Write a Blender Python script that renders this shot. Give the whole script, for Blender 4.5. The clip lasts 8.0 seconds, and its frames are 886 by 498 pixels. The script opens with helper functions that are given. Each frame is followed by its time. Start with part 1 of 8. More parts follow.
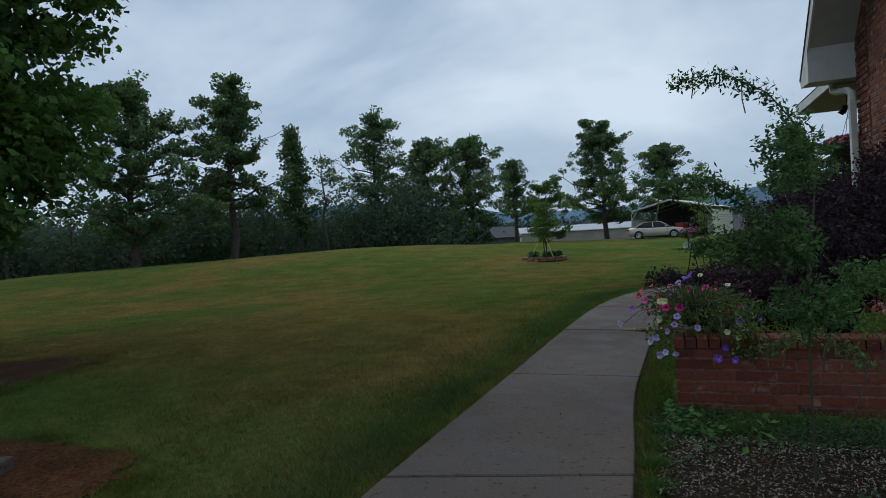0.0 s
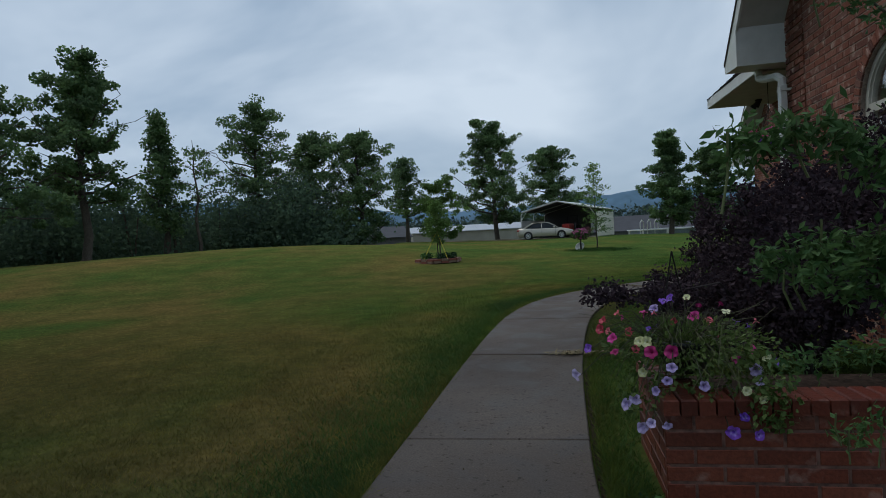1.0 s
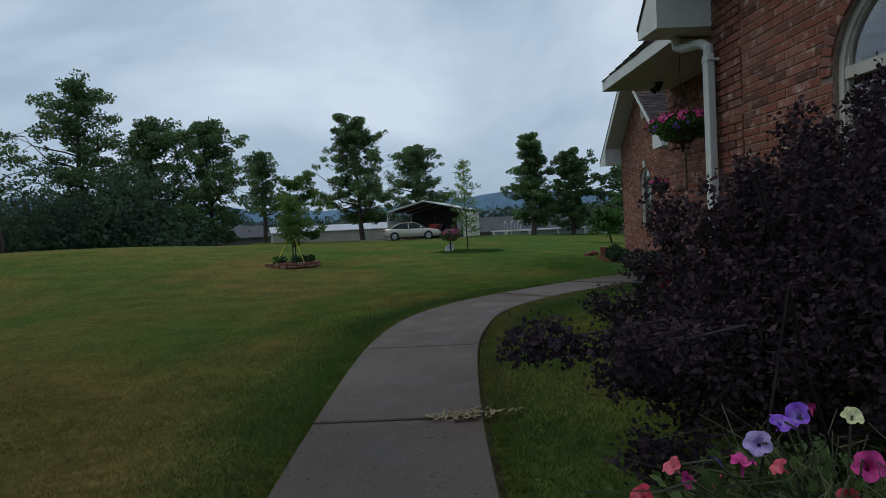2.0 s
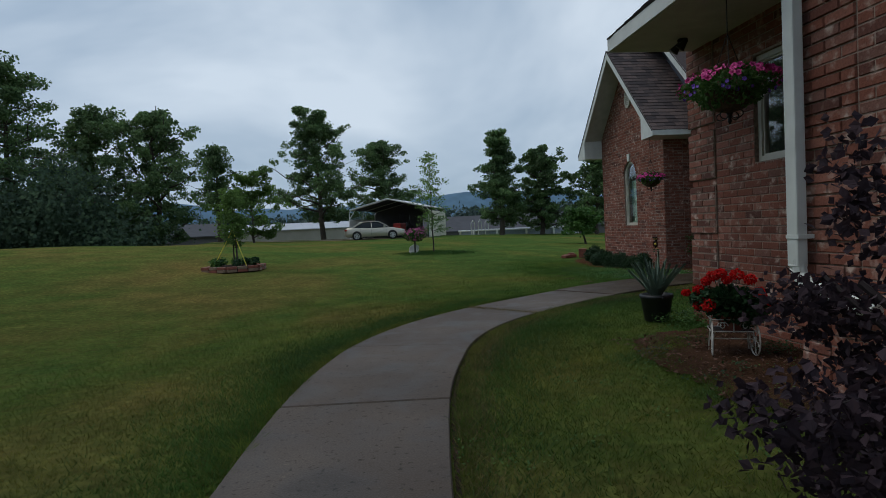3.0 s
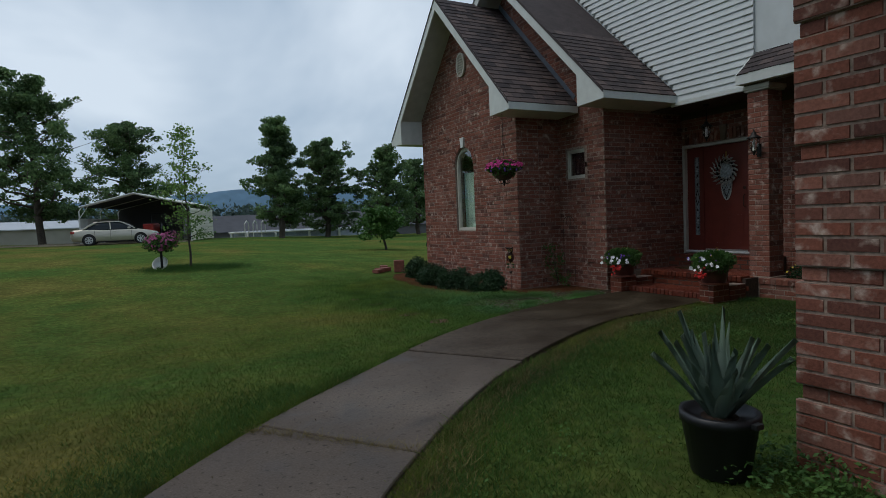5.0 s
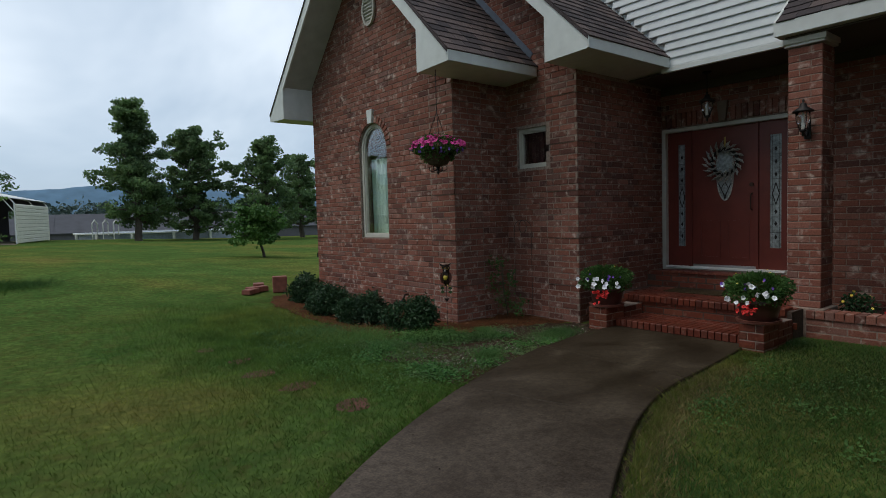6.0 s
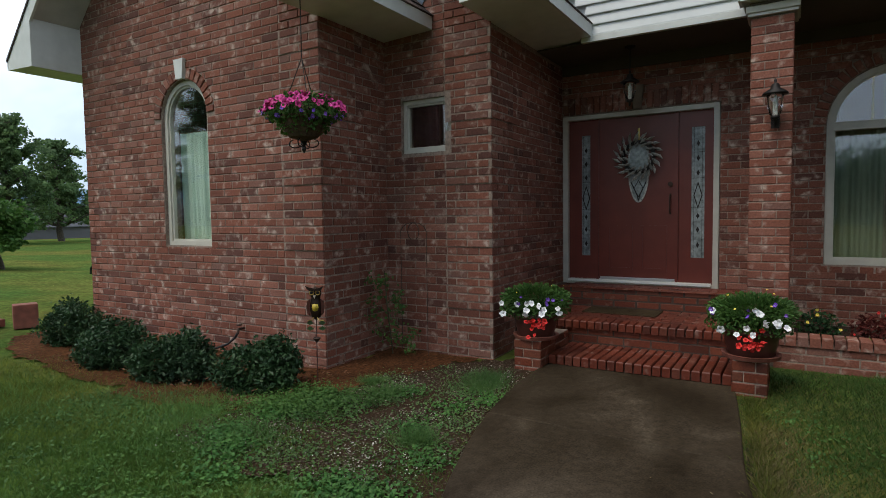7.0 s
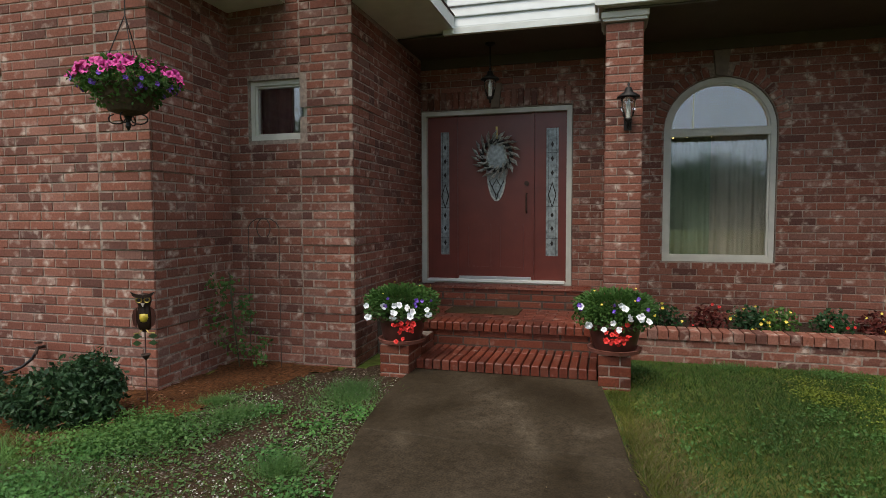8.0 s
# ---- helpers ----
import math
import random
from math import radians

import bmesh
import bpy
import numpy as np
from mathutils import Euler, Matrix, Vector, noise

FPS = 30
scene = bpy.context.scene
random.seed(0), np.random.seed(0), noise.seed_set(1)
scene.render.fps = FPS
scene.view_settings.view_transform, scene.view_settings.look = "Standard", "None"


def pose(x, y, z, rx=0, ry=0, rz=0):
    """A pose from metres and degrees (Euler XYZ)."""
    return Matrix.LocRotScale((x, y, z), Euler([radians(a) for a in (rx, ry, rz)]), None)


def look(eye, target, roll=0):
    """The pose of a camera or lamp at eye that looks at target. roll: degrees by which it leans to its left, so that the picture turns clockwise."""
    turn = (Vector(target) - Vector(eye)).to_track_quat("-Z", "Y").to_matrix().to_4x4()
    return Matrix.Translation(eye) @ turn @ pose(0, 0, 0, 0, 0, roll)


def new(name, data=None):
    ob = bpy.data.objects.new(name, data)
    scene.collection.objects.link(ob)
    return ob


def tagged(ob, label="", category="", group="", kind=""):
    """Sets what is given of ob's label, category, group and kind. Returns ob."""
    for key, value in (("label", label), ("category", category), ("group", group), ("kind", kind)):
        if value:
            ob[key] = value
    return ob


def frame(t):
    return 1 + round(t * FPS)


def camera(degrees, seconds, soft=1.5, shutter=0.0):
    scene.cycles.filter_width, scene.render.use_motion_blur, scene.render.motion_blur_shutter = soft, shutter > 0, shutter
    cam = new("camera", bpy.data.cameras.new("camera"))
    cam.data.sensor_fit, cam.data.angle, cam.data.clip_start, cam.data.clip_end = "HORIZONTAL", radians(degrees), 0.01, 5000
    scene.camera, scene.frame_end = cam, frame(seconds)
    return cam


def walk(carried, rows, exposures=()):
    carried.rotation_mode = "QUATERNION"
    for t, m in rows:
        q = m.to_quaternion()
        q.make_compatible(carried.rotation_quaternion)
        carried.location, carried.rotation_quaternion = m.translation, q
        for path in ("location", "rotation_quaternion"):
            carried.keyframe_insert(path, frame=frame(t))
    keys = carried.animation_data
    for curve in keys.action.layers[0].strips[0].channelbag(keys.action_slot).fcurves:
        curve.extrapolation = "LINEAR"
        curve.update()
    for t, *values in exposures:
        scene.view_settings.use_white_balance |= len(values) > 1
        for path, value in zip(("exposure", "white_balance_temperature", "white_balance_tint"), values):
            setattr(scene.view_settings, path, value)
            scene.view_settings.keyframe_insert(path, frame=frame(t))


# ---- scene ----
cam = camera(74.33, 8.0, 0.9)
PATH = [
    (0, -0.887, -4.857, 1.276, 20.70, -0.59, 3.41),
    (0.5, -1.135, -4.068, 1.278, 15.84, -0.89, 3.25),
    (1, -1.348, -3.142, 1.300, 10.02, -1.23, 3.22),
    (1.5, -1.474, -2.078, 1.327, 1.95, -1.69, 2.98),
    (2, -1.465, -0.966, 1.306, -3.08, -1.91, 2.94),
    (3.3, -1.221, 1.805, 1.300, -8.43, -2.29, 2.76),
    (3.5, -1.207, 2.264, 1.318, -10.50, -2.39, 2.86),
    (4, -1.085, 3.499, 1.350, -16.33, -2.62, 2.68),
    (4.5, -0.942, 4.710, 1.402, -23.20, -2.90, 2.54),
    (6, 0.932, 9.430, 1.428, -39.22, -3.24, 1.62),
    (6.5, 1.590, 10.791, 1.424, -49.80, -3.27, 1.13),
    (7, 1.972, 11.704, 1.416, -58.90, -3.36, 0.82),
    (7.5, 2.118, 11.995, 1.385, -67.68, -3.38, 0.30),
    (8, 2.261, 12.071, 1.352, -74.49, -3.23, 0.18),
]
walk(cam, [(t, pose(x, y, z, 90 + pitch, roll, yaw)) for t, x, y, z, yaw, pitch, roll in PATH],
     [(0.0, 0.08, 6450, 10), (1.0, 0.0, 6450, 10), (4.0, 0.0, 6550, 10), (6.0, 0.42, 6750, 11), (6.5, 0.68, 6900, 12), (7.0, 1.0, 7000, 12), (8.0, 1.55, 7300, 13)])

# ---- world and light: overcast, low cloud ----
world = bpy.data.worlds.new("overcast_sky")
scene.world = world
world.use_nodes = True
nt = world.node_tree
nt.nodes.clear()
w_out = nt.nodes.new("ShaderNodeOutputWorld")
w_bg = nt.nodes.new("ShaderNodeBackground")
w_sky = nt.nodes.new("ShaderNodeTexSky")
w_sky.sky_type, w_sky.sun_disc = "NISHITA", False
w_sky.sun_elevation, w_sky.sun_rotation = radians(60), radians(-72)
w_co = nt.nodes.new("ShaderNodeTexCoord")
w_map = nt.nodes.new("ShaderNodeMapping")
w_map.inputs["Scale"].default_value = (1.0, 1.0, 2.0)
w_n1 = nt.nodes.new("ShaderNodeTexNoise")
w_n1.inputs["Scale"].default_value, w_n1.inputs["Detail"].default_value = 1.7, 5
w_n1.inputs["Distortion"].default_value = 0.35
w_ramp = nt.nodes.new("ShaderNodeValToRGB")
e = w_ramp.color_ramp.elements
e[0].position, e[0].color = 0.32, (0.190, 0.262, 0.350, 1)
e[1].position, e[1].color = 0.70, (0.52, 0.60, 0.685, 1)
w_mid = w_ramp.color_ramp.elements.new(0.5)
w_mid.color = (0.285, 0.372, 0.475, 1)
w_scale = nt.nodes.new("ShaderNodeMixRGB")
w_scale.blend_type = "MULTIPLY"
w_scale.inputs["Fac"].default_value = 1
w_scale.inputs["Color2"].default_value = (0.1, 0.1, 0.1, 1)
w_mix = nt.nodes.new("ShaderNodeMixRGB")
w_mix.inputs["Fac"].default_value = 0.9
L = nt.links.new
L(w_co.outputs["Generated"], w_map.inputs["Vector"])
L(w_map.outputs["Vector"], w_n1.inputs["Vector"])
L(w_n1.outputs["Fac"], w_ramp.inputs["Fac"])
L(w_sky.outputs["Color"], w_scale.inputs["Color1"])
L(w_scale.outputs["Color"], w_mix.inputs["Color1"])
L(w_ramp.outputs["Color"], w_mix.inputs["Color2"])
L(w_mix.outputs["Color"], w_bg.inputs["Color"])
w_bg.inputs["Strength"].default_value = 1.22
L(w_bg.outputs["Background"], w_out.inputs["Surface"])

sun_data = bpy.data.lights.new("sun", "SUN")
sun_data.energy, sun_data.angle, sun_data.color = 0.95, radians(35), (1.0, 0.96, 0.9)
sun = new("sun", sun_data)
sun.matrix_world = look((0, 0, 30), (15, -5, 2))


# ---- materials ----
def nodes_of(name, rough=0.8, metal=0.0):
    m = bpy.data.materials.new(name)
    m.use_nodes = True
    t = m.node_tree
    b = t.nodes["Principled BSDF"]
    b.inputs["Roughness"].default_value, b.inputs["Metallic"].default_value = rough, metal
    return m, t, b


def ramp(t, fac, *stops):
    r = t.nodes.new("ShaderNodeValToRGB")
    el = r.color_ramp.elements
    el[0].position, el[0].color = stops[0][0], (*stops[0][1], 1)
    el[1].position, el[1].color = stops[-1][0], (*stops[-1][1], 1)
    for p, c in stops[1:-1]:
        el.new(p).color = (*c, 1)
    t.links.new(fac, r.inputs["Fac"])
    return r.outputs["Color"]


def noise_tex(t, scale, detail=4, coord="Object", stretch=(1, 1, 1), distort=0.0):
    co = t.nodes.new("ShaderNodeTexCoord") if coord != "World" else t.nodes.new("ShaderNodeNewGeometry")
    mp = t.nodes.new("ShaderNodeMapping")
    mp.inputs["Scale"].default_value = stretch
    n = t.nodes.new("ShaderNodeTexNoise")
    n.inputs["Scale"].default_value, n.inputs["Detail"].default_value, n.inputs["Distortion"].default_value = scale, detail, distort
    t.links.new(co.outputs["Position" if coord == "World" else coord], mp.inputs["Vector"])
    t.links.new(mp.outputs["Vector"], n.inputs["Vector"])
    return n.outputs["Fac"]


def blend(t, fac, a, b, mode="MIX"):
    m = t.nodes.new("ShaderNodeMixRGB")
    m.blend_type = mode
    for key, v in (("Fac", fac), ("Color1", a), ("Color2", b)):
        if hasattr(v, "is_linked"):
            t.links.new(v, m.inputs[key])
        else:
            m.inputs[key].default_value = v if key == "Fac" else (*v, 1)
    return m.outputs["Color"]


def bump(t, b, height, strength=0.3, distance=0.01):
    n = t.nodes.new("ShaderNodeBump")
    n.inputs["Strength"].default_value, n.inputs["Distance"].default_value = strength, distance
    t.links.new(height, n.inputs["Height"])
    t.links.new(n.outputs["Normal"], b.inputs["Normal"])


def simple(name, col, rough=0.7, metal=0.0, vary=0.25, scale=12, bumpy=0.15):
    m, t, b = nodes_of(name, rough, metal)
    n1, n2 = noise_tex(t, scale, 5), noise_tex(t, scale * 0.13, 3)
    lo, hi = [c * (1 - vary) for c in col], [min(1, c * (1 + vary)) for c in col]
    c1 = ramp(t, n1, (0.3, lo), (0.7, hi))
    c2 = ramp(t, n2, (0.35, [1 - vary * 0.8] * 3), (0.65, (1, 1, 1)))
    t.links.new(blend(t, 1.0, c1, c2, "MULTIPLY"), b.inputs["Base Color"])
    if bumpy:
        bump(t, b, n1, bumpy, 0.006)
    return m


def random_of(t, island):
    n = t.nodes.new("ShaderNodeNewGeometry" if island else "ShaderNodeObjectInfo")
    return n.outputs["Random Per Island" if island else "Random"]


def brick_mat(name, island, wet=False, tint=(0.62, 0.35, 0.26)):
    m, t, b = nodes_of(name, 0.85 if not wet else 0.5)
    b.inputs["Specular IOR Level"].default_value = 0.3 if wet else 0.15
    tone = ramp(t, random_of(t, island), (0.0, (0.115, 0.052, 0.042)), (0.16, (0.175, 0.069, 0.050)), (0.4, (0.245, 0.091, 0.061)),
                (0.6, (0.212, 0.079, 0.055)), (0.8, (0.290, 0.124, 0.089)), (1.0, (0.190, 0.097, 0.077)))
    if wet:
        tone = blend(t, 1.0, tone, tint, "MULTIPLY")
    grain = noise_tex(t, 55, 4, "World")
    lime = noise_tex(t, 10, 13, "World", (1, 1, 1.1), 0.15)
    limef = ramp(t, lime, (0.54, (0, 0, 0)), (0.63, (0.30, 0.30, 0.30)), (0.70, (0.85, 0.85, 0.85)))
    if wet:
        limef = ramp(t, lime, (0.60, (0, 0, 0)), (0.78, (0.35, 0.35, 0.35)))
    c = blend(t, 0.5, tone, ramp(t, grain, (0.3, (0.55, 0.55, 0.55)), (0.7, (1.3, 1.3, 1.3))), "MULTIPLY")
    c = blend(t, limef, c, (0.55, 0.43, 0.36))
    big = noise_tex(t, 0.8, 3, "World")
    c = blend(t, 0.7, c, ramp(t, big, (0.35, (0.75, 0.72, 0.7)), (0.65, (1.1, 1.1, 1.1))), "MULTIPLY")
    t.links.new(c, b.inputs["Base Color"])
    bump(t, b, grain, 0.5, 0.006)
    return m


def leaf_mat(name, a, b_, rough=0.55, trans=0.25, island=True):
    m, t, b = nodes_of(name, rough)
    b.inputs["Specular IOR Level"].default_value = 0.22
    c = ramp(t, random_of(t, island), (0.0, a), (0.5, [(p + q) / 2 for p, q in zip(a, b_)]), (1.0, b_))
    big = noise_tex(t, 0.6, 3, "World")
    c = blend(t, 1.0, c, ramp(t, big, (0.35, (0.7, 0.7, 0.75)), (0.65, (1.15, 1.15, 1.0))), "MULTIPLY")
    t.links.new(c, b.inputs["Base Color"])
    tr = t.nodes.new("ShaderNodeBsdfTranslucent")
    t.links.new(c, tr.inputs["Color"])
    mx = t.nodes.new("ShaderNodeMixShader")
    mx.inputs["Fac"].default_value = trans
    out = t.nodes["Material Output"]
    t.links.new(b.outputs["BSDF"], mx.inputs[1])
    t.links.new(tr.outputs["BSDF"], mx.inputs[2])
    t.links.new(mx.outputs["Shader"], out.inputs["Surface"])
    return m


def lawn_colour(t, fine_scale):
    wide = noise_tex(t, 0.24, 8, "World", (1, 0.8, 1), 0.5)
    mid = noise_tex(t, 1.3, 6, "World")
    geo = t.nodes.new("ShaderNodeNewGeometry")
    sep = t.nodes.new("ShaderNodeSeparateXYZ")
    t.links.new(geo.outputs["Position"], sep.inputs["Vector"])
    dry = t.nodes.new("ShaderNodeMapRange")
    dry.inputs["From Min"].default_value, dry.inputs["From Max"].default_value = 1.0, -3.5
    dry.inputs["To Min"].default_value, dry.inputs["To Max"].default_value = -0.045, 0.05
    t.links.new(sep.outputs["X"], dry.inputs["Value"])
    north = t.nodes.new("ShaderNodeMapRange")
    north.inputs["From Min"].default_value, north.inputs["From Max"].default_value = 7.0, 18.0
    north.inputs["To Min"].default_value, north.inputs["To Max"].default_value = 0.0, -0.05
    t.links.new(sep.outputs["Y"], north.inputs["Value"])
    both = t.nodes.new("ShaderNodeMath")
    t.links.new(north.outputs["Result"], both.inputs[0])
    t.links.new(dry.outputs["Result"], both.inputs[1])
    add = t.nodes.new("ShaderNodeMath")
    t.links.new(wide, add.inputs[0])
    t.links.new(both.outputs["Value"], add.inputs[1])
    c = ramp(t, add.outputs["Value"], (0.36, (0.050, 0.088, 0.026)), (0.46, (0.071, 0.094, 0.027)), (0.57, (0.098, 0.095, 0.032)), (0.68, (0.122, 0.096, 0.036)))
    c = blend(t, 0.75, c, ramp(t, mid, (0.3, (0.62, 0.74, 0.66)), (0.7, (1.30, 1.20, 1.1))), "MULTIPLY")
    # colour scaled up, to about 1.4 times, from y 11 to 24
    lush = t.nodes.new("ShaderNodeMapRange")
    lush.inputs["From Min"].default_value, lush.inputs["From Max"].default_value = 11.0, 24.0
    t.links.new(sep.outputs["Y"], lush.inputs["Value"])
    c = blend(t, lush.outputs["Result"], c, blend(t, 1.0, c, (1.38, 1.39, 1.32), "MULTIPLY"))
    fine = noise_tex(t, fine_scale, 5, "World")
    return blend(t, 0.7, c, ramp(t, fine, (0.28, (0.45, 0.48, 0.42)), (0.5, (0.95, 0.95, 0.92)), (0.72, (1.65, 1.58, 1.40))), "MULTIPLY"), fine


def ground_mat():
    m, t, b = nodes_of("lawn_soil", 0.95)
    c, fine = lawn_colour(t, 14)
    thatch = noise_tex(t, 5.5, 10, "World", (1, 1, 1), 0.6)
    c = blend(t, ramp(t, thatch, (0.46, (0, 0, 0)), (0.66, (0.35, 0.35, 0.35))), c, (0.078, 0.056, 0.020))
    t.links.new(c, b.inputs["Base Color"])
    b.inputs["Specular IOR Level"].default_value = 0.0
    bump(t, b, fine, 0.25, 0.03)
    return m


def blade_mat():
    m, t, b = nodes_of("grass_blades", 0.75)
    c, fine = lawn_colour(t, 3)
    b.inputs["Specular IOR Level"].default_value = 0.02
    r = ramp(t, random_of(t, True), (0.0, (1.2, 1.3, 1.1)), (0.45, (1.5, 1.6, 1.3)), (0.8, (1.8, 1.8, 1.4)), (0.94, (2.3, 2.1, 1.8)), (1.0, (2.6, 2.2, 2.0)))
    c = blend(t, 1.0, c, r, "MULTIPLY")
    t.links.new(c, b.inputs["Base Color"])
    tr = t.nodes.new("ShaderNodeBsdfTranslucent")
    t.links.new(c, tr.inputs["Color"])
    mx = t.nodes.new("ShaderNodeMixShader")
    mx.inputs["Fac"].default_value = 0.5
    t.links.new(b.outputs["BSDF"], mx.inputs[1])
    t.links.new(tr.outputs["BSDF"], mx.inputs[2])
    t.links.new(mx.outputs["Shader"], t.nodes["Material Output"].inputs["Surface"])
    return m


def concrete_mat():
    m, t, b = nodes_of("walk_concrete", 0.75)
    grain, spot, stain = noise_tex(t, 90, 4, "World"), noise_tex(t, 2.2, 6, "World", (1, 1, 1), 0.5), noise_tex(t, 0.55, 4, "World")
    c = ramp(t, stain, (0.32, (0.074, 0.056, 0.044)), (0.55, (0.104, 0.082, 0.067)), (0.72, (0.138, 0.112, 0.092)))
    c = blend(t, 0.8, c, ramp(t, spot, (0.3, (0.5, 0.47, 0.43)), (0.45, (0.9, 0.88, 0.86)), (0.62, (1.12, 1.12, 1.12))), "MULTIPLY")
    c = blend(t, 0.4, c, ramp(t, grain, (0.3, (0.45, 0.45, 0.45)), (0.7, (1.5, 1.5, 1.5))), "MULTIPLY")
    pits = noise_tex(t, 28, 8, "World")
    c = blend(t, 0.9, c, ramp(t, pits, (0.30, (0.35, 0.32, 0.28)), (0.40, (1, 1, 1)), (0.66, (1, 1, 1)), (0.74, (1.5, 1.48, 1.42))), "MULTIPLY")
    t.links.new(c, b.inputs["Base Color"])
    b.inputs["Specular IOR Level"].default_value = 0.22
    rr = ramp(t, spot, (0.35, (0.5, 0.5, 0.5)), (0.6, (0.8, 0.8, 0.8)))
    t.links.new(rr, b.inputs["Roughness"])
    bump(t, b, grain, 0.35, 0.004)
    return m


def damp_mat():
    m, t, b = nodes_of("damp_concrete", 0.5)
    grain, spot = noise_tex(t, 80, 4, "World"), noise_tex(t, 1.3, 7, "World", (1, 1.3, 1), 0.3)
    c = ramp(t, spot, (0.30, (0.020, 0.014, 0.008)), (0.44, (0.031, 0.022, 0.013)), (0.58, (0.044, 0.032, 0.020)), (0.70, (0.074, 0.056, 0.037)))
    geo = t.nodes.new("ShaderNodeNewGeometry")
    sep = t.nodes.new("ShaderNodeSeparateXYZ")
    t.links.new(geo.outputs["Position"], sep.inputs["Vector"])
    wet = t.nodes.new("ShaderNodeMapRange")
    wet.inputs["From Min"].default_value, wet.inputs["From Max"].default_value = 2.2, 5.0
    t.links.new(sep.outputs["X"], wet.inputs["Value"])
    c = blend(t, wet.outputs["Result"], ramp(t, spot, (0.35, (0.066, 0.051, 0.040)), (0.6, (0.092, 0.073, 0.058))), c)
    speck = noise_tex(t, 20, 10, "World")
    c = blend(t, 0.8, c, ramp(t, speck, (0.32, (0.72, 0.70, 0.67)), (0.5, (1, 1, 1)), (0.68, (1.25, 1.23, 1.2))), "MULTIPLY")
    c = blend(t, 0.5, c, ramp(t, grain, (0.3, (0.5, 0.5, 0.5)), (0.7, (1.4, 1.4, 1.4))), "MULTIPLY")
    t.links.new(c, b.inputs["Base Color"])
    t.links.new(ramp(t, spot, (0.35, (0.5, 0.5, 0.5)), (0.6, (0.75, 0.75, 0.75))), b.inputs["Roughness"])
    b.inputs["Specular IOR Level"].default_value = 0.08
    bump(t, b, grain, 0.3, 0.004)
    return m


def glass_mat(name="window_glass", tint=(0.93, 0.96, 0.95), coat=0.045):
    m, t, b = nodes_of(name, 0.02)
    b.inputs["Base Color"].default_value = (*tint, 1)
    b.inputs["Transmission Weight"].default_value = 1.0
    b.inputs["IOR"].default_value = 1.5
    gl = t.nodes.new("ShaderNodeBsdfGlossy")
    gl.inputs["Roughness"].default_value = 0.01
    gl.inputs["Color"].default_value = (0.95, 0.97, 1.0, 1)
    mx = t.nodes.new("ShaderNodeMixShader")
    mx.inputs["Fac"].default_value = coat
    t.links.new(b.outputs["BSDF"], mx.inputs[1])
    t.links.new(gl.outputs["BSDF"], mx.inputs[2])
    t.links.new(mx.outputs["Shader"], t.nodes["Material Output"].inputs["Surface"])
    return m


def mulch_mat(name, a, c_, scale=30):
    m, t, b = nodes_of(name, 0.95)
    b.inputs["Specular IOR Level"].default_value = 0.06
    n1, n2 = noise_tex(t, scale, 6, "World"), noise_tex(t, 2.5, 4, "World")
    c = ramp(t, n1, (0.3, a), (0.7, c_))
    c = blend(t, 0.7, c, ramp(t, n2, (0.35, (0.6, 0.6, 0.6)), (0.65, (1.2, 1.2, 1.2))), "MULTIPLY")
    t.links.new(c, b.inputs["Base Color"])
    bump(t, b, n1, 0.9, 0.03)
    return m


BRICK_ONE, BRICK_RUN = brick_mat("brick_single", False), brick_mat("brick_courses", True)
BRICK_STEP = brick_mat("brick_paver", False, True)
BRICK_LOW = brick_mat("brick_planter_courses", False, True, (0.72, 0.46, 0.34))
MORTAR = simple("mortar", (0.31, 0.232, 0.185), 0.95, vary=0.35, scale=30)
DARK_MORTAR = simple("damp_mortar", (0.075, 0.050, 0.038), 0.8, vary=0.35, scale=30)
TRIM = simple("painted_trim", (0.62, 0.64, 0.60), 0.5, vary=0.07, scale=6, bumpy=0.03)
SOFFIT = simple("soffit_panel", (0.50, 0.50, 0.46), 0.6, vary=0.1, scale=5, bumpy=0.03)
ALMOND = simple("almond_window_trim", (0.52, 0.50, 0.43), 0.5, vary=0.08, scale=8, bumpy=0.03)
CAST = simple("brown_cast_stone", (0.20, 0.15, 0.11), 0.8, vary=0.2)
SIDING = simple("vinyl_siding", (0.60, 0.63, 0.62), 0.5, vary=0.06, scale=4, bumpy=0.03)
SHINGLE = simple("asphalt_shingle", (0.062, 0.046, 0.045), 0.92, vary=0.35, scale=40, bumpy=0.4)
FLASHING = simple("flashing", (0.20, 0.24, 0.30), 0.4, 0.6, vary=0.1)
LAWN, BLADE, CONCRETE, DAMP = ground_mat(), blade_mat(), concrete_mat(), damp_mat()
GLASS = glass_mat()
EARTH = mulch_mat("red_earth", (0.034, 0.017, 0.010), (0.088, 0.045, 0.025), 55)
MULCH = mulch_mat("red_mulch", (0.036, 0.014, 0.006), (0.14, 0.058, 0.025), 38)


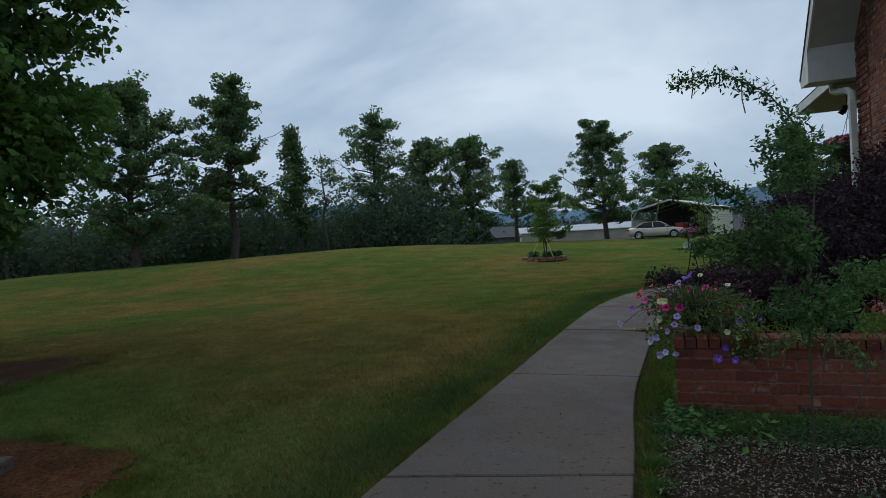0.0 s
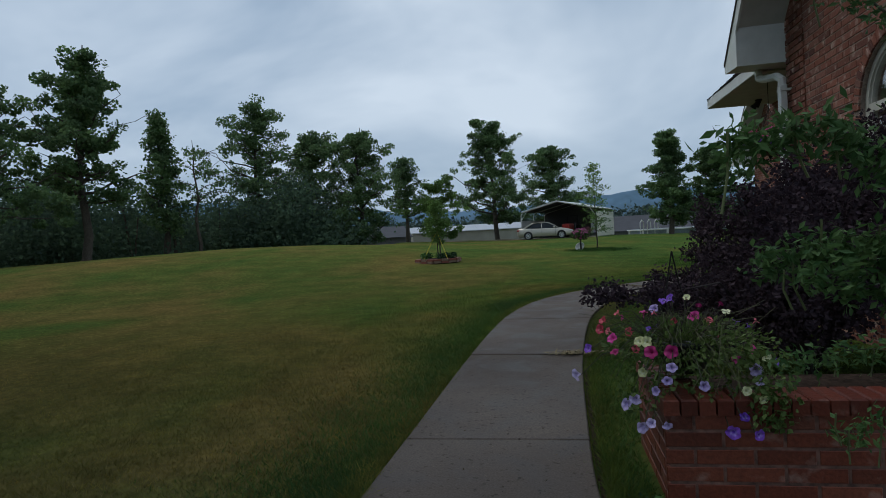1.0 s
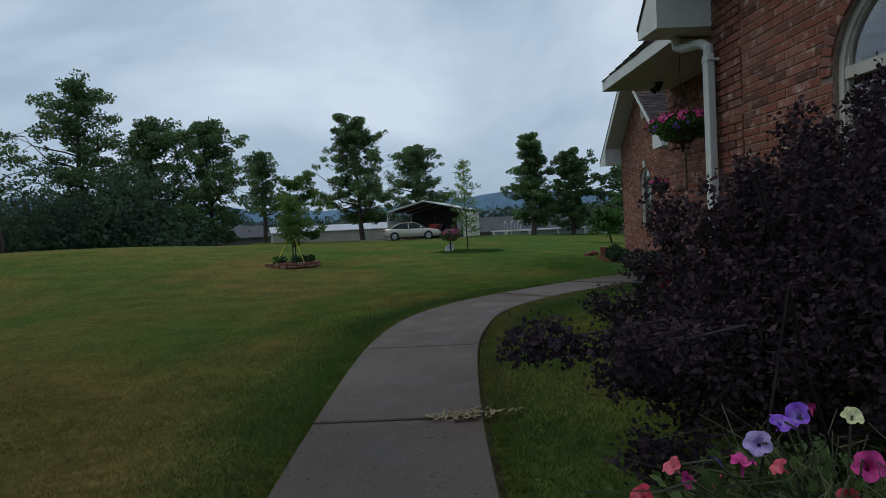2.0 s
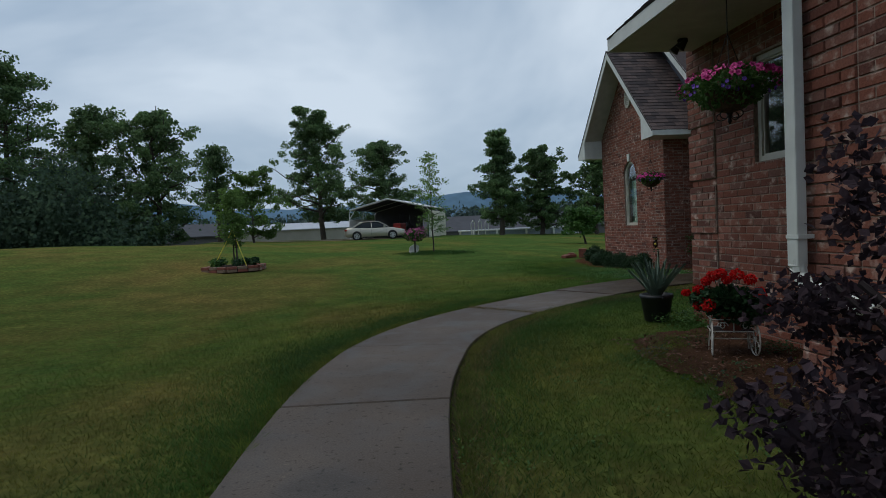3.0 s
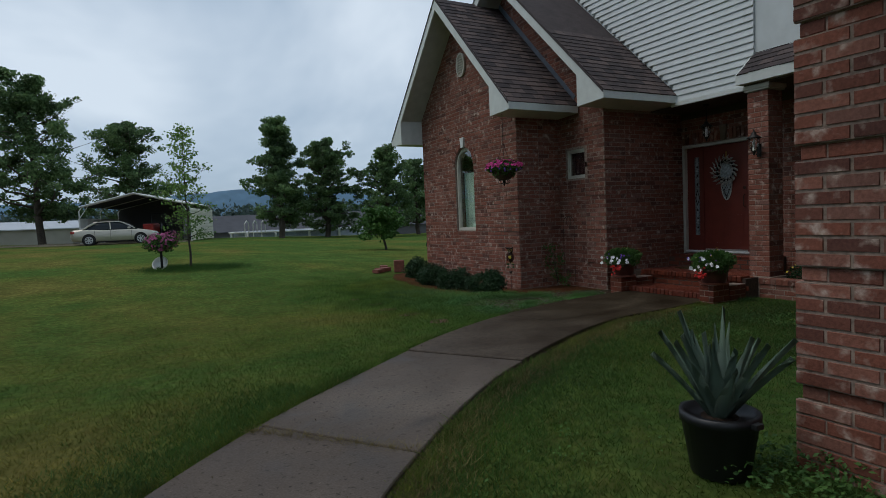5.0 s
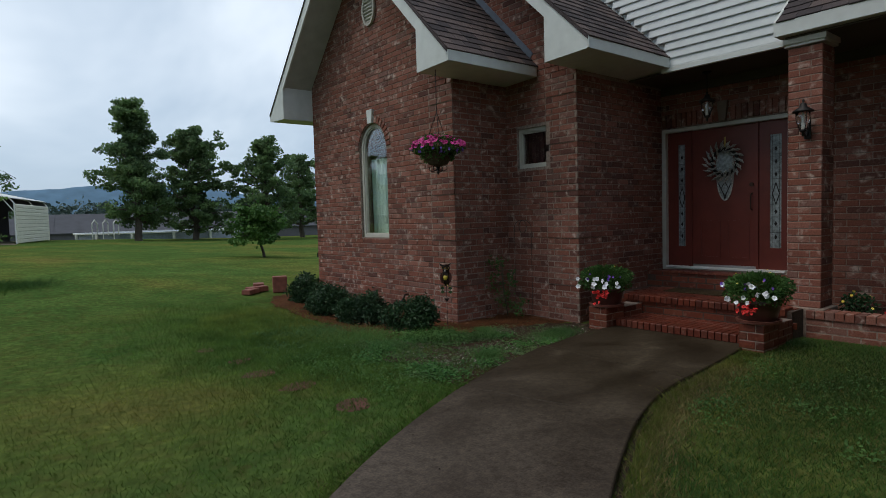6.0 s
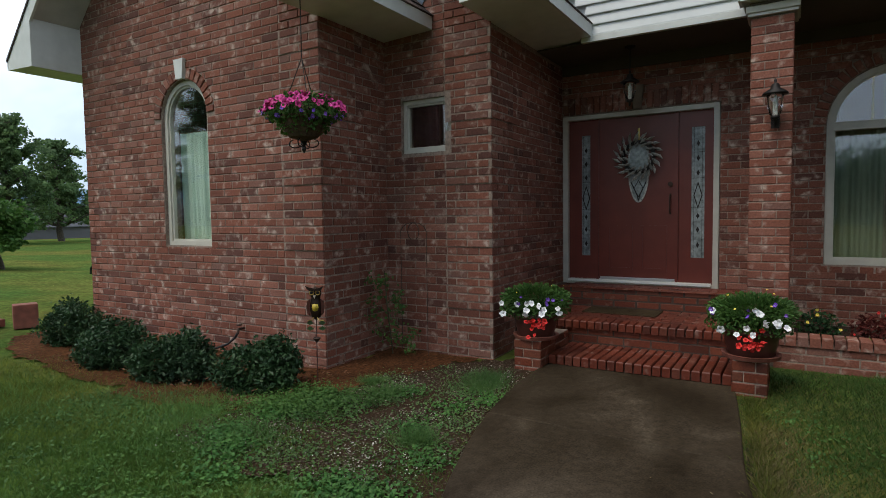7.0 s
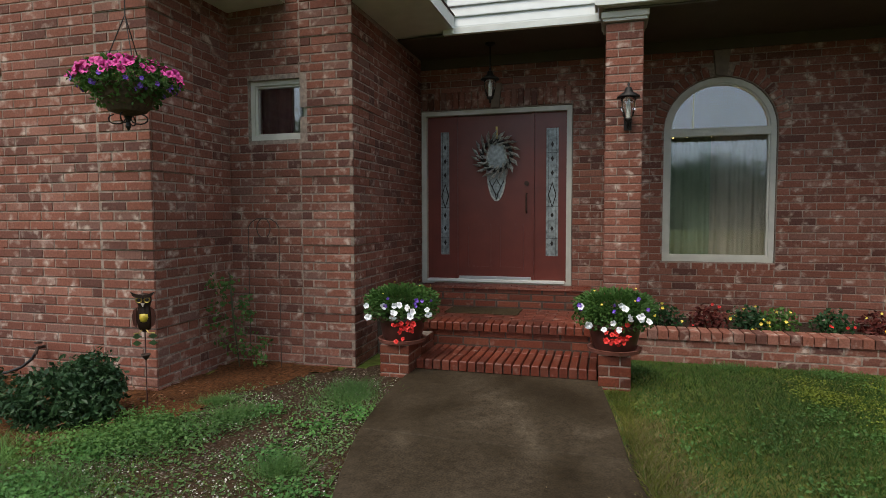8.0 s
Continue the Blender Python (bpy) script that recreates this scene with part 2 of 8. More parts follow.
def gravel_mat(name, soil, stone, scale):
    """Damp soil with small stones of mixed tone pressed into it."""
    m, t, b = nodes_of(name, 0.9)
    b.inputs["Specular IOR Level"].default_value = 0.1
    vor = t.nodes.new("ShaderNodeTexVoronoi")
    vor.inputs["Scale"].default_value = scale
    geo = t.nodes.new("ShaderNodeNewGeometry")
    t.links.new(geo.outputs["Position"], vor.inputs["Vector"])
    sep = t.nodes.new("ShaderNodeSeparateColor")
    t.links.new(vor.outputs["Color"], sep.inputs["Color"])
    tones = ramp(t, sep.outputs["Red"], (0.0, soil), (0.5, [0.6 * p + 0.4 * q for p, q in zip(soil, stone)]), (0.84, [0.4 * p + 0.6 * q for p, q in zip(soil, stone)]), (0.95, [q * 1.5 for q in stone]))
    rim = ramp(t, vor.outputs["Distance"], (0.25, (1, 1, 1)), (0.55, (0, 0, 0)))
    wide = noise_tex(t, 2.2, 6, "World", (1, 1, 1), 0.4)
    c = blend(t, rim, soil, tones)
    c = blend(t, ramp(t, wide, (0.42, (0, 0, 0)), (0.60, (0.9, 0.9, 0.9))), c, [p * 1.25 for p in soil])
    t.links.new(blend(t, 0.7, c, ramp(t, noise_tex(t, 40, 4, "World"), (0.3, (0.6, 0.6, 0.6)), (0.7, (1.3, 1.3, 1.3))), "MULTIPLY"), b.inputs["Base Color"])
    bump(t, b, rim, 0.8, 0.01)
    return m


PEBBLE = gravel_mat("weedy_gravel", (0.034, 0.019, 0.010), (0.20, 0.165, 0.13), 45)
DARK_PEBBLE = gravel_mat("dark_gravel", (0.020, 0.013, 0.008), (0.10, 0.082, 0.062), 34)
BARK = simple("bark", (0.085, 0.068, 0.052), 0.95, vary=0.35, scale=14, bumpy=0.5)
OAK_LEAF = leaf_mat("oak_leaves", (0.074, 0.142, 0.060), (0.180, 0.270, 0.118), 0.6, 0.45)
# greyer, paler green that carries the haze over the far woods
FAR_LEAF = leaf_mat("hazed_woodland_leaves", (0.075, 0.125, 0.085), (0.098, 0.150, 0.100), 0.9, 0.5)
MAPLE_LEAF = leaf_mat("maple_leaves", (0.060, 0.142, 0.034), (0.145, 0.255, 0.066), 0.55, 0.4)
YOUNG_LEAF = leaf_mat("young_tree_leaves", (0.09, 0.17, 0.045), (0.17, 0.27, 0.08), 0.6, 0.5)
BRIGHT_LEAF = leaf_mat("bright_young_leaves", (0.12, 0.22, 0.06), (0.22, 0.34, 0.11), 0.6, 0.5)
PURPLE_LEAF = leaf_mat("purple_leaves", (0.030, 0.021, 0.031), (0.064, 0.040, 0.054), 0.85)
VINE_LEAF = leaf_mat("trumpet_leaves", (0.052, 0.125, 0.038), (0.145, 0.250, 0.082), 0.6, 0.35)
SHRUB_LEAF = leaf_mat("holly_leaves", (0.018, 0.048, 0.022), (0.04, 0.085, 0.035), 0.4)
GREEN_LEAF = leaf_mat("garden_leaves", (0.04, 0.11, 0.025), (0.10, 0.20, 0.05))
DARK_LEAF = leaf_mat("geranium_leaves", (0.016, 0.052, 0.022), (0.038, 0.090, 0.036))
WEED_LEAF = leaf_mat("weed_leaves", (0.04, 0.13, 0.032), (0.10, 0.24, 0.06))
SAGE_LEAF = leaf_mat("sage_weed_leaves", (0.07, 0.14, 0.05), (0.16, 0.25, 0.10))
AGAVE_LEAF = leaf_mat("agave_leaves", (0.16, 0.26, 0.21), (0.36, 0.45, 0.37), 0.55, 0.05)
POD = simple("seed_pods", (0.10, 0.12, 0.04), 0.7)
STEM = simple("stems", (0.045, 0.048, 0.022), 0.8)


def petal_mat(name, a, b_, throat=None):
    """Petals with a throat of another tone and faint rays."""
    m, t, b = nodes_of(name, 0.6)
    c = ramp(t, random_of(t, False), (0.0, a), (1.0, b_))
    co = t.nodes.new("ShaderNodeTexCoord")
    ln = t.nodes.new("ShaderNodeVectorMath")
    ln.operation = "LENGTH"
    t.links.new(co.outputs["Object"], ln.inputs[0])
    throat = throat or [0.45 * p + 0.45 for p in b_]
    c = blend(t, ramp(t, ln.outputs["Value"], (0.22, (0.75, 0.75, 0.75)), (0.55, (0, 0, 0))), c, throat)
    c = blend(t, 0.6, c, ramp(t, noise_tex(t, 3.5, 3), (0.3, (0.7, 0.7, 0.7)), (0.7, (1.25, 1.25, 1.25))), "MULTIPLY")
    t.links.new(c, b.inputs["Base Color"])
    return m


PINK = petal_mat("pink_petals", (0.40, 0.012, 0.13), (0.66, 0.05, 0.30), (0.16, 0.004, 0.06))
ROSE = petal_mat("rose_petals", (0.52, 0.03, 0.07), (0.70, 0.16, 0.20), (0.60, 0.30, 0.28))
LILAC = petal_mat("lilac_petals", (0.38, 0.28, 0.55), (0.58, 0.49, 0.72), (0.10, 0.04, 0.22))
VIOLET = petal_mat("violet_petals", (0.12, 0.03, 0.40), (0.25, 0.08, 0.55))
CREAM = petal_mat("cream_petals", (0.50, 0.50, 0.22), (0.66, 0.66, 0.42))
WHITE_P = petal_mat("white_petals", (0.72, 0.72, 0.72), (0.88, 0.88, 0.9))
RED_P = petal_mat("red_petals", (0.55, 0.012, 0.012), (0.80, 0.04, 0.03), (0.25, 0.01, 0.008))
YELLOW_P = petal_mat("yellow_petals", (0.70, 0.50, 0.03), (0.85, 0.70, 0.1))
IRON = simple("black_iron", (0.025, 0.022, 0.02), 0.5, 0.7, vary=0.2)
RUST = simple("rusty_iron", (0.06, 0.035, 0.025), 0.7, 0.4, vary=0.3)
WHITE_IRON = simple("white_iron", (0.55, 0.53, 0.48), 0.5, 0.0, vary=0.2)
BLACK_POT = simple("black_plastic", (0.012, 0.012, 0.014), 0.45, vary=0.2)
TERRA = simple("terracotta", (0.24, 0.075, 0.05), 0.8, vary=0.25)
DOOR_RED = simple("red_door_paint", (0.15, 0.028, 0.018), 0.4, vary=0.12, scale=5, bumpy=0.04)
BRASS = simple("brass", (0.55, 0.38, 0.12), 0.3, 1.0, vary=0.1)
SILVER = simple("silver_leaves", (0.44, 0.44, 0.40), 0.45, 0.25, vary=0.6, scale=45)
# tan paint taken far darker: the shade under the porch is in this colour
PORCH_CEIL = simple("shaded_tan_ceiling", (0.075, 0.060, 0.042), 0.7, vary=0.12, scale=4, bumpy=0.03)
DIM_CURTAIN = simple("taupe_curtain", (0.34, 0.31, 0.26), 0.9, vary=0.15, scale=3)
CURTAIN = simple("sheer_curtain", (0.42, 0.58, 0.50), 0.9, vary=0.1, scale=3)
ROOM = simple("room_paint", (0.30, 0.25, 0.2), 0.9, vary=0.1, scale=2)
SILVER_CAR = simple("champagne_car_paint", (0.50, 0.46, 0.39), 0.28, 0.3, vary=0.03, bumpy=0)
DARK_GLASS = simple("dark_car_glass", (0.02, 0.025, 0.03), 0.08, 0.0, vary=0.05, bumpy=0)
DARK_GLASS.node_tree.nodes["Principled BSDF"].inputs["Specular IOR Level"].default_value = 0.2
TYRE = simple("tyre_rubber", (0.015, 0.015, 0.015), 0.85, vary=0.2)
ALLOY = simple("alloy", (0.55, 0.55, 0.56), 0.35, 0.9, vary=0.05)
WHITE_METAL = simple("white_sheet_metal", (0.72, 0.72, 0.68), 0.45, 0.0, vary=0.05, scale=3, bumpy=0.02)
CREAM_METAL = simple("cream_sheet_metal", (0.74, 0.70, 0.56), 0.45, 0.0, vary=0.05, scale=3, bumpy=0.02)
GREY_METAL = simple("grey_roof_metal", (0.065, 0.066, 0.075), 0.9, 0.0, vary=0.12, scale=1.0)
RED_PAINT = simple("red_machine_paint", (0.45, 0.03, 0.02), 0.4)
SOIL = mulch_mat("potting_soil", (0.02, 0.014, 0.01), (0.06, 0.04, 0.03))


# ---- mesh helpers ----
from mathutils.geometry import tessellate_polygon

def mesh_of(name, verts, faces, material=None, smooth=False):
    me = bpy.data.meshes.new(name)
    me.from_pydata([tuple(v) for v in verts], [], [tuple(f) for f in faces])
    if material:
        me.materials.append(material)
    if smooth:
        me.polygons.foreach_set("use_smooth", [True] * len(me.polygons))
    me.update()
    return me


def mesh_np(name, verts, corners, material, smooth=False):
    """A mesh of many equal polygons: verts (n, 3), corners (m, k)."""
    verts, corners = np.asarray(verts, np.float32), np.asarray(corners, np.int32)
    me = bpy.data.meshes.new(name)
    m, k = corners.shape
    me.vertices.add(len(verts))
    me.vertices.foreach_set("co", verts.ravel())
    me.loops.add(m * k)
    me.loops.foreach_set("vertex_index", corners.ravel())
    me.polygons.add(m)
    me.polygons.foreach_set("loop_start", np.arange(m, dtype=np.int32) * k)
    me.polygons.foreach_set("use_smooth", np.full(m, smooth))
    me.update(calc_edges=True)
    me.materials.append(material)
    return me


def child(name, me, parent, label="", m=None):
    ob = new(name, me)
    ob.parent = parent
    if m is not None:
        ob.matrix_basis = m
    return tagged(ob, label)


def part(name, bm, material, parent, label="", smooth=False):
    me = bpy.data.meshes.new(name)
    bm.to_mesh(me)
    bm.free()
    me.materials.append(material)
    if smooth:
        me.polygons.foreach_set("use_smooth", [True] * len(me.polygons))
    return child(name, me, parent, label)


def thing(name, label, category, m=None, group="", kind=""):
    ob = new(name)
    ob.empty_display_size = 0.1
    if m is not None:
        ob.matrix_basis = m
    return tagged(ob, label, category, group, kind)


def box_bm(lo, hi, bevel=0.0, bm=None):
    bm = bm or bmesh.new()
    c, s = [(a + b) / 2 for a, b in zip(lo, hi)], [abs(b - a) for a, b in zip(lo, hi)]
    made = bmesh.ops.create_cube(bm, size=1, matrix=Matrix.LocRotScale(c, None, s))
    if bevel:
        edges = list({ed for v in made["verts"] for ed in v.link_edges})
        bmesh.ops.bevel(bm, geom=edges, offset=bevel, segments=2, affect="EDGES", profile=0.6)
    return bm


def prism_bm(points, axis, a, b, bm=None):
    """Extrudes the outline (2D points in the two other axes, in order) along axis from a to b."""
    bm = bm or bmesh.new()

    def place(p, s):
        return {"x": (s, p[0], p[1]), "y": (p[0], s, p[1]), "z": (p[0], p[1], s)}[axis]

    v0 = [bm.verts.new(place(p, a)) for p in points]
    v1 = [bm.verts.new(place(p, b)) for p in points]
    n = len(points)
    bm.faces.new(v0)
    bm.faces.new(v1[::-1])
    for i in range(n):
        bm.faces.new((v0[i], v1[i], v1[(i + 1) % n], v0[(i + 1) % n]))
    bmesh.ops.recalc_face_normals(bm, faces=bm.faces)
    return bm


def lathe_bm(profile, sides=20, centre=(0, 0, 0), bm=None):
    """Turns (radius, z) pairs round z."""
    bm = bm or bmesh.new()
    rings = []
    for r, z in profile:
        rings.append([bm.verts.new((centre[0] + r * math.cos(2 * math.pi * i / sides), centre[1] + r * math.sin(2 * math.pi * i / sides), centre[2] + z)) for i in range(sides)])
    for p, q in zip(rings, rings[1:]):
        for i in range(sides):
            bm.faces.new((p[i], p[(i + 1) % sides], q[(i + 1) % sides], q[i]))
    bm.faces.new(rings[0][::-1])
    bm.faces.new(rings[-1])
    bmesh.ops.recalc_face_normals(bm, faces=bm.faces)
    return bm


def tube_bm(points, radius, sides=6, bm=None, taper=1.0):
    bm = bm or bmesh.new()
    pts = [Vector(p) for p in points]
    rings = []
    side = None
    for i, p in enumerate(pts):
        d = (pts[min(i + 1, len(pts) - 1)] - pts[max(i - 1, 0)]).normalized()
        ref = Vector((0, 0, 1)) if abs(d.z) < 0.9 else Vector((1, 0, 0))
        u = d.cross(ref).normalized() if side is None else (side - d * side.dot(d)).normalized()
        side = u
        w = d.cross(u)
        r = radius * (1 + (taper - 1) * i / max(1, len(pts) - 1))
        rings.append([bm.verts.new(p + r * (math.cos(2 * math.pi * k / sides) * u + math.sin(2 * math.pi * k / sides) * w)) for k in range(sides)])
    for a, b in zip(rings, rings[1:]):
        for k in range(sides):
            bm.faces.new((a[k], a[(k + 1) % sides], b[(k + 1) % sides], b[k]))
    bm.faces.new(rings[0][::-1])
    bm.faces.new(rings[-1])
    return bm


def leaves_np(centres, size, rng, length=1.5, droop=0.0, flat=0.0):
    """Folded leaf blades (two triangles each) with random turns; returns verts and corners."""
    c = np.asarray(centres, float)
    n = len(c)
    d = rng.normal(size=(n, 3))
    d[:, 2] = d[:, 2] * (1 - flat) - droop
    d /= np.linalg.norm(d, axis=1)[:, None] + 1e-9
    s = np.cross(d, rng.normal(size=(n, 3)) * (1 - flat) + np.array([0, 0, flat * 3]))
    s /= np.linalg.norm(s, axis=1)[:, None] + 1e-9
    up = np.cross(s, d)
    sz = size * rng.uniform(0.6, 1.3, n)[:, None]
    base = c - d * sz * length * 0.5
    tip = c + d * sz * length * 0.5
    mid = c + up * sz * 0.12
    v = np.stack([base, mid + s * sz * 0.5, tip, mid - s * sz * 0.5], 1).reshape(-1, 3)
    i = np.arange(n)[:, None] * 4
    return v, np.concatenate([i, i + 1, i + 2, i + 3], 1)


def leaf_part(name, centres, size, material, parent, seed=1, label="", length=1.5, droop=0.0, flat=0.0):
    v, f = leaves_np(centres, size, np.random.default_rng(seed), length, droop, flat)
    return child(name, mesh_np(name, v, f, material), parent, label)


BLOOMS = {}


def bloom_mesh(material, lobes):
    """A trumpet bloom of unit radius that faces z: throat, funnel and a wavy lobed rim, on a narrow tube."""
    key = (material.name, lobes)
    if key not in BLOOMS:
        k = lobes * 4
        rings = [(0.05, -1.25, 0.0), (0.12, -0.75, 0.0), (0.26, -0.30, 0.02), (0.60, -0.05, 0.05), (1.0, 0.0, 0.14)]
        verts = []
        for ring_r, ring_z, wave in rings:
            for i in range(k):
                a_ = 2 * math.pi * i / k
                notch = 0.5 + 0.5 * math.cos(2 * math.pi * i / 4)
                r_ = ring_r * (1.0 - 1.3 * wave * notch ** 2)
                z_ = ring_z + wave * math.cos(2 * math.pi * i / 4 + 0.6) - 0.5 * wave * (i % 2) + 0.8 * wave * math.sin(2 * a_ + 1.0)
                verts.append((r_ * math.cos(a_), r_ * math.sin(a_), z_))
        faces = [tuple(range(k))]
        for q in range(len(rings) - 1):
            faces += [(q * k + i, q * k + (i + 1) % k, q * k + k + (i + 1) % k, q * k + k + i) for i in range(k)]
        BLOOMS[key] = mesh_of("bloom", verts, faces, material, True)
    return BLOOMS[key]


def flowers_part(name, centres, faces_to, radius, material, parent, seed=1, label="", lobes=5):
    rng_ = np.random.default_rng(seed)
    me = bloom_mesh(material, lobes)
    for c, d in zip(centres, faces_to):
        q = Vector(d).normalized().to_track_quat("Z", "Y") @ Euler((0, 0, rng_.uniform(0, 6.28))).to_quaternion()
        r_ = radius * rng_.uniform(0.75, 1.15)
        child(name, me, parent, label, Matrix.LocRotScale(Vector(c), q, (r_, r_ * rng_.uniform(0.8, 1.0), r_)))


def blob_points(rng, n, centre, radii, shell=0.5):
    d = rng.normal(size=(n, 3))
    d /= np.linalg.norm(d, axis=1)[:, None]
    r = rng.uniform(shell, 1.0, n) ** 0.7
    return np.asarray(centre) + d * r[:, None] * np.asarray(radii)


def sstep(v):
    v = np.clip(v, 0, 1)
    return v * v * (3 - 2 * v)


# ---- the ground ----
def ground_z(x, y):
    x, y = np.asarray(x, float), np.asarray(y, float)
    dx, dy = x + 0.9, y + 4.9
    d = np.hypot(dx, dy)
    az = np.degrees(np.arctan2(dx, dy))
    crest = 0.55 + 0.72 * np.exp(-((az + 27) / 17.0) ** 2) + 0.25 * np.exp(-((az + 50) / 14.0) ** 2) - 0.55 * sstep((az - 2) / 22)
    crest = crest * sstep((az + 80) / 25)
    near = sstep((-3 - az) / 6)
    rise = sstep((d - 16 + near) / (20.0 - near))
    z = crest * rise
    west = sstep((-14 - az) / 8.0) * sstep((az + 150) / 40)
    z -= west * 5.0 * sstep((d - 40) / 30.0)
    z -= 1.2 * sstep((d - 62) / 40.0) * (1 - west)
    z += 0.018 * np.sin(x * 0.9 + 1.3) * np.sin(y * 0.7) * sstep((d - 5) / 8)
    z -= 0.085 * np.exp(-((x - 5.6) / 1.5) ** 2 - ((y - 16.7) / 2.6) ** 2)
    return z - 0.03


def spaced(lo, hi, fine_lo, fine_hi, step, growth):
    mid = list(np.arange(fine_lo, fine_hi + step / 2, step))
    out, s, v = [], step, fine_lo
    while v > lo:
        s *= growth
        v -= s
        out.append(v)
    res = out[::-1] + mid
    s, v = step, mid[-1]
    while v < hi:
        s *= growth
        v += s
        res.append(v)
    return np.array(res)


gx, gy = spaced(-1500, 1500, -14, 12, 0.33, 1.09), spaced(-1500, 1500, -10, 26, 0.33, 1.09)
GX, GY = np.meshgrid(gx, gy)
GZ = ground_z(GX, GY)
nx, ny = len(gx), len(gy)
gi_ = (np.arange(ny - 1)[:, None] * nx + np.arange(nx - 1)[None, :]).ravel()
ground = new("ground", mesh_np("ground", np.stack([GX, GY, GZ], -1).reshape(-1, 3), np.stack([gi_, gi_ + 1, gi_ + nx + 1, gi_ + nx], 1), LAWN, True))
tagged(ground, "mown lawn of green and straw-brown grass", "lawn", kind="structure")

# ---- the curving concrete walk, slab by slab ----
WALK_L = [(-2.35, -14), (-2.42, -6.0), (-2.40, -2.25), (-2.35, -0.6), (-2.31, 0.5), (-2.22, 3.1), (-2.06, 5.6), (-1.78, 7.2), (-1.42, 8.25), (-0.8, 9.3), (0.15, 10.36), (1.3, 11.32), (2.65, 12.32), (4.05, 13.06), (5.3, 13.48), (6.3, 13.66), (7.13, 13.70)]
WALK_R = [(-1.05, -14), (-1.05, -6.0), (-1.09, -1.94), (-1.15, -0.5), (-1.15, 0.5), (-1.04, 3.0), (-0.78, 5.5), (-0.44, 7.0), (-0.15, 7.85), (0.32, 8.65), (0.90, 9.3), (2.06, 10.33), (3.3, 11.10), (4.4, 11.64), (5.25, 11.88), (6.3, 12.0), (7.13, 12.1)]


def along(pts, s):
    """A point at index s of a smooth line through pts."""
    i = min(int(s), len(pts) - 2)
    f = s - i
    p = [Vector((*pts[max(0, min(len(pts) - 1, j))], 0)) for j in (i - 1, i, i + 1, i + 2)]
    return 0.5 * ((2 * p[1]) + (p[2] - p[0]) * f + (2 * p[0] - 5 * p[1] + 4 * p[2] - p[3]) * f * f + (3 * p[1] - p[0] - 3 * p[2] + p[3]) * f ** 3)


walkway = thing("pavement", "curving pale grey concrete garden walk with cracked joints", "walkway", kind="structure")
CUTS = [0, 0.62, 1, 2.1, 4.0, 5.0, 6.0, 7.5, 10.05, 11.55, 13.0, 14.3, 16]
rng = np.random.default_rng(5)
for ci, (a, b) in enumerate(zip(CUTS, CUTS[1:])):
    g = 0.006
    steps = 14
    left = [along(WALK_L, a + g + (b - a - 2 * g) * i / steps) for i in range(steps + 1)]
    right = [along(WALK_R, a + g + (b - a - 2 * g) * i / steps) for i in range(steps + 1)]
    lift = rng.uniform(-0.006, 0.006) + 0.012
    bm = bmesh.new()
    top, low = [], []
    for p, q in zip(left, right):
        top.append([bm.verts.new((p + (q - p) * k / 4 + Vector((0, 0, lift))).to_tuple()) for k in range(5)])
        low.append([bm.verts.new((*p.to_2d(), -0.1)), bm.verts.new((*q.to_2d(), -0.1))])
    for i in range(steps):
        for k in range(4):
            bm.faces.new((top[i][k], top[i][k + 1], top[i + 1][k + 1], top[i + 1][k]))
        bm.faces.new((low[i][0], top[i][0], top[i + 1][0], low[i + 1][0]))
        bm.faces.new((top[i][4], low[i][1], low[i + 1][1], top[i + 1][4]))
    bm.faces.new((low[0][0], low[0][1], *top[0][::-1]))
    bm.faces.new((low[-1][1], low[-1][0], *top[-1]))
    bmesh.ops.recalc_face_normals(bm, faces=bm.faces)
    bmesh.ops.bevel(bm, geom=[ed for ed in bm.edges if ed.is_manifold and ed.calc_face_angle(0) > 1.0 and max(v.co.z for v in ed.verts) > 0], offset=0.008, segments=1, affect="EDGES")
    part("concrete_slab", bm, DAMP if a >= 11 else CONCRETE, walkway, "damp brown-stained concrete slab" if a >= 11 else "")


# dark ribbon for the soil gap and the edge shadow beside the slabs
bm = bmesh.new()
strip = []
for q in np.linspace(1.9, 14.6, 220):
    a_, b_ = along(WALK_R, q), along(WALK_L, q)
    o_ = (a_ - b_).normalized()
    w_ = 0.045 + 0.02 * noise.noise((q * 3, 0, 1))
    strip.append([bm.verts.new((a_ + o_ * d_).to_2d().to_tuple() + (z_,)) for d_, z_ in ((-0.004, -0.045), (w_ * 0.5, -0.022), (w_, -0.024))])
for a_, b_ in zip(strip, strip[1:]):
    for k_ in range(2):
        bm.faces.new((a_[k_], a_[k_ + 1], b_[k_ + 1], b_[k_]))
bmesh.ops.recalc_face_normals(bm, faces=bm.faces)
part("soil_edge", bm, SOIL, walkway, "dark soil strip that also paints the edge shadow along the slabs")


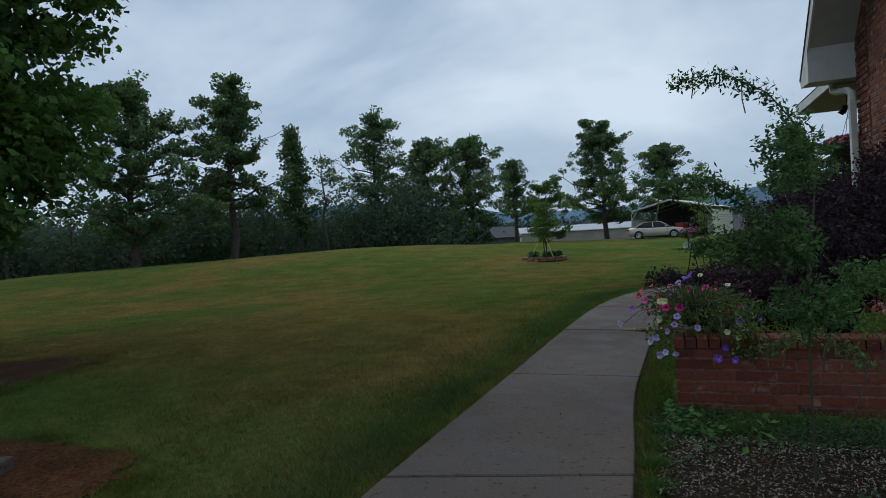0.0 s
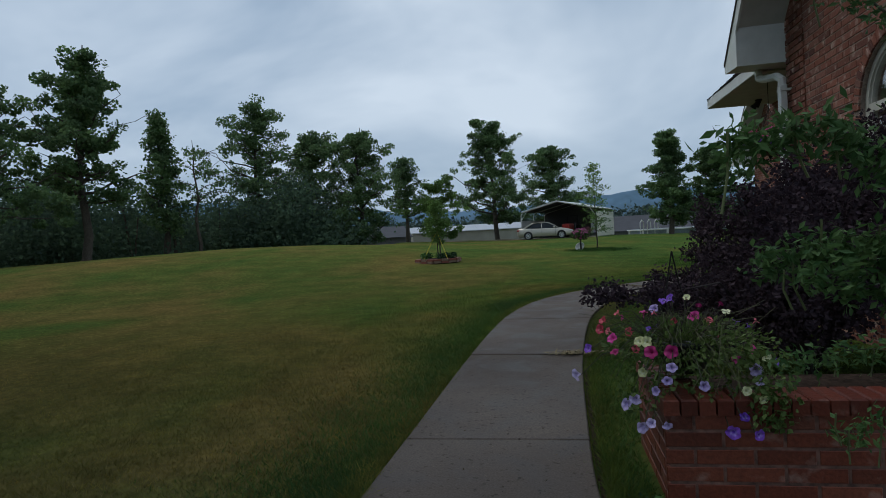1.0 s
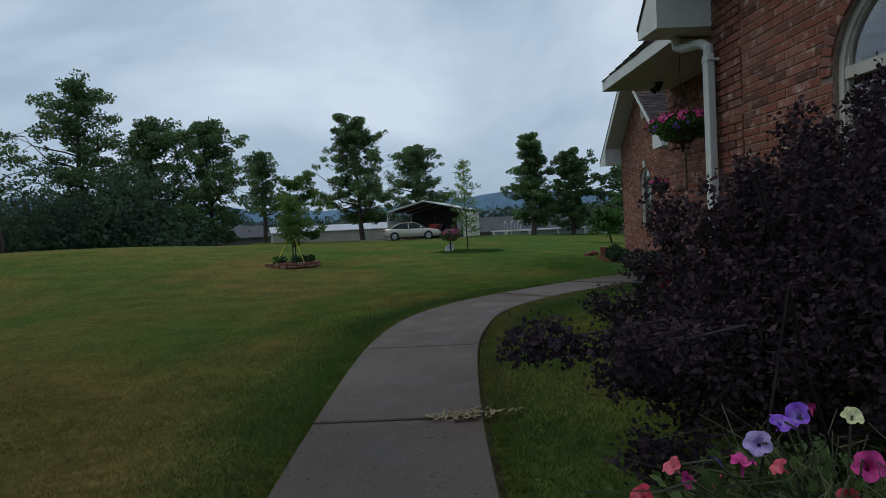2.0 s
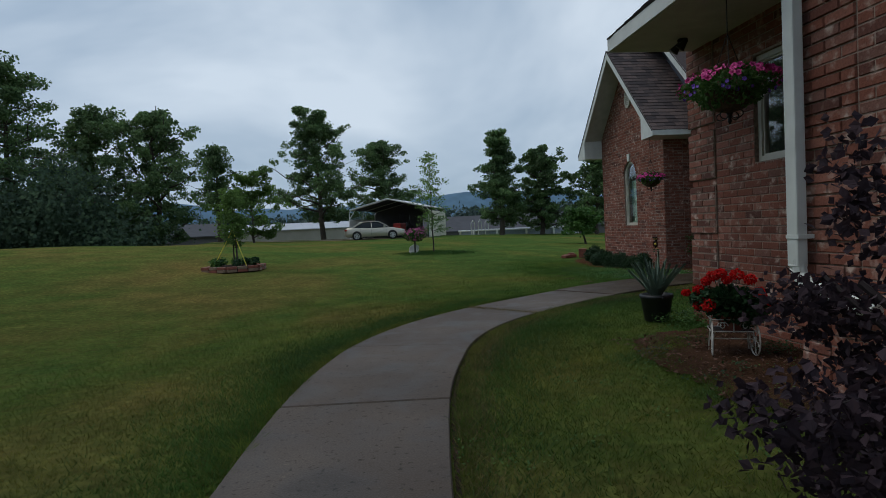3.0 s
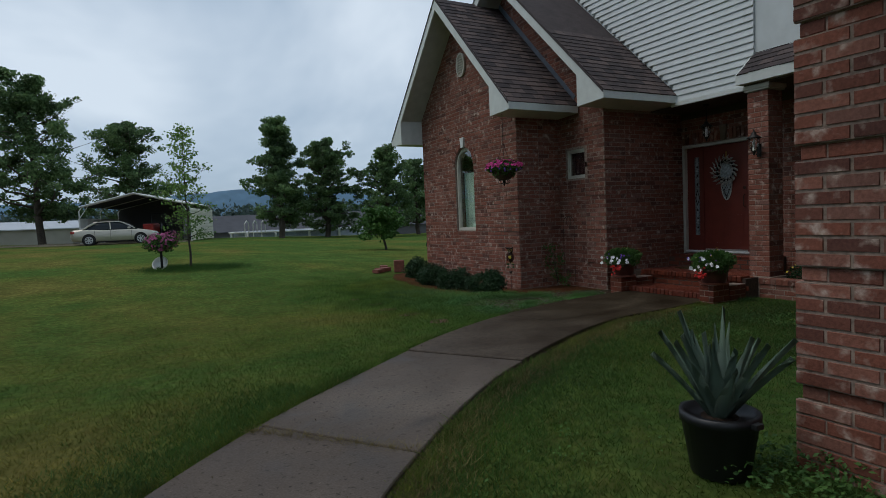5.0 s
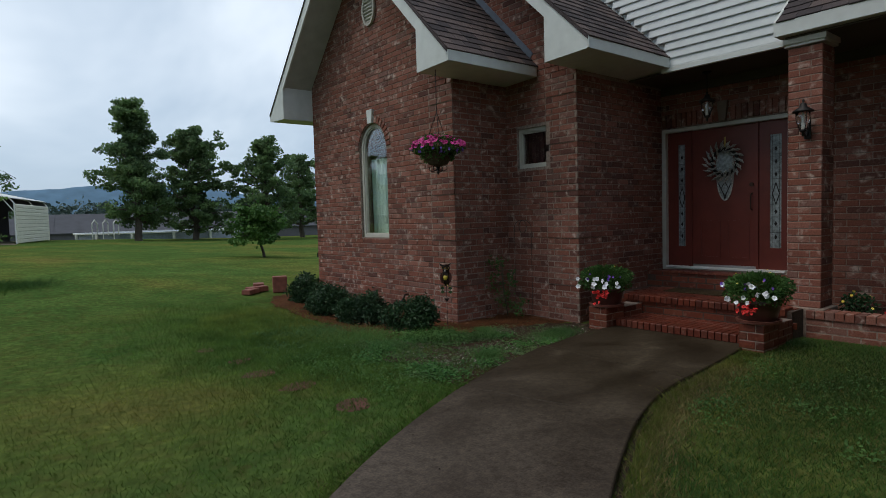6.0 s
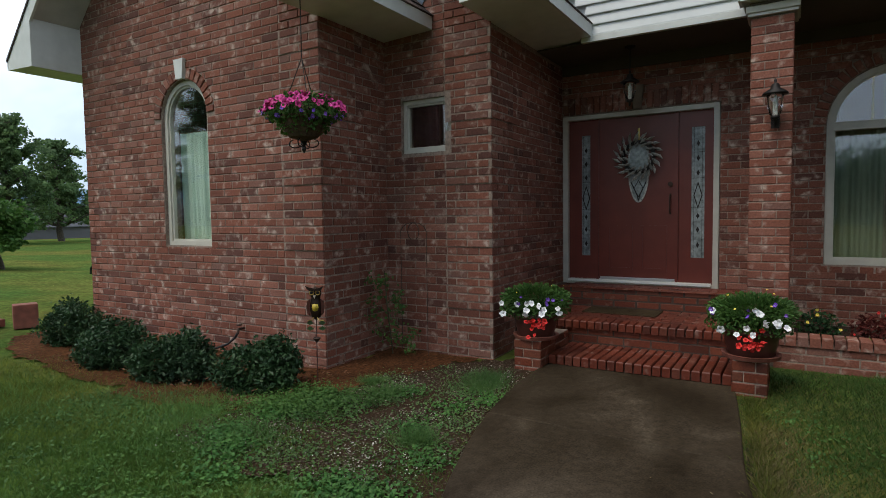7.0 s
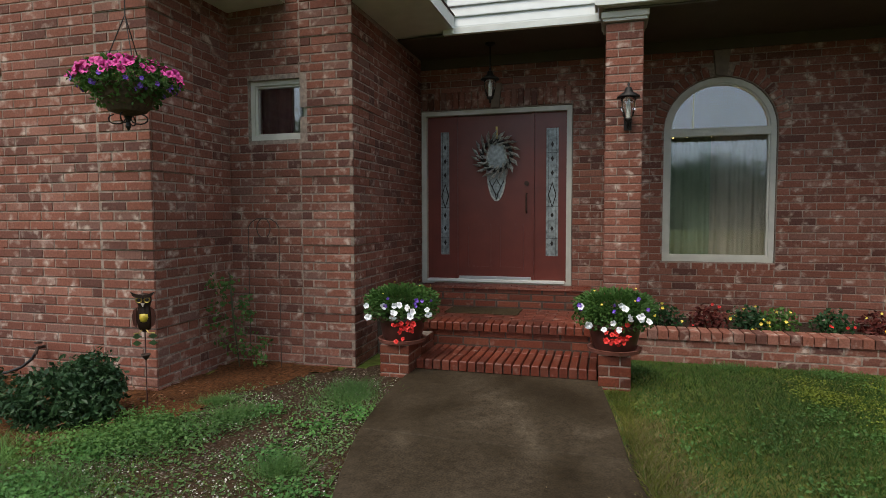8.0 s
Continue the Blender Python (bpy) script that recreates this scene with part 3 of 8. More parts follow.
def patch(name, outline, material, label, category, seed, lift=0.03, res=0.06):
    """A low uneven bed of loose stuff inside a 2D outline."""
    rng_ = np.random.default_rng(seed)
    o = np.array(outline)
    xs, ys = np.arange(o[:, 0].min(), o[:, 0].max() + res, res), np.arange(o[:, 1].min(), o[:, 1].max() + res, res)

    def inside(x, y):
        hit = False
        for (x1, y1), (x2, y2) in zip(outline, outline[1:] + outline[:1]):
            if (y1 > y) != (y2 > y) and x < (x2 - x1) * (y - y1) / (y2 - y1) + x1:
                hit = not hit
        return hit

    ids, verts, faces = {}, [], []
    for i, x in enumerate(xs):
        for j, y in enumerate(ys):
            w = 0.16 * noise.noise((x * 1.7, y * 1.7, seed)) + 0.09 * noise.noise((x * 7, y * 7, seed))
            if inside(x + w, y + w):
                ids[i, j] = len(verts)
                verts.append((x + rng_.uniform(-0.02, 0.02), y + rng_.uniform(-0.02, 0.02), float(ground_z(x, y)) + lift * (0.5 + 0.5 * noise.noise((x * 3, y * 3, seed + 3)))))
    for (i, j) in ids:
        if (i + 1, j) in ids and (i, j + 1) in ids and (i + 1, j + 1) in ids:
            faces.append((ids[i, j], ids[i + 1, j], ids[i + 1, j + 1], ids[i, j + 1]))
    for i, q in enumerate(verts):
        verts[i] = (q[0], q[1], q[2] + 0.006)
    return tagged(new(name, mesh_of(name, verts, faces, material, True)), label, category, kind="structure")


patch("mulch_bed", [(5.1, 19.6), (4.75, 18.6), (4.6, 16.8), (4.6, 15.6), (5.1, 15.0), (6.1, 14.75), (7.2, 14.3), (7.2, 15.56), (6.2, 15.57), (6.17, 19.7)], MULCH, "red-brown mulch bed along the brick wall", "mulch bed", 3)
patch("mulch_bed_geranium", [(1.15, 5.4), (1.13, 6.4), (1.35, 7.15), (1.85, 7.5), (2.66, 7.6), (2.66, 5.1), (1.8, 4.9), (1.4, 4.3)], EARTH, "bare red-brown mulch beside the brick wall", "mulch bed", 4)
patch("gravel_patch", [(4.1, 14.5), (4.2, 13.1), (4.5, 12.8), (5.3, 13.2), (6.3, 13.4), (7.3, 13.4), (7.3, 14.2), (6.9, 14.7), (6.2, 14.95), (5.4, 15.1), (4.7, 15.4), (4.2, 15.2)], PEBBLE, "weedy brown gravel with pale chips beside the walk", "gravel", 6, 0.02)
patch("gravel_strip", [(-1.02, -5.5), (-1.05, -0.9), (0.2, -0.6), (1.7, -0.6), (1.7, -5.5)], DARK_PEBBLE, "dark gravel with pale chips under the plants", "gravel", 7)
patch("mulch_ring", [(-3.7, -2.7), (-3.95, -2.25), (-4.6, -1.95), (-5.6, -1.85), (-6.1, -2.6), (-4.7, -3.3)], MULCH, "scuffed red mulch patch in the lawn", "mulch bed", 8, 0.03, 0.03)
patch("bare_earth", [(-8.3, 1.2), (-9.0, 0.95), (-9.9, 0.35), (-8.5, -0.5), (-7.5, -0.8), (-7.7, 0.0), (-8.0, 0.7)], EARTH, "dark worn bare earth in the lawn", "bare earth", 9, 0.02)

# ---- brick walls ----
COURSE, LENGTH, JOINT, DEPTH = 0.0800, 0.2575, 0.010, 0.005


def brick_shape(w, h, d, c=0.005):
    """A brick face of width w and height h, standing d proud, with worn edges (axes: x along, y out, z up)."""
    v = [(0, 0, 0), (w, 0, 0), (w, 0, h), (0, 0, h), (0, d - c, 0), (w, d - c, 0), (w, d - c, h), (0, d - c, h), (c, d, c), (w - c, d, c), (w - c, d, h - c), (c, d, h - c)]
    f = [(0, 1, 5, 4), (1, 2, 6, 5), (2, 3, 7, 6), (3, 0, 4, 7), (4, 5, 9, 8), (5, 6, 10, 9), (6, 7, 11, 10), (7, 4, 8, 11), (8, 9, 10, 11)]
    return v, f


QUOIN = 0.515
WHOLE = mesh_of("brick", *brick_shape(LENGTH - JOINT, COURSE - JOINT, DEPTH), BRICK_ONE)
HALF = mesh_of("brick", *brick_shape(LENGTH / 2 - JOINT, COURSE - JOINT, DEPTH), BRICK_ONE)


def arch_half(z, spring, r):
    return math.sqrt(max(0.0, r * r - (z - spring) ** 2)) if z > spring else r


def brick_wall(name, p0, p1, z0, z1, label, openings=(), top=None, near=None, thick=0.22, quoin0=False, quoin1=False, limit=300, quoin_out=0.010):
    """A wall from p0 to p1 (2D), its face on the right hand of that way. openings: (u0, u1, z0, z1, arched), measured along the
    wall; an arched opening has a half-round head above z1. top: outline points (u, z) of a gable above z1. near: (u, z) round
    which single bricks are parts."""
    a, b = Vector((*p0, 0)), Vector((*p1, 0))
    u = (b - a).normalized()
    n = Vector((u.y, -u.x, 0))
    width = (b - a).length
    base = Matrix(((u.x, n.x, 0, a.x), (u.y, n.y, 0, a.y), (0, 0, 1, 0), (0, 0, 0, 1)))
    ua, ub = (0.004 if quoin0 else 0.0), (width - 0.004 if quoin1 else width)
    crown = [(min(ub, max(ua, p[0])), p[1]) for p in (top or [])]
    outer = [(ua, z0), (ub, z0), (ub, z1)] + crown + [(ua, z1)]
    holes = []
    for u0, u1, h0, h1, arched in openings:
        loop = [(u0, h0), (u1, h0), (u1, h1)]
        if arched:
            c, r = (u0 + u1) / 2, (u1 - u0) / 2
            loop += [(c + r * math.cos(math.pi * i / 16), h1 + r * math.sin(math.pi * i / 16)) for i in range(1, 16)]
        loop.append((u0, h1))
        holes.append(loop)
    loops = [outer] + holes
    flat = [p for q in loops for p in q]
    tris = tessellate_polygon([[Vector((p[0], p[1], 0)) for p in q] for q in loops])
    k = len(flat)
    verts = [(p[0], 0, p[1]) for p in flat] + [(p[0], -thick, p[1]) for p in flat]
    faces = [tuple(t) for t in tris] + [tuple(i + k for i in t[::-1]) for t in tris]
    s = 0
    for q in loops:
        m = len(q)
        faces += [(s + i, s + (i + 1) % m, k + s + (i + 1) % m, k + s + i) for i in range(m)]
        s += m
    me = mesh_of(name, verts, faces, MORTAR)
    fix = bmesh.new()
    fix.from_mesh(me)
    bmesh.ops.recalc_face_normals(fix, faces=fix.faces)
    fix.to_mesh(me)
    fix.free()
    wall = new(name, me)
    wall.matrix_basis = base
    tagged(wall, label, "wall", kind="structure")

    def spans(z):
        lo, hi = 0.0, width
        if top and z > z1:
            pts = [(width, z1)] + list(top) + [(0, z1)]
            cross = [p[0] + (q[0] - p[0]) * (z - p[1]) / (q[1] - p[1]) for p, q in zip(pts, pts[1:]) if (p[1] - z) * (q[1] - z) < 0]
            if len(cross) < 2:
                return []
            lo, hi = min(cross), max(cross)
        out = [(lo, hi)]
        for u0, u1, h0, h1, arched in openings:
            r = (u1 - u0) / 2
            if h0 - 0.03 < z < (h1 + (r + 0.125 if arched else 0)) + 0.01:
                c, w = (u0 + u1) / 2, (arch_half(z, h1, r + 0.125) if arched and z > h1 else r)
                out = [piece for lo_, hi_ in out for piece in ((lo_, min(hi_, c - w)), (max(lo_, c + w), hi_)) if piece[1] - piece[0] > 0.02]
        return out

    pieces = []
    top_z = max([z1] + [p[1] for p in (top or [])])
    for row in range(int((top_z - z0) / COURSE)):
        z = z0 + row * COURSE + JOINT * 0.5
        runs = spans(z + COURSE * 0.5)
        for cut, on in ((QUOIN, quoin0), (width - QUOIN, quoin1)):
            if on:
                runs = [q for lo, hi in runs for q in (((lo, cut), (cut, hi)) if lo + 0.04 < cut < hi - 0.04 else ((lo, hi),))]
        for lo, hi in runs:
            shift = (row % 2) * LENGTH * 0.5
            x = math.floor((lo - shift) / LENGTH) * LENGTH + shift
            while x < hi:
                s0, s1 = max(x, lo), min(x + LENGTH, hi)
                if s1 - s0 > 0.035:
                    proud = (row % 8 < 7) and ((quoin0 and (s0 + s1) / 2 < QUOIN) or (quoin1 and (s0 + s1) / 2 > width - QUOIN))
                    out = quoin_out if proud else 0.0
                    wrap = (DEPTH + out + JOINT / 2) if abs(u.y) > 0.5 else 0.0
                    pieces.append((s0 - (wrap if quoin0 and s0 < 0.01 else 0), s1 + (wrap if quoin1 and s1 > width - 0.01 else 0), z, out))
                x += LENGTH
    if near:
        pieces.sort(key=lambda p: (0.5 * (p[0] + p[1]) - near[0]) ** 2 + (p[2] - near[1]) ** 2)
    else:
        limit = 0
    rng_ = random.Random(len(name) * 7 + int(width * 100))
    verts, faces = [], []
    for i, (s0, s1, z, out) in enumerate(pieces):
        w = s1 - s0 - JOINT
        jig = rng_.uniform(0.0, 0.003)
        grow = (DEPTH + out) / DEPTH
        if i < limit:
            me = WHOLE if w > LENGTH * 0.6 else HALF
            full = LENGTH - JOINT if w > LENGTH * 0.6 else LENGTH / 2 - JOINT
            child("brick", me, wall, m=Matrix.Translation((s0 + JOINT / 2, jig, z)) @ Matrix.Diagonal((w / full, grow, 1, 1)))
        else:
            v, f = brick_shape(w, COURSE - JOINT, DEPTH + out)
            o = len(verts)
            verts += [(q[0] + s0 + JOINT / 2, q[1] + jig, q[2] + z) for q in v]
            faces += [tuple(j + o for j in q) for q in f]
    rows_all = int((top_z - z0) / COURSE)
    for on, lo, hi in ((quoin0, 0.0, QUOIN), (quoin1, width - QUOIN, width)):
        if not on or (top and lo == 0.0):
            continue
        wrap = quoin_out if abs(u.y) > 0.5 else 0.0
        lo, hi = (lo - wrap, hi + 0.003) if lo == 0.0 else (lo - 0.003, hi + wrap)
        core = bmesh.new()
        limit_row = int((z1 - z0) / COURSE)
        for r0 in range(0, min(rows_all, limit_row), 8):
            r1 = min(r0 + 7, limit_row)
            box_bm((lo, 0.0005, z0 + r0 * COURSE + 0.003), (hi, quoin_out, z0 + r1 * COURSE - 0.003), 0, core)
        part("quoin_core", core, MORTAR, wall)
    if verts:
        tagged(child("brick_courses", mesh_of("brick_courses", verts, faces, BRICK_RUN), wall), kind="stuff")
    return wall




A1X, A2X, PX, B2X, B1X = 1.80, 2.66, 9.28, 7.21, 6.17
Y0, Y1, Y2, Y3, Y4, Y5 = 0.77, 5.07, 8.04, 14.30, 15.58, 19.68
EAVE = 3.29
B1_C, B1_HALF, B1_TOP = 17.62, 2.65, 6.18
B2_C, B2_HALF, B2_TOP = 17.08, 3.42, 6.80
A1_C, A1_HALF, A1_TOP = 2.92, 2.64, 6.30
ZE = 3.47


def slope(top, half):
    return (top - ZE) / half


def gable_z(y, c, half, top):
    return top - abs(y - c) * slope(top, half) - 0.10


# walls run so that their face is on the right hand: north to south for fronts that face west
brick_wall("wall_west_far", (B1X, Y5), (B1X, Y4), -0.2, EAVE, "red-brown brick gable wall with an arched window",
           [(Y5 - 18.04, Y5 - 17.22, 1.10, 2.56, True)],
           [(Y5 - Y4, gable_z(Y4, B1_C, B1_HALF, B1_TOP)), (Y5 - B1_C, B1_TOP - 0.12), (0, gable_z(Y5, B1_C, B1_HALF, B1_TOP))], (3.6, 1.6), quoin1=True)
brick_wall("wall_south_far_return", (B1X, Y4), (B2X, Y4), -0.2, EAVE + 0.1, "short red-brown brick return wall", near=(0.4, 1.5), quoin0=True)
brick_wall("wall_west_hall", (B2X, Y4 + 4.4), (B2X, Y3), -0.2, EAVE + 0.05, "red-brown brick wall with a small square window",
           [(4.4 + Y4 - 15.37, 4.4 + Y4 - 14.75, 2.075, 2.64, False)],
           [(4.4 + Y4 - Y3, gable_z(Y3, B2_C, B2_HALF, B2_TOP)), (4.4 + Y4 - B2_C, B2_TOP - 0.12), (0, gable_z(Y4 + 4.4, B2_C, B2_HALF, B2_TOP))], (5.2, 1.6), quoin1=True)
brick_wall("wall_porch_side", (B2X, Y3), (PX, Y3), -0.2, EAVE, "red-brown brick side wall of the porch", near=(0.9, 1.7), quoin0=True)
brick_wall("wall_porch", (PX, Y3), (PX, Y2), -0.2, 3.6, "red-brown brick porch wall round the front door and arched window",
           [(0.006, Y3 - 12.45, 0.5, 2.645, False), (Y3 - 11.45, Y3 - 10.305, 0.83, 2.29, True)], near=(2.6, 1.8))
brick_wall("wall_north_near", (PX, Y2), (A2X, Y2), -0.2, 3.4, "red-brown brick side wall", quoin1=True)
brick_wall("wall_west_near_hall", (A2X, Y2), (A2X, Y1), -0.2, 3.6, "red-brown brick wall with a narrow white window",
           [(Y2 - 6.83, Y2 - 6.38, 1.82, 2.90, False)], near=(0.9, 1.6), quoin0=True, quoin_out=0.024)
brick_wall("wall_north_near_return", (A2X, Y1), (A1X, Y1), -0.2, 3.4, "short red-brown brick return wall")
brick_wall("wall_west_near", (A1X, Y1), (A1X, Y0), -0.2, EAVE, "red-brown brick gable wall with a tall arched window",
           [(Y1 - 3.36, Y1 - 2.14, 1.0, 2.32, True)],
           [(Y1 - Y0, gable_z(Y0, A1_C, A1_HALF, A1_TOP)), (Y1 - A1_C, A1_TOP - 0.12), (0, gable_z(Y1, A1_C, A1_HALF, A1_TOP))], (0.9, 2.4), quoin0=True)
brick_wall("wall_south_near", (A1X, Y0), (15.0, Y0), -0.2, 3.4, "red-brown brick side wall")
brick_wall("wall_north_far", (15.0, Y5), (B1X, Y5), -0.2, 3.4, "red-brown brick side wall")
brick_wall("wall_east", (15.0, Y0), (15.0, Y5), -0.2, 3.4, "red-brown brick back wall")
# inside: floors, ceilings and partitions keep the rooms dark
for nm, lo, hi in (("floor_near", (2.05, 0.99, 0.30), (9.0, 4.8, 0.45)), ("floor_near_hall", (2.9, 4.8, 0.30), (9.0, 7.8, 0.44)), ("floor_hall", (9.3, 0.95, 0.30), (14.75, 19.45, 0.45)), ("floor_far", (7.45, 14.5, 0.30), (9.28, 19.45, 0.44)),
                   ("floor_far_room", (6.40, 15.82, 0.30), (7.44, 19.45, 0.44)),
                   ("ceiling_near", (2.9, 0.95, 3.42), (9.0, 7.8, 3.5)), ("ceiling_hall", (9.52, 0.95, 3.42), (14.75, 19.45, 3.5)), ("ceiling_far", (7.45, 14.5, 3.42), (9.5, 19.45, 3.5)),
                   ("wall_inner_near", (5.0, 0.95, 0.45), (5.15, 7.8, 3.42)), ("wall_inner_hall", (12.6, 0.95, 0.45), (12.75, 19.45, 3.42)), ("wall_inner_far", (9.3, 14.5, 0.45), (9.45, 19.45, 3.42))):
    tagged(part(nm, box_bm(lo, hi), ROOM, None), "plain painted room surface", nm.split("_")[0], kind="structure")


# ---- roofs ----
SHINGLE_TAB = None


def shingle_field(roof, corner, along_, up_, width, run, seed, limit=300):
    """Rows of overlapping tabs: corner is the low start, along_ runs with the eave, up_ climbs the slope."""
    u, s = Vector(along_).normalized(), Vector(up_).normalized()
    n = u.cross(s).normalized()
    if n.z < 0:
        n = -n
    rng_ = random.Random(seed)
    row_h, tab = 0.145, 0.26
    verts, faces, count = [], [], 0
    m0 = Matrix(((u.x, s.x, n.x, 0), (u.y, s.y, n.y, 0), (u.z, s.z, n.z, 0), (0, 0, 0, 1)))
    for r in range(int(run / row_h) + 1):
        x = -tab * (r % 3) / 3
        while x < width:
            w = tab * rng_.uniform(0.8, 1.2)
            x0, x1 = max(0, x), min(width, x + w)
            hgt = min(row_h * 1.25, run - r * row_h)
            if x1 - x0 > 0.03 and hgt > 0.03:
                p = Vector(corner) + u * (x0 + 0.003) + s * (r * row_h - rng_.uniform(0, 0.012))
                if count < limit:
                    child("shingle", SHINGLE_TAB, roof, m=Matrix.Translation(p) @ m0 @ Matrix.Diagonal((x1 - x0 - 0.006, hgt, 1, 1)))
                count += 1
            x += w
    return count


SHINGLE_TAB = mesh_of("shingle", [(0, 0, 0), (1, 0, 0), (1, 1, -0.004), (0, 1, -0.004), (0, 0, 0.016), (1, 0, 0.016), (1, 1, 0.002), (0, 1, 0.002)],
                      [(0, 3, 2, 1), (4, 5, 6, 7), (0, 1, 5, 4), (1, 2, 6, 5), (2, 3, 7, 6), (3, 0, 4, 7)])
sh_mat, sh_t, sh_b = nodes_of("shingle_tabs", 0.93)
sh_c = ramp(sh_t, random_of(sh_t, False), (0.0, (0.034, 0.026, 0.027)), (0.5, (0.062, 0.046, 0.045)), (1.0, (0.105, 0.075, 0.068)))
sh_n = noise_tex(sh_t, 120, 3, "World")
sh_t.links.new(blend(sh_t, 0.8, sh_c, ramp(sh_t, sh_n, (0.3, (0.5, 0.5, 0.5)), (0.7, (1.5, 1.5, 1.5))), "MULTIPLY"), sh_b.inputs["Base Color"])
SHINGLE_TAB.materials.append(sh_mat)


def gable_roof(name, x0, x1, wall_x, c, half, top, w0, w1, label, tabs=(False, False), rails=True):
    """A gable that faces west: rake plane x0, back x1, ridge at y = c, outer eaves at c -+ half, walls at w0 and w1."""
    k = slope(top, half)
    roof = thing(name, label, "roof", kind="structure")
    th = 0.07
    for side, w in ((-1, w0), (1, w1)):
        yo = c + side * half
        part("roof_deck", prism_bm([(yo, ZE), (c, top), (c, top - th), (yo, ZE - th)], "x", x0 + 0.02, x1), SHINGLE, roof)
        out = [(yo, EAVE + 0.03), (yo, ZE - th - 0.004), (w, ZE + abs(yo - w) * k - th - 0.004), (w, EAVE)]
        part("eave_box", prism_bm([(p[0], p[1]) for p in out], "x", x0 + 0.03, x1 - 0.01), TRIM, roof, "white boxed eave return")
        rk = 0.20
        part("rake_board", prism_bm([(yo - side * 0.0, ZE - 0.02), (c, top - 0.015), (c, top - rk - 0.05), (w, ZE + abs(yo - w) * k - rk - 0.05), (w, EAVE - 0.0), (yo, EAVE + 0.025)], "x", x0, x0 + 0.028), TRIM, roof, "white rake board")
        part("drip_edge", prism_bm([(yo - side * -0.015, ZE - 0.018), (c, top + 0.008), (c, top - 0.03), (yo - side * -0.015, ZE - 0.055)], "x", x0 - 0.014, x0 - 0.002), SHINGLE, roof)
        part("rake_soffit", prism_bm([(w, ZE + abs(yo - w) * k - th - 0.12), (c, top - th - 0.12), (c, top - th - 0.14), (w, ZE + abs(yo - w) * k - th - 0.14)], "x", x0 + 0.03, wall_x - 0.016), SOFFIT, roof)
        part("gutter", prism_bm([(yo + side * 0.003, ZE - 0.02), (yo + side * 0.022, ZE - 0.02), (yo + side * 0.022, EAVE + 0.03), (yo + side * 0.003, EAVE + 0.03)], "x", x0 + 0.0, x1 - 0.02), TRIM, roof, "white eave fascia")
        if tabs[0 if side < 0 else 1]:
            up = Vector((0, -side * half, top - ZE))
            nrm = Vector((0, side * (top - ZE), half)).normalized()
            shingle_field(roof, Vector((x0, yo - side * -0.02, ZE - 0.02)) + nrm * 0.004, (1, 0, 0), up, x1 - x0, up.length, 3 + int(c * 10))
    return roof


gable_roof("roof_far_gable", 5.58, B2X - 0.005, B1X, B1_C, B1_HALF, B1_TOP, Y4, Y5, "brown shingle gable roof with white rake boards and boxed returns", (True, False))
gable_roof("roof_hall_gable", 6.60, 12.0, B2X, B2_C, B2_HALF, B2_TOP, Y3, Y4 + 4.4, "taller brown shingle gable roof with white rake boards", (True, False))
gable_roof("roof_near_gable", 1.20, 4.5, A1X, A1_C, A1_HALF, A1_TOP, Y0, Y1, "brown shingle gable roof with white boxed returns")
# flashing where the far gable dies into the hall wall
k1 = slope(B1_TOP, B1_HALF)
tagged(part("roof_flashing", prism_bm([(B1_C - B1_HALF + 0.12, ZE + 0.10), (B1_C, B1_TOP + 0.03), (B1_C, B1_TOP + 0.17), (B1_C - B1_HALF + 0.05, ZE + 0.19)], "x", B2X - 0.022, B2X - 0.016), FLASHING, None), "bluish metal roof flashing on brick", "flashing", kind="structure")
# low roofs with level eaves: the near hall and the right half of the porch
for nm, xe, xb, ya, yb, zt, lab in (("roof_near_hall", 1.60, 6.0, Y1 + 0.42, 7.93, 3.45, "brown shingle roof with a white level eave"),
                                    ("roof_porch", 7.99, 11.5, Y2 - 0.1, 12.16, 3.45, "brown shingle porch roof with a white eave")):
    roof = thing(nm, lab, "roof", kind="structure")
    rise = (xb - xe) * 0.85
    part("roof_deck", prism_bm([(xe, zt), (xb, zt + rise), (xb, zt + rise - 0.07), (xe, zt - 0.07)], "y", ya, yb), SHINGLE, roof)
    part("fascia", box_bm((xe - 0.025, ya, 3.29), (xe, yb + 0.01, zt - 0.005), 0.004), TRIM, roof, "white eave fascia")
    part("soffit", box_bm((xe, ya, 3.285), (A2X - 0.016 if xe < 3 else PX - 0.016, yb - 0.006, 3.305)), SOFFIT, roof)
    part("gable_end", prism_bm([(xe, 3.31), (xe, zt - 0.075), (xb, zt + rise - 0.075), (xb, 3.31)], "y", yb - 0.05, yb - 0.02), TRIM, roof)
    if xe > 3:
        part("rake_board", prism_bm([(xe - 0.02, 3.30), (xe - 0.02, zt + 0.0), (xb, zt + rise + 0.0), (xb, zt + rise - 0.2), (xe + 0.2, 3.30)], "y", yb, yb + 0.028), TRIM, roof, "white rake board")
    shingle_field(roof, Vector((xe - 0.02, ya, zt - 0.01)) + Vector((-0.85, 0, 1)).normalized() * 0.004, (0, 1, 0), (1, 0, 0.85), yb - ya, 2.2, 9)
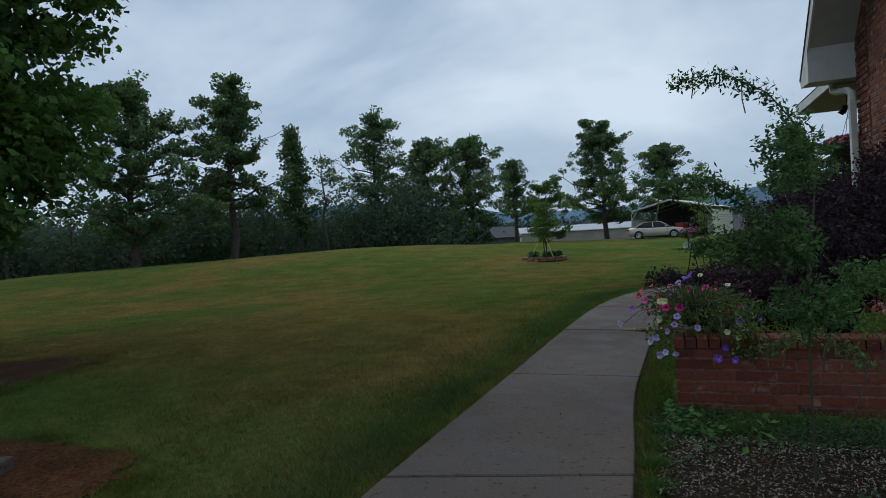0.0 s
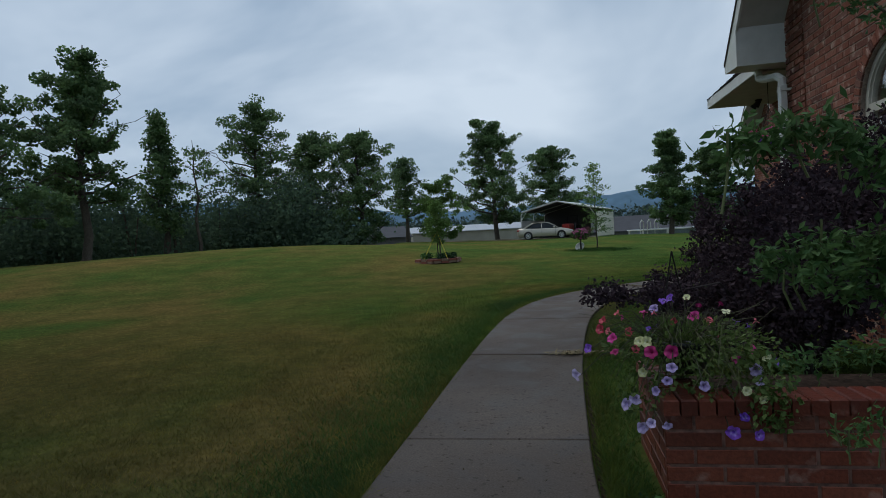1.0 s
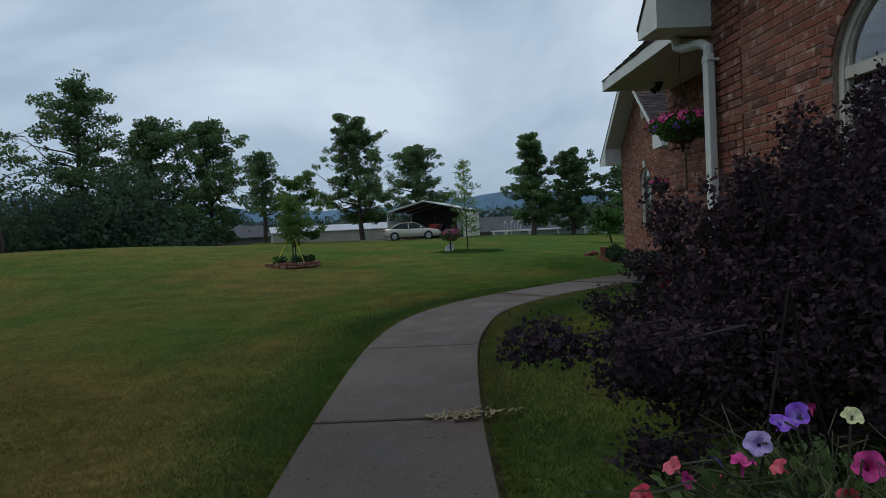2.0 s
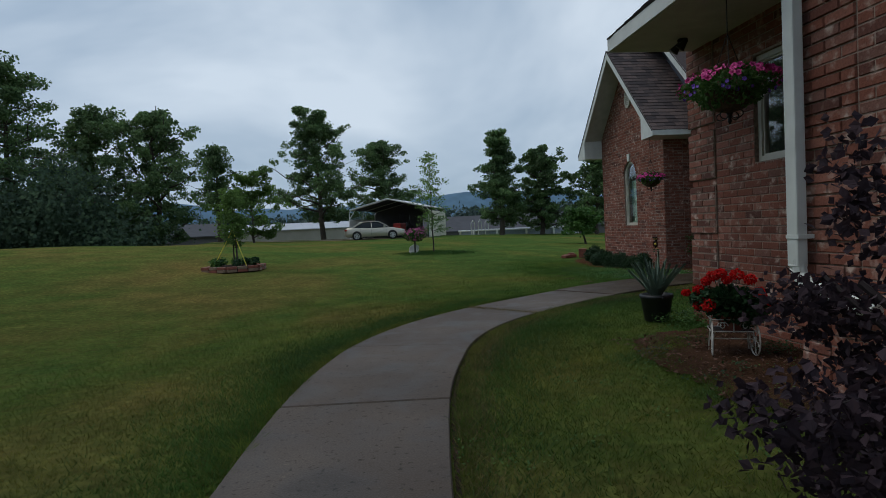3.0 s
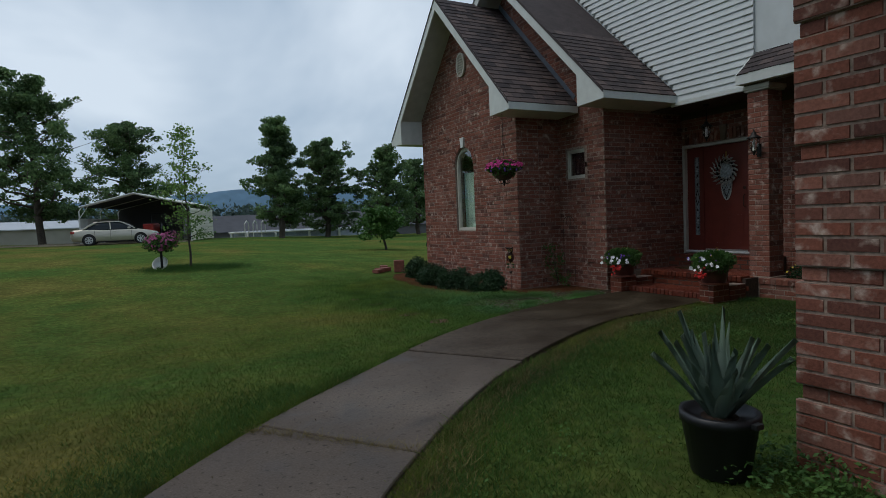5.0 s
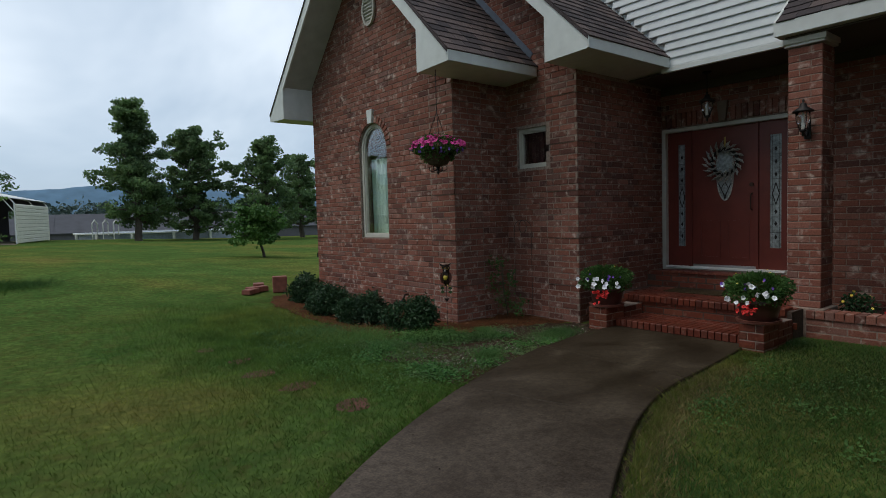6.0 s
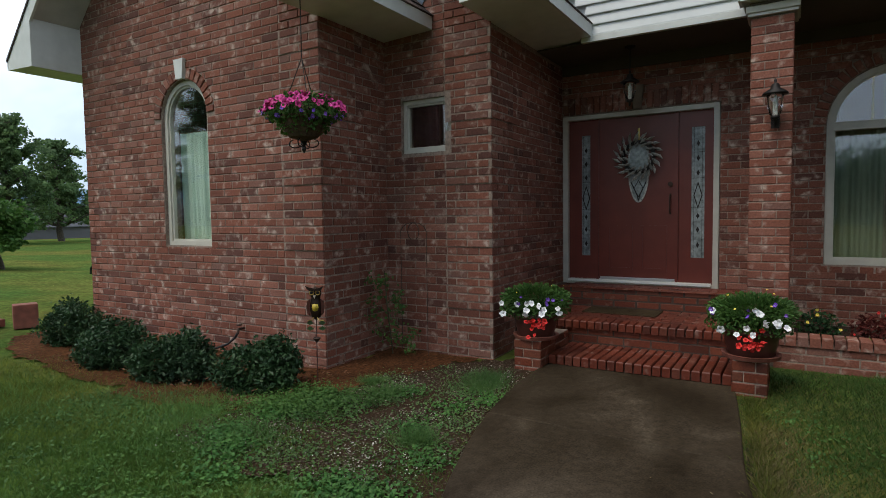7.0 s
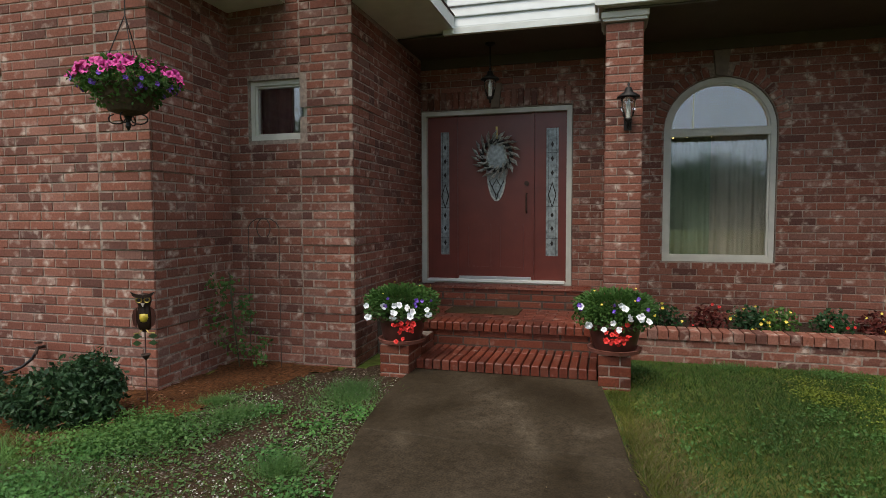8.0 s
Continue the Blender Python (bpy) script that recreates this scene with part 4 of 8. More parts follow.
# porch ceiling, its shade held in the colour, and the siding gable above the door
tagged(part("ceiling_porch", box_bm((8.40, 12.1, 3.262), (PX - 0.016, Y3 - 0.016, 3.282)), PORCH_CEIL, None), "tan porch ceiling, its shade put into a darker colour", "ceiling", kind="structure")
tagged(part("ceiling_porch_side", box_bm((8.05, Y2 + 0.02, 3.262), (PX - 0.016, 12.096, 3.282)), PORCH_CEIL, None), "tan porch ceiling, its shade put into a darker colour", "ceiling", kind="structure")
tagged(part("trim_porch", box_bm((PX - 0.05, Y2 + 0.02, 3.14), (PX - 0.017, Y3 - 0.02, 3.262), 0.004), PORCH_CEIL, None), "tan frieze board in the same shade-darkened colour as the ceiling", "trim", kind="structure")
siding = thing("wall_siding", "white horizontal vinyl siding gable above the porch", "siding wall", kind="structure")
part("sheathing", prism_bm([(9.2, 3.5), (12.13, 3.285), (13.70, 3.285), (17.08, 6.8), (14.2, 8.6)], "x", 8.40, 8.5), SIDING, siding)
part("bottom_trim", box_bm((8.335, 12.14, 3.262), (8.39, 13.75, 3.33), 0.004), TRIM, siding, "white bottom trim")
for i in range(44):
    z = 3.335 + i * 0.112
    yr = 12.14 if z < 5 else 9.6 + (z - 3.5) * 0.85
    yl = min(13.70 + max(0, z - 3.55) / slope(B2_TOP, B2_HALF), 17.1 if z < 6.9 else 14.2 + (8.6 - z) * 1.58)
    if yl - yr > 0.1:
        part("siding_board", prism_bm([(8.350, z), (8.385, z), (8.385, z + 0.112), (8.372, z + 0.112), (8.350, z + 0.012)], "y", yr, yl), SIDING, siding)
main = thing("roof_main", "large brown shingle main roof", "roof", kind="structure")
for side, yo in ((-1, 8.6), (1, 19.8)):
    part("roof_deck", prism_bm([(yo, 3.5), (14.2, 8.7), (14.2, 8.6), (yo, 3.4)], "x", 8.45, 15.4), SHINGLE, main)
part("roof_deck", prism_bm([(0.4, 3.45), (4.6, 6.6), (8.7, 3.5), (8.7, 3.4), (4.6, 6.5), (0.4, 3.35)], "x", 6.05, 15.4), SHINGLE, main)


# ---- windows and doors (all face west) ----
def arch_loop(y0, y1, z0, z1, arched, inset=0.0, n=16):
    y0, y1, z0 = y0 + inset, y1 - inset, z0 + inset
    if not arched:
        return [(y0, z0), (y1, z0), (y1, z1 - inset), (y0, z1 - inset)]
    c, r = (y0 + y1) / 2, (y1 - y0) / 2
    return [(y0, z0), (y1, z0)] + [(c + r * math.cos(math.pi * i / n), z1 + r * math.sin(math.pi * i / n)) for i in range(n + 1)]


def frame_bm(outer, inner, x0, x1):
    bm = bmesh.new()
    rings = [[bm.verts.new((x, *p)) for p in loop] for x in (x0, x1) for loop in (outer, inner)]
    n = len(outer)
    for i in range(n):
        j = (i + 1) % n
        bm.faces.new((rings[0][i], rings[0][j], rings[1][j], rings[1][i]))
        bm.faces.new((rings[2][i], rings[3][i], rings[3][j], rings[2][j]))
        bm.faces.new((rings[0][i], rings[2][i], rings[2][j], rings[0][j]))
        bm.faces.new((rings[1][i], rings[1][j], rings[3][j], rings[3][i]))
    bmesh.ops.recalc_face_normals(bm, faces=bm.faces)
    return bm


def pane_part(outline, x, parent):
    ob = part("pane", prism_bm(outline, "x", x, x + 0.006), GLASS, parent, "clear reflective glass pane")
    ob.visible_shadow = False
    return ob


def curtain_part(y0, y1, z0, z1, x, parent, seed, material):
    rng_ = random.Random(seed)
    n = int((y1 - y0) / 0.015)
    ph = [rng_.uniform(0, 6.28) for _ in range(3)]
    cols = []
    for i in range(n + 1):
        y = y0 + (y1 - y0) * i / n
        cols.append((x + 0.022 * math.sin(y * 47 + ph[0]) + 0.014 * math.sin(y * 83 + ph[1]), y))
    verts = [(p[0] + dx, p[1], z) for p in cols for z, dx in ((z0, 0.01), ((z0 + z1) / 2, 0.0), (z1, 0.0))]
    faces = [(i * 3 + k, i * 3 + 3 + k, i * 3 + 4 + k, i * 3 + 1 + k) for i in range(n) for k in range(2)]
    return child("curtain", mesh_of("curtain", verts, faces, material, True), parent, "hanging folded curtain")


SOLDIER = mesh_of("brick", *brick_shape(0.064, 0.115, 0.03), BRICK_ONE)


def arch_band(parent, x, c, spring, r, depth=0.03, skip_key=0.075):
    n = int(math.pi * (r + 0.03) / 0.074)
    for i in range(n):
        a = math.pi * (i + 0.5) / n
        if abs(math.cos(a)) * r < skip_key:
            continue
        u = Vector((0, math.sin(a), -math.cos(a)))
        rad = Vector((0, math.cos(a), math.sin(a)))
        m = Matrix(((0, -1, 0, x), (u.y, 0, rad.y, c + rad.y * (r + 0.006) - u.y * 0.032), (u.z, 0, rad.z, spring + rad.z * (r + 0.006) - u.z * 0.032), (0, 0, 0, 1)))
        child("brick", SOLDIER, parent, m=m)


def window(name, x, y0, y1, z0, z1, arched, label, trim=0.055, bar=None, curtain=None, key=None, material=None, sill=True, seed=1, curtain_y=None, key_mat=None):
    w = thing(name, label, "window", kind="structure")
    tm = material or ALMOND
    xf = x + 0.05
    o, i_ = arch_loop(y0 + 0.004, y1 - 0.004, z0 + 0.004, z1, arched), arch_loop(y0, y1, z0, z1, arched, trim)
    part("window_frame", frame_bm(o, i_, xf - 0.012, xf + 0.07), tm, w)
    o2, i2 = arch_loop(y0, y1, z0, z1, arched, trim - 0.004), arch_loop(y0, y1, z0, z1, arched, trim + 0.022)
    part("sash", frame_bm(o2, i2, xf + 0.008, xf + 0.05), tm, w)
    if bar:
        part("transom", box_bm((xf - 0.006, y0 + trim, bar - 0.045), (xf + 0.06, y1 - trim, bar + 0.045), 0.004), tm, w)
        pane_part(arch_loop(y0, y1, z0, bar - 0.03, False, trim + 0.01), xf + 0.03, w)
        c, r = (y0 + y1) / 2, (y1 - y0) / 2 - trim - 0.01
        pane_part([(c - r, bar + 0.03)] + [(c + r, bar + 0.03)] + [(c + r * math.cos(math.pi * k / 16), z1 + r * math.sin(math.pi * k / 16)) for k in range(1, 16)], xf + 0.03, w)
    else:
        pane_part(arch_loop(y0, y1, z0, z1, arched, trim + 0.01), xf + 0.03, w)
    if curtain:
        cy = curtain_y or (y0 + 0.02, y1 - 0.02)
        curtain_part(cy[0], cy[1], z0 + 0.03, curtain, xf + 0.2, w, seed, CURTAIN)
    if sill:
        k = max(2, round((y1 - y0 + 0.16) / 0.13))
        for j in range(k):
            yy = y0 - 0.08 + (y1 - y0 + 0.16) * (j + 1) / k
            child("brick", HALF, w, "sloping brick sill", Matrix(((0, -1, 0, x + 0.01), (-1, 0, 0, yy), (0, 0, 1, z0 - COURSE), (0, 0, 0, 1))) @ Matrix.Diagonal((((y1 - y0 + 0.16) / k - 0.01) / (LENGTH / 2 - JOINT), 3.0, 1.02, 1)))
    if arched:
        arch_band(w, x + 0.012, (y0 + y1) / 2, z1, (y1 - y0) / 2)
        if key:
            c, zt = (y0 + y1) / 2, z1 + (y1 - y0) / 2
            part("keystone", prism_bm([(c - 0.055, zt + 0.002), (c + 0.055, zt + 0.002), (c + 0.085, zt + key), (c - 0.085, zt + key)], "x", x - 0.045, x + 0.03), key_mat or TRIM, w, "cast keystone")
    return w


window("window_1", B1X, 17.22, 18.04, 1.10, 2.56, True, "tall arched window with a pale frame and sheer green-white curtain", curtain=2.42, key=0.22, seed=2)
window("window_2", B2X, 14.75, 15.37, 2.075, 2.64, False, "small square window with a pale frame", trim=0.045, seed=3, sill=False)
window("window_3", PX, 10.305, 11.45, 0.83, 2.29, True, "large arched window with half-round transom and pale curtains", trim=0.06, bar=2.27, key=0.27, seed=4, key_mat=CAST)
curtain_part(10.35, 10.95, 0.86, 2.24, PX + 0.26, bpy.data.objects["window_3"], 8, DIM_CURTAIN)
window("window_4", A2X, 6.38, 6.83, 1.82, 2.90, False, "narrow window with a pale frame", seed=5)
window("window_5", A1X, 2.14, 3.36, 1.0, 2.32, True, "large arched window with pale frame beside the purple shrub", trim=0.06, bar=2.32, key=0.25, key_mat=CAST, curtain=2.2, seed=6, curtain_y=(2.2, 2.6))
curtain_part(10.93, 11.42, 0.86, 2.24, PX + 0.22, bpy.data.objects["window_3"], 9, simple("olive_curtain", (0.20, 0.25, 0.18), 0.9, vary=0.15, scale=3))
curtain_part(15.0, 15.36, 2.10, 2.62, B2X + 0.2, bpy.data.objects["window_2"], 10, simple("plum_curtain", (0.06, 0.02, 0.025), 0.9, vary=0.15, scale=3))
# chandelier bulbs in the room behind the arched window
chandelier = thing("chandelier", "brass chandelier with glowing candle bulbs indoors", "chandelier", pose(11.2, 10.9, 2.35))
part("stem", tube_bm([(0, 0, 1.06), (0, 0, 0.05)], 0.012, 8), BRASS, chandelier)
bulb_m, bulb_t, bulb_b = nodes_of("bulb_glow", 0.4)
bulb_b.inputs["Emission Color"].default_value = (1.0, 0.62, 0.28, 1)
bulb_b.inputs["Emission Strength"].default_value = 9.0
for i in range(5):
    a = 2 * math.pi * i / 5 + 0.3
    c, s = math.cos(a), math.sin(a)
    part("arm", tube_bm([(0, 0, 0.05), (0.12 * c, 0.12 * s, -0.05), (0.25 * c, 0.25 * s, 0.02)], 0.008, 6), BRASS, chandelier)
    part("bulb", lathe_bm([(0.008, 0.0), (0.026, 0.03), (0.02, 0.065), (0.004, 0.09)], 10, (0.25 * c, 0.25 * s, 0.025)), bulb_m, chandelier, "glowing warm bulb", True)

vent = thing("gable_vent", "oval louvred vent in a pale frame high in the brick gable", "vent")
vo = [(17.56 + 0.185 * math.sin(a), 4.78 + 0.265 * math.cos(a)) for a in [2 * math.pi * i / 24 for i in range(24)]]
vi = [(17.56 + (p[0] - 17.56) * 0.78, 4.78 + (p[1] - 4.78) * 0.85) for p in vo]
part("frame", frame_bm(vo, vi, B1X - 0.05, B1X - 0.01), ALMOND, vent)
part("backing", prism_bm(vi, "x", B1X - 0.018, B1X - 0.012), SOFFIT, vent)
for i in range(8):
    z = 4.585 + i * 0.055
    w = 0.143 * math.sqrt(max(0.05, 1 - ((z - 4.78) / 0.225) ** 2))
    part("slat", prism_bm([(B1X - 0.045, z - 0.012), (B1X - 0.02, z + 0.022), (B1X - 0.018, z + 0.016), (B1X - 0.043, z - 0.018)], "y", 17.56 - w, 17.56 + w), ALMOND, vent)

FROSTED = simple("frosted_glass", (0.30, 0.34, 0.34), 0.25, vary=0.4, scale=25, bumpy=0.3)
door = thing("door_1", "dark red front door with leaded oval glass and two sidelights", "door", kind="structure")
part("door_frame", frame_bm([(12.455, 0.51), (14.285, 0.51), (14.285, 2.635), (12.455, 2.635)], [(12.515, 0.555), (14.225, 0.555), (14.225, 2.58), (12.515, 2.58)], PX - 0.018, PX + 0.09), ALMOND, door, "pale brick-mould frame")
for y0, y1, c, hw_ in ((12.517, 12.895, 12.685, 0.072), (13.855, 14.223, 14.005, 0.055)):
    part("sidelight", frame_bm([(y0, 0.557), (y1, 0.557), (y1, 2.578), (y0, 2.578)], [(c - hw_, 0.87), (c + hw_, 0.87), (c + hw_, 2.39), (c - hw_, 2.39)], PX + 0.05, PX + 0.085), DOOR_RED, door)
    part("sidelight_glass", box_bm((PX + 0.062, c - hw_ + 0.0005, 0.8705), (PX + 0.072, c + hw_ - 0.0005, 2.3895)), FROSTED, door, "leaded frosted glass")
    for k in (-1, 1):
        part("leading", box_bm((PX + 0.058, c + k * 0.62 * hw_ - 0.0015, 0.871), (PX + 0.0635, c + k * 0.62 * hw_ + 0.0015, 2.389)), IRON, door)
    for z in (1.08, 1.46, 1.80, 2.10):
        part("leading", box_bm((PX + 0.0575, c - hw_ + 0.002, z - 0.0018), (PX + 0.0632, c + hw_ - 0.002, z + 0.0018)), IRON, door)
    for z in (1.02, 1.2, 1.36, 1.86, 2.03, 2.2):
        part("leading", prism_bm([(c, z - 0.035), (c + 0.018, z), (c, z + 0.035), (c - 0.018, z)], "x", PX + 0.056, PX + 0.064), IRON, door)
    part("leading", frame_bm([(c, 1.44), (c + 0.05, 1.6), (c, 1.76), (c - 0.05, 1.6)], [(c, 1.47), (c + 0.038, 1.6), (c, 1.73), (c - 0.038, 1.6)], PX + 0.056, PX + 0.064), IRON, door)
slab = part("door_leaf", box_bm((PX + 0.045, 12.915, 0.585), (PX + 0.085, 13.84, 2.57), 0.003), DOOR_RED, door)
for y0, y1, z0, z1 in ((13.02, 13.33, 0.7, 1.25), (13.42, 13.73, 0.7, 1.25)):
    part("panel", frame_bm([(y0, z0), (y1, z0), (y1, z1), (y0, z1)], [(y0 + 0.03, z0 + 0.03), (y1 - 0.03, z0 + 0.03), (y1 - 0.03, z1 - 0.03), (y0 + 0.03, z1 - 0.03)], PX + 0.036, PX + 0.046), DOOR_RED, slab, "raised panel moulding")
part("mullion", box_bm((PX + 0.02, 12.895, 0.556), (PX + 0.06, 12.925, 2.578)), DOOR_RED, door)
part("mullion", box_bm((PX + 0.02, 13.835, 0.556), (PX + 0.06, 13.865, 2.578)), DOOR_RED, door)
cy = 13.352
oval = [(cy + 0.135 * math.sin(a) * (1.0 if math.cos(a) > 0 else 0.92), 1.93 + 0.40 * math.cos(a)) for a in [2 * math.pi * i / 28 for i in range(28)]]
oval_in = [(cy + (p[0] - cy) * 0.86, 1.93 + (p[1] - 1.93) * 0.94) for p in oval]
part("glass_rim", frame_bm(oval, oval_in, PX + 0.032, PX + 0.046), SILVER, slab, "silver oval rim")
part("oval_glass", prism_bm(oval_in, "x", PX + 0.036, PX + 0.0425), FROSTED, slab, "leaded frosted glass")
for k in (-1, 1):
    part("leading", tube_bm([(PX + 0.034, cy + k * 0.09, 1.78), (PX + 0.034, cy + k * 0.02, 1.63), (PX + 0.034, cy, 1.55)], 0.006, 5), IRON, slab)
    part("leading", tube_bm([(PX + 0.034, cy, 1.80), (PX + 0.034, cy + k * 0.055, 1.70), (PX + 0.034, cy, 1.60)], 0.005, 5), IRON, slab)
part("threshold", box_bm((PX - 0.05, 12.53, 0.545), (PX + 0.12, 14.21, 0.575), 0.005), WHITE_METAL, door, "pale metal threshold")
part("door_sweep", box_bm((PX + 0.03, 12.93, 0.577), (PX + 0.044, 13.82, 0.61), 0.003), ALLOY, slab, "bright metal door sweep")
hd = part("handle", tube_bm([(PX + 0.045, 12.985, 1.62), (PX, 12.985, 1.60), (PX - 0.008, 12.985, 1.5), (PX, 12.985, 1.41), (PX + 0.045, 12.985, 1.39)], 0.009, 8), RUST, slab, "dark bronze pull handle")
part("deadbolt", lathe_bm([(0.001, -0.012), (0.028, -0.01), (0.028, 0.01), (0.001, 0.012)], 14, (0, 0, 0)), RUST, slab).matrix_basis = pose(PX + 0.03, 12.985, 1.74, 0, 90, 0)
# flat brick lintel with a keystone
for i in range(23):
    y = 12.47 + i * 0.079
    if abs(y + 0.03 - 13.345) < 0.07:
        continue
    lean = (y - 13.345) * 0.12
    child("brick", SOLDIER, door, m=Matrix(((0, -1, 0, PX + 0.004), (1, 0, lean, y), (0, 0, 1.75, 2.655), (0, 0, 0, 1))))
part("keystone", prism_bm([(13.31, 2.65), (13.40, 2.65), (13.43, 2.93), (13.28, 2.93)], "x", PX - 0.05, PX - 0.0), CAST, door, "pale cast keystone")

# wreath of silver leaves on the door
wreath = thing("wreath", "silver-grey leaf wreath on the red door", "wreath")
rng = np.random.default_rng(12)
verts, faces = [], []
for ring_i, (rad, num, ln) in enumerate(((0.235, 19, 0.125), (0.19, 16, 0.11), (0.145, 12, 0.085))):
    for i in range(num):
        a = 2 * math.pi * i / num + ring_i * 0.1
        c, s = math.cos(a), math.sin(a)
        tang, radv = np.array([0, -s, c]), np.array([0, c, s])
        d = tang * 0.75 + radv * 0.65
        d /= np.linalg.norm(d)
        side = np.cross(d, [1, 0, 0])
        p = np.array([PX + 0.005 - 0.014 * (2 - ring_i) + rng.uniform(-0.012, 0.006), cy, 2.08]) + radv * (rad - 0.03)
        o = len(verts)
        verts += [p, p + d * ln * 0.5 + side * 0.021 + np.array([0.006, 0, 0]), p + d * ln - np.array([0.02, 0, 0]), p + d * ln * 0.5 - side * 0.021 + np.array([0.006, 0, 0]), p + d * ln * 0.5 + np.array([-0.022, 0, 0])]
        faces += [(o, o + 1, o + 4), (o + 1, o + 2, o + 4), (o + 2, o + 3, o + 4), (o + 3, o, o + 4)]
child("leaf_ring", mesh_of("leaf_ring", verts, faces, SILVER), wreath)
part("base_ring", tube_bm([(PX + 0.016, cy + 0.18 * math.cos(2 * math.pi * i / 24), 2.08 + 0.18 * math.sin(2 * math.pi * i / 24)) for i in range(25)], 0.024, 6), IRON, wreath)
part("hanger", box_bm((PX + 0.03, cy - 0.012, 2.27), (PX + 0.042, cy + 0.012, 2.43), 0.003), BRASS, wreath, "gold hanger strap")

# ---- porch: steps, pedestals, column, lamps ----
steps = thing("brick_steps", "dark red brick porch steps with rowlock edges", "steps", kind="structure")
ROWLOCK = mesh_of("brick", *brick_shape(0.064, 0.20, 0.055, 0.006), BRICK_STEP)
WHOLE_LOW = mesh_of("brick", *brick_shape(LENGTH - JOINT, COURSE - JOINT, DEPTH), BRICK_LOW)
HALF_LOW = mesh_of("brick", *brick_shape(LENGTH / 2 - JOINT, COURSE - JOINT, DEPTH), BRICK_LOW)
LAY = Matrix(((1, 0, 0, 0), (0, 0, 1, 0), (0, 1, 0, 0), (0, 0, 0, 1)))
FLATB = mesh_of("brick", *brick_shape(0.20, 0.10, 0.012, 0.004), BRICK_STEP)
part("step_core", box_bm((7.14, 12.12, -0.1), (7.80, 13.67, 0.05)), DARK_MORTAR, steps)
part("step_core", box_bm((7.74, 11.9, -0.1), (8.84, Y3 - 0.016, 0.29)), DARK_MORTAR, steps)
part("step_core", box_bm((8.82, 12.2, -0.1), (PX - 0.02, Y3 - 0.016, 0.515)), DARK_MORTAR, steps)


def rowlock_row(x, y0, y1, z, tread, h, parent):
    """Bricks on edge side by side: a nosing row that starts at x and runs back by tread."""
    n = int((y1 - y0) / 0.0755)
    for i in range(n):
        m = Matrix(((0, 0, 1, x), (1, 0, 0, y0 + i * (y1 - y0) / n + 0.005), (0, 1, 0, z), (0, 0, 0, 1))) @ Matrix.Diagonal((1, h / 0.055, tread / 0.20, 1))
        child("brick", ROWLOCK, parent, m=m)


rowlock_row(7.10, 12.12, 13.67, 0.015, 0.22, 0.085, steps)
rowlock_row(7.33, 12.12, 13.67, 0.02, 0.22, 0.075, steps)
rowlock_row(7.56, 12.12, 13.67, 0.02, 0.20, 0.075, steps)
rowlock_row(7.70, 11.95, 13.95, 0.25, 0.22, 0.075, steps)
for k, z in enumerate((0.105, 0.185)):
    for i in range(8):
        child("brick", WHOLE_LOW, steps, m=Matrix(((0, -1, 0, 7.742), (-1, 0, 0, 13.90 - i * 0.2575 + (0.1 if k else 0)), (0, 0, 1, z), (0, 0, 0, 1))))
for k, z in enumerate((0.315, 0.395, 0.47)):
    for i in range(8):
        child("brick", WHOLE_LOW, steps, m=Matrix(((0, -1, 0, 8.822), (-1, 0, 0, Y3 - 0.02 - i * 0.2575 + (0.12 if k % 2 else 0.0)), (0, 0, 0.95, z), (0, 0, 0, 1))) @ Matrix.Diagonal((0.96 if i or k % 2 == 0 else 0.5, 1, 1, 1)))
for i in range(9):
    for j in range(10):
        child("brick", FLATB, steps, m=Matrix(((0, 1, 0, 7.93 + i * 0.100), (1, 0, 0, 11.93 + j * 0.212 + (i % 2) * 0.1), (0, 0, 1, 0.289), (0, 0, 0, 1))) @ LAY @ Matrix.Diagonal((1, 1, 0.93, 1)))
for i in range(5):
    for j in range(9):
        child("brick", FLATB, steps, m=Matrix(((0, 1, 0, 8.80 + i * 0.095), (1, 0, 0, 12.22 + j * 0.212 + (i % 2) * 0.08), (0, 0, 1, 0.5145), (0, 0, 0, 1))) @ LAY @ Matrix.Diagonal((1, 1, 0.9, 1)))


def brick_pier(name, x0, x1, y0, y1, z0, z1, label, category, kind="", brick=None):
    """A free-standing pier with brick faces on all four sides."""
    pier = thing(name, label, category, kind=kind)
    part("core", box_bm((x0 + 0.012, y0 + 0.012, z0), (x1 - 0.012, y1 - 0.012, z1)), MORTAR, pier)
    n = round((z1 - z0) / COURSE)
    h = (z1 - z0) / n
    for r in range(n):
        z = z0 + r * h + 0.004
        for (ax, ay), (bx, by) in (((x0, y1), (x0, y0)), ((x0, y0), (x1, y0)), ((x1, y0), (x1, y1)), ((x1, y1), (x0, y1))):
            u = Vector((bx - ax, by - ay, 0))
            w = u.length
            u.normalize()
            nrm = Vector((u.y, -u.x, 0))
            cut = w * (0.66 if r % 2 else 0.34)
            for s0, s1 in ((0, cut), (cut, w)):
                o = Vector((ax, ay, 0)) + u * (s0 + 0.003) - nrm * 0.0115
                child("brick", brick or HALF, pier, m=Matrix(((u.x, nrm.x, 0, o.x), (u.y, nrm.y, 0, o.y), (0, 0, 1, z), (0, 0, 0, 1))) @ Matrix.Diagonal(((s1 - s0 - 0.008) / (LENGTH / 2 - JOINT), 1, (h - 0.01) / (COURSE - JOINT), 1)))
    return pier


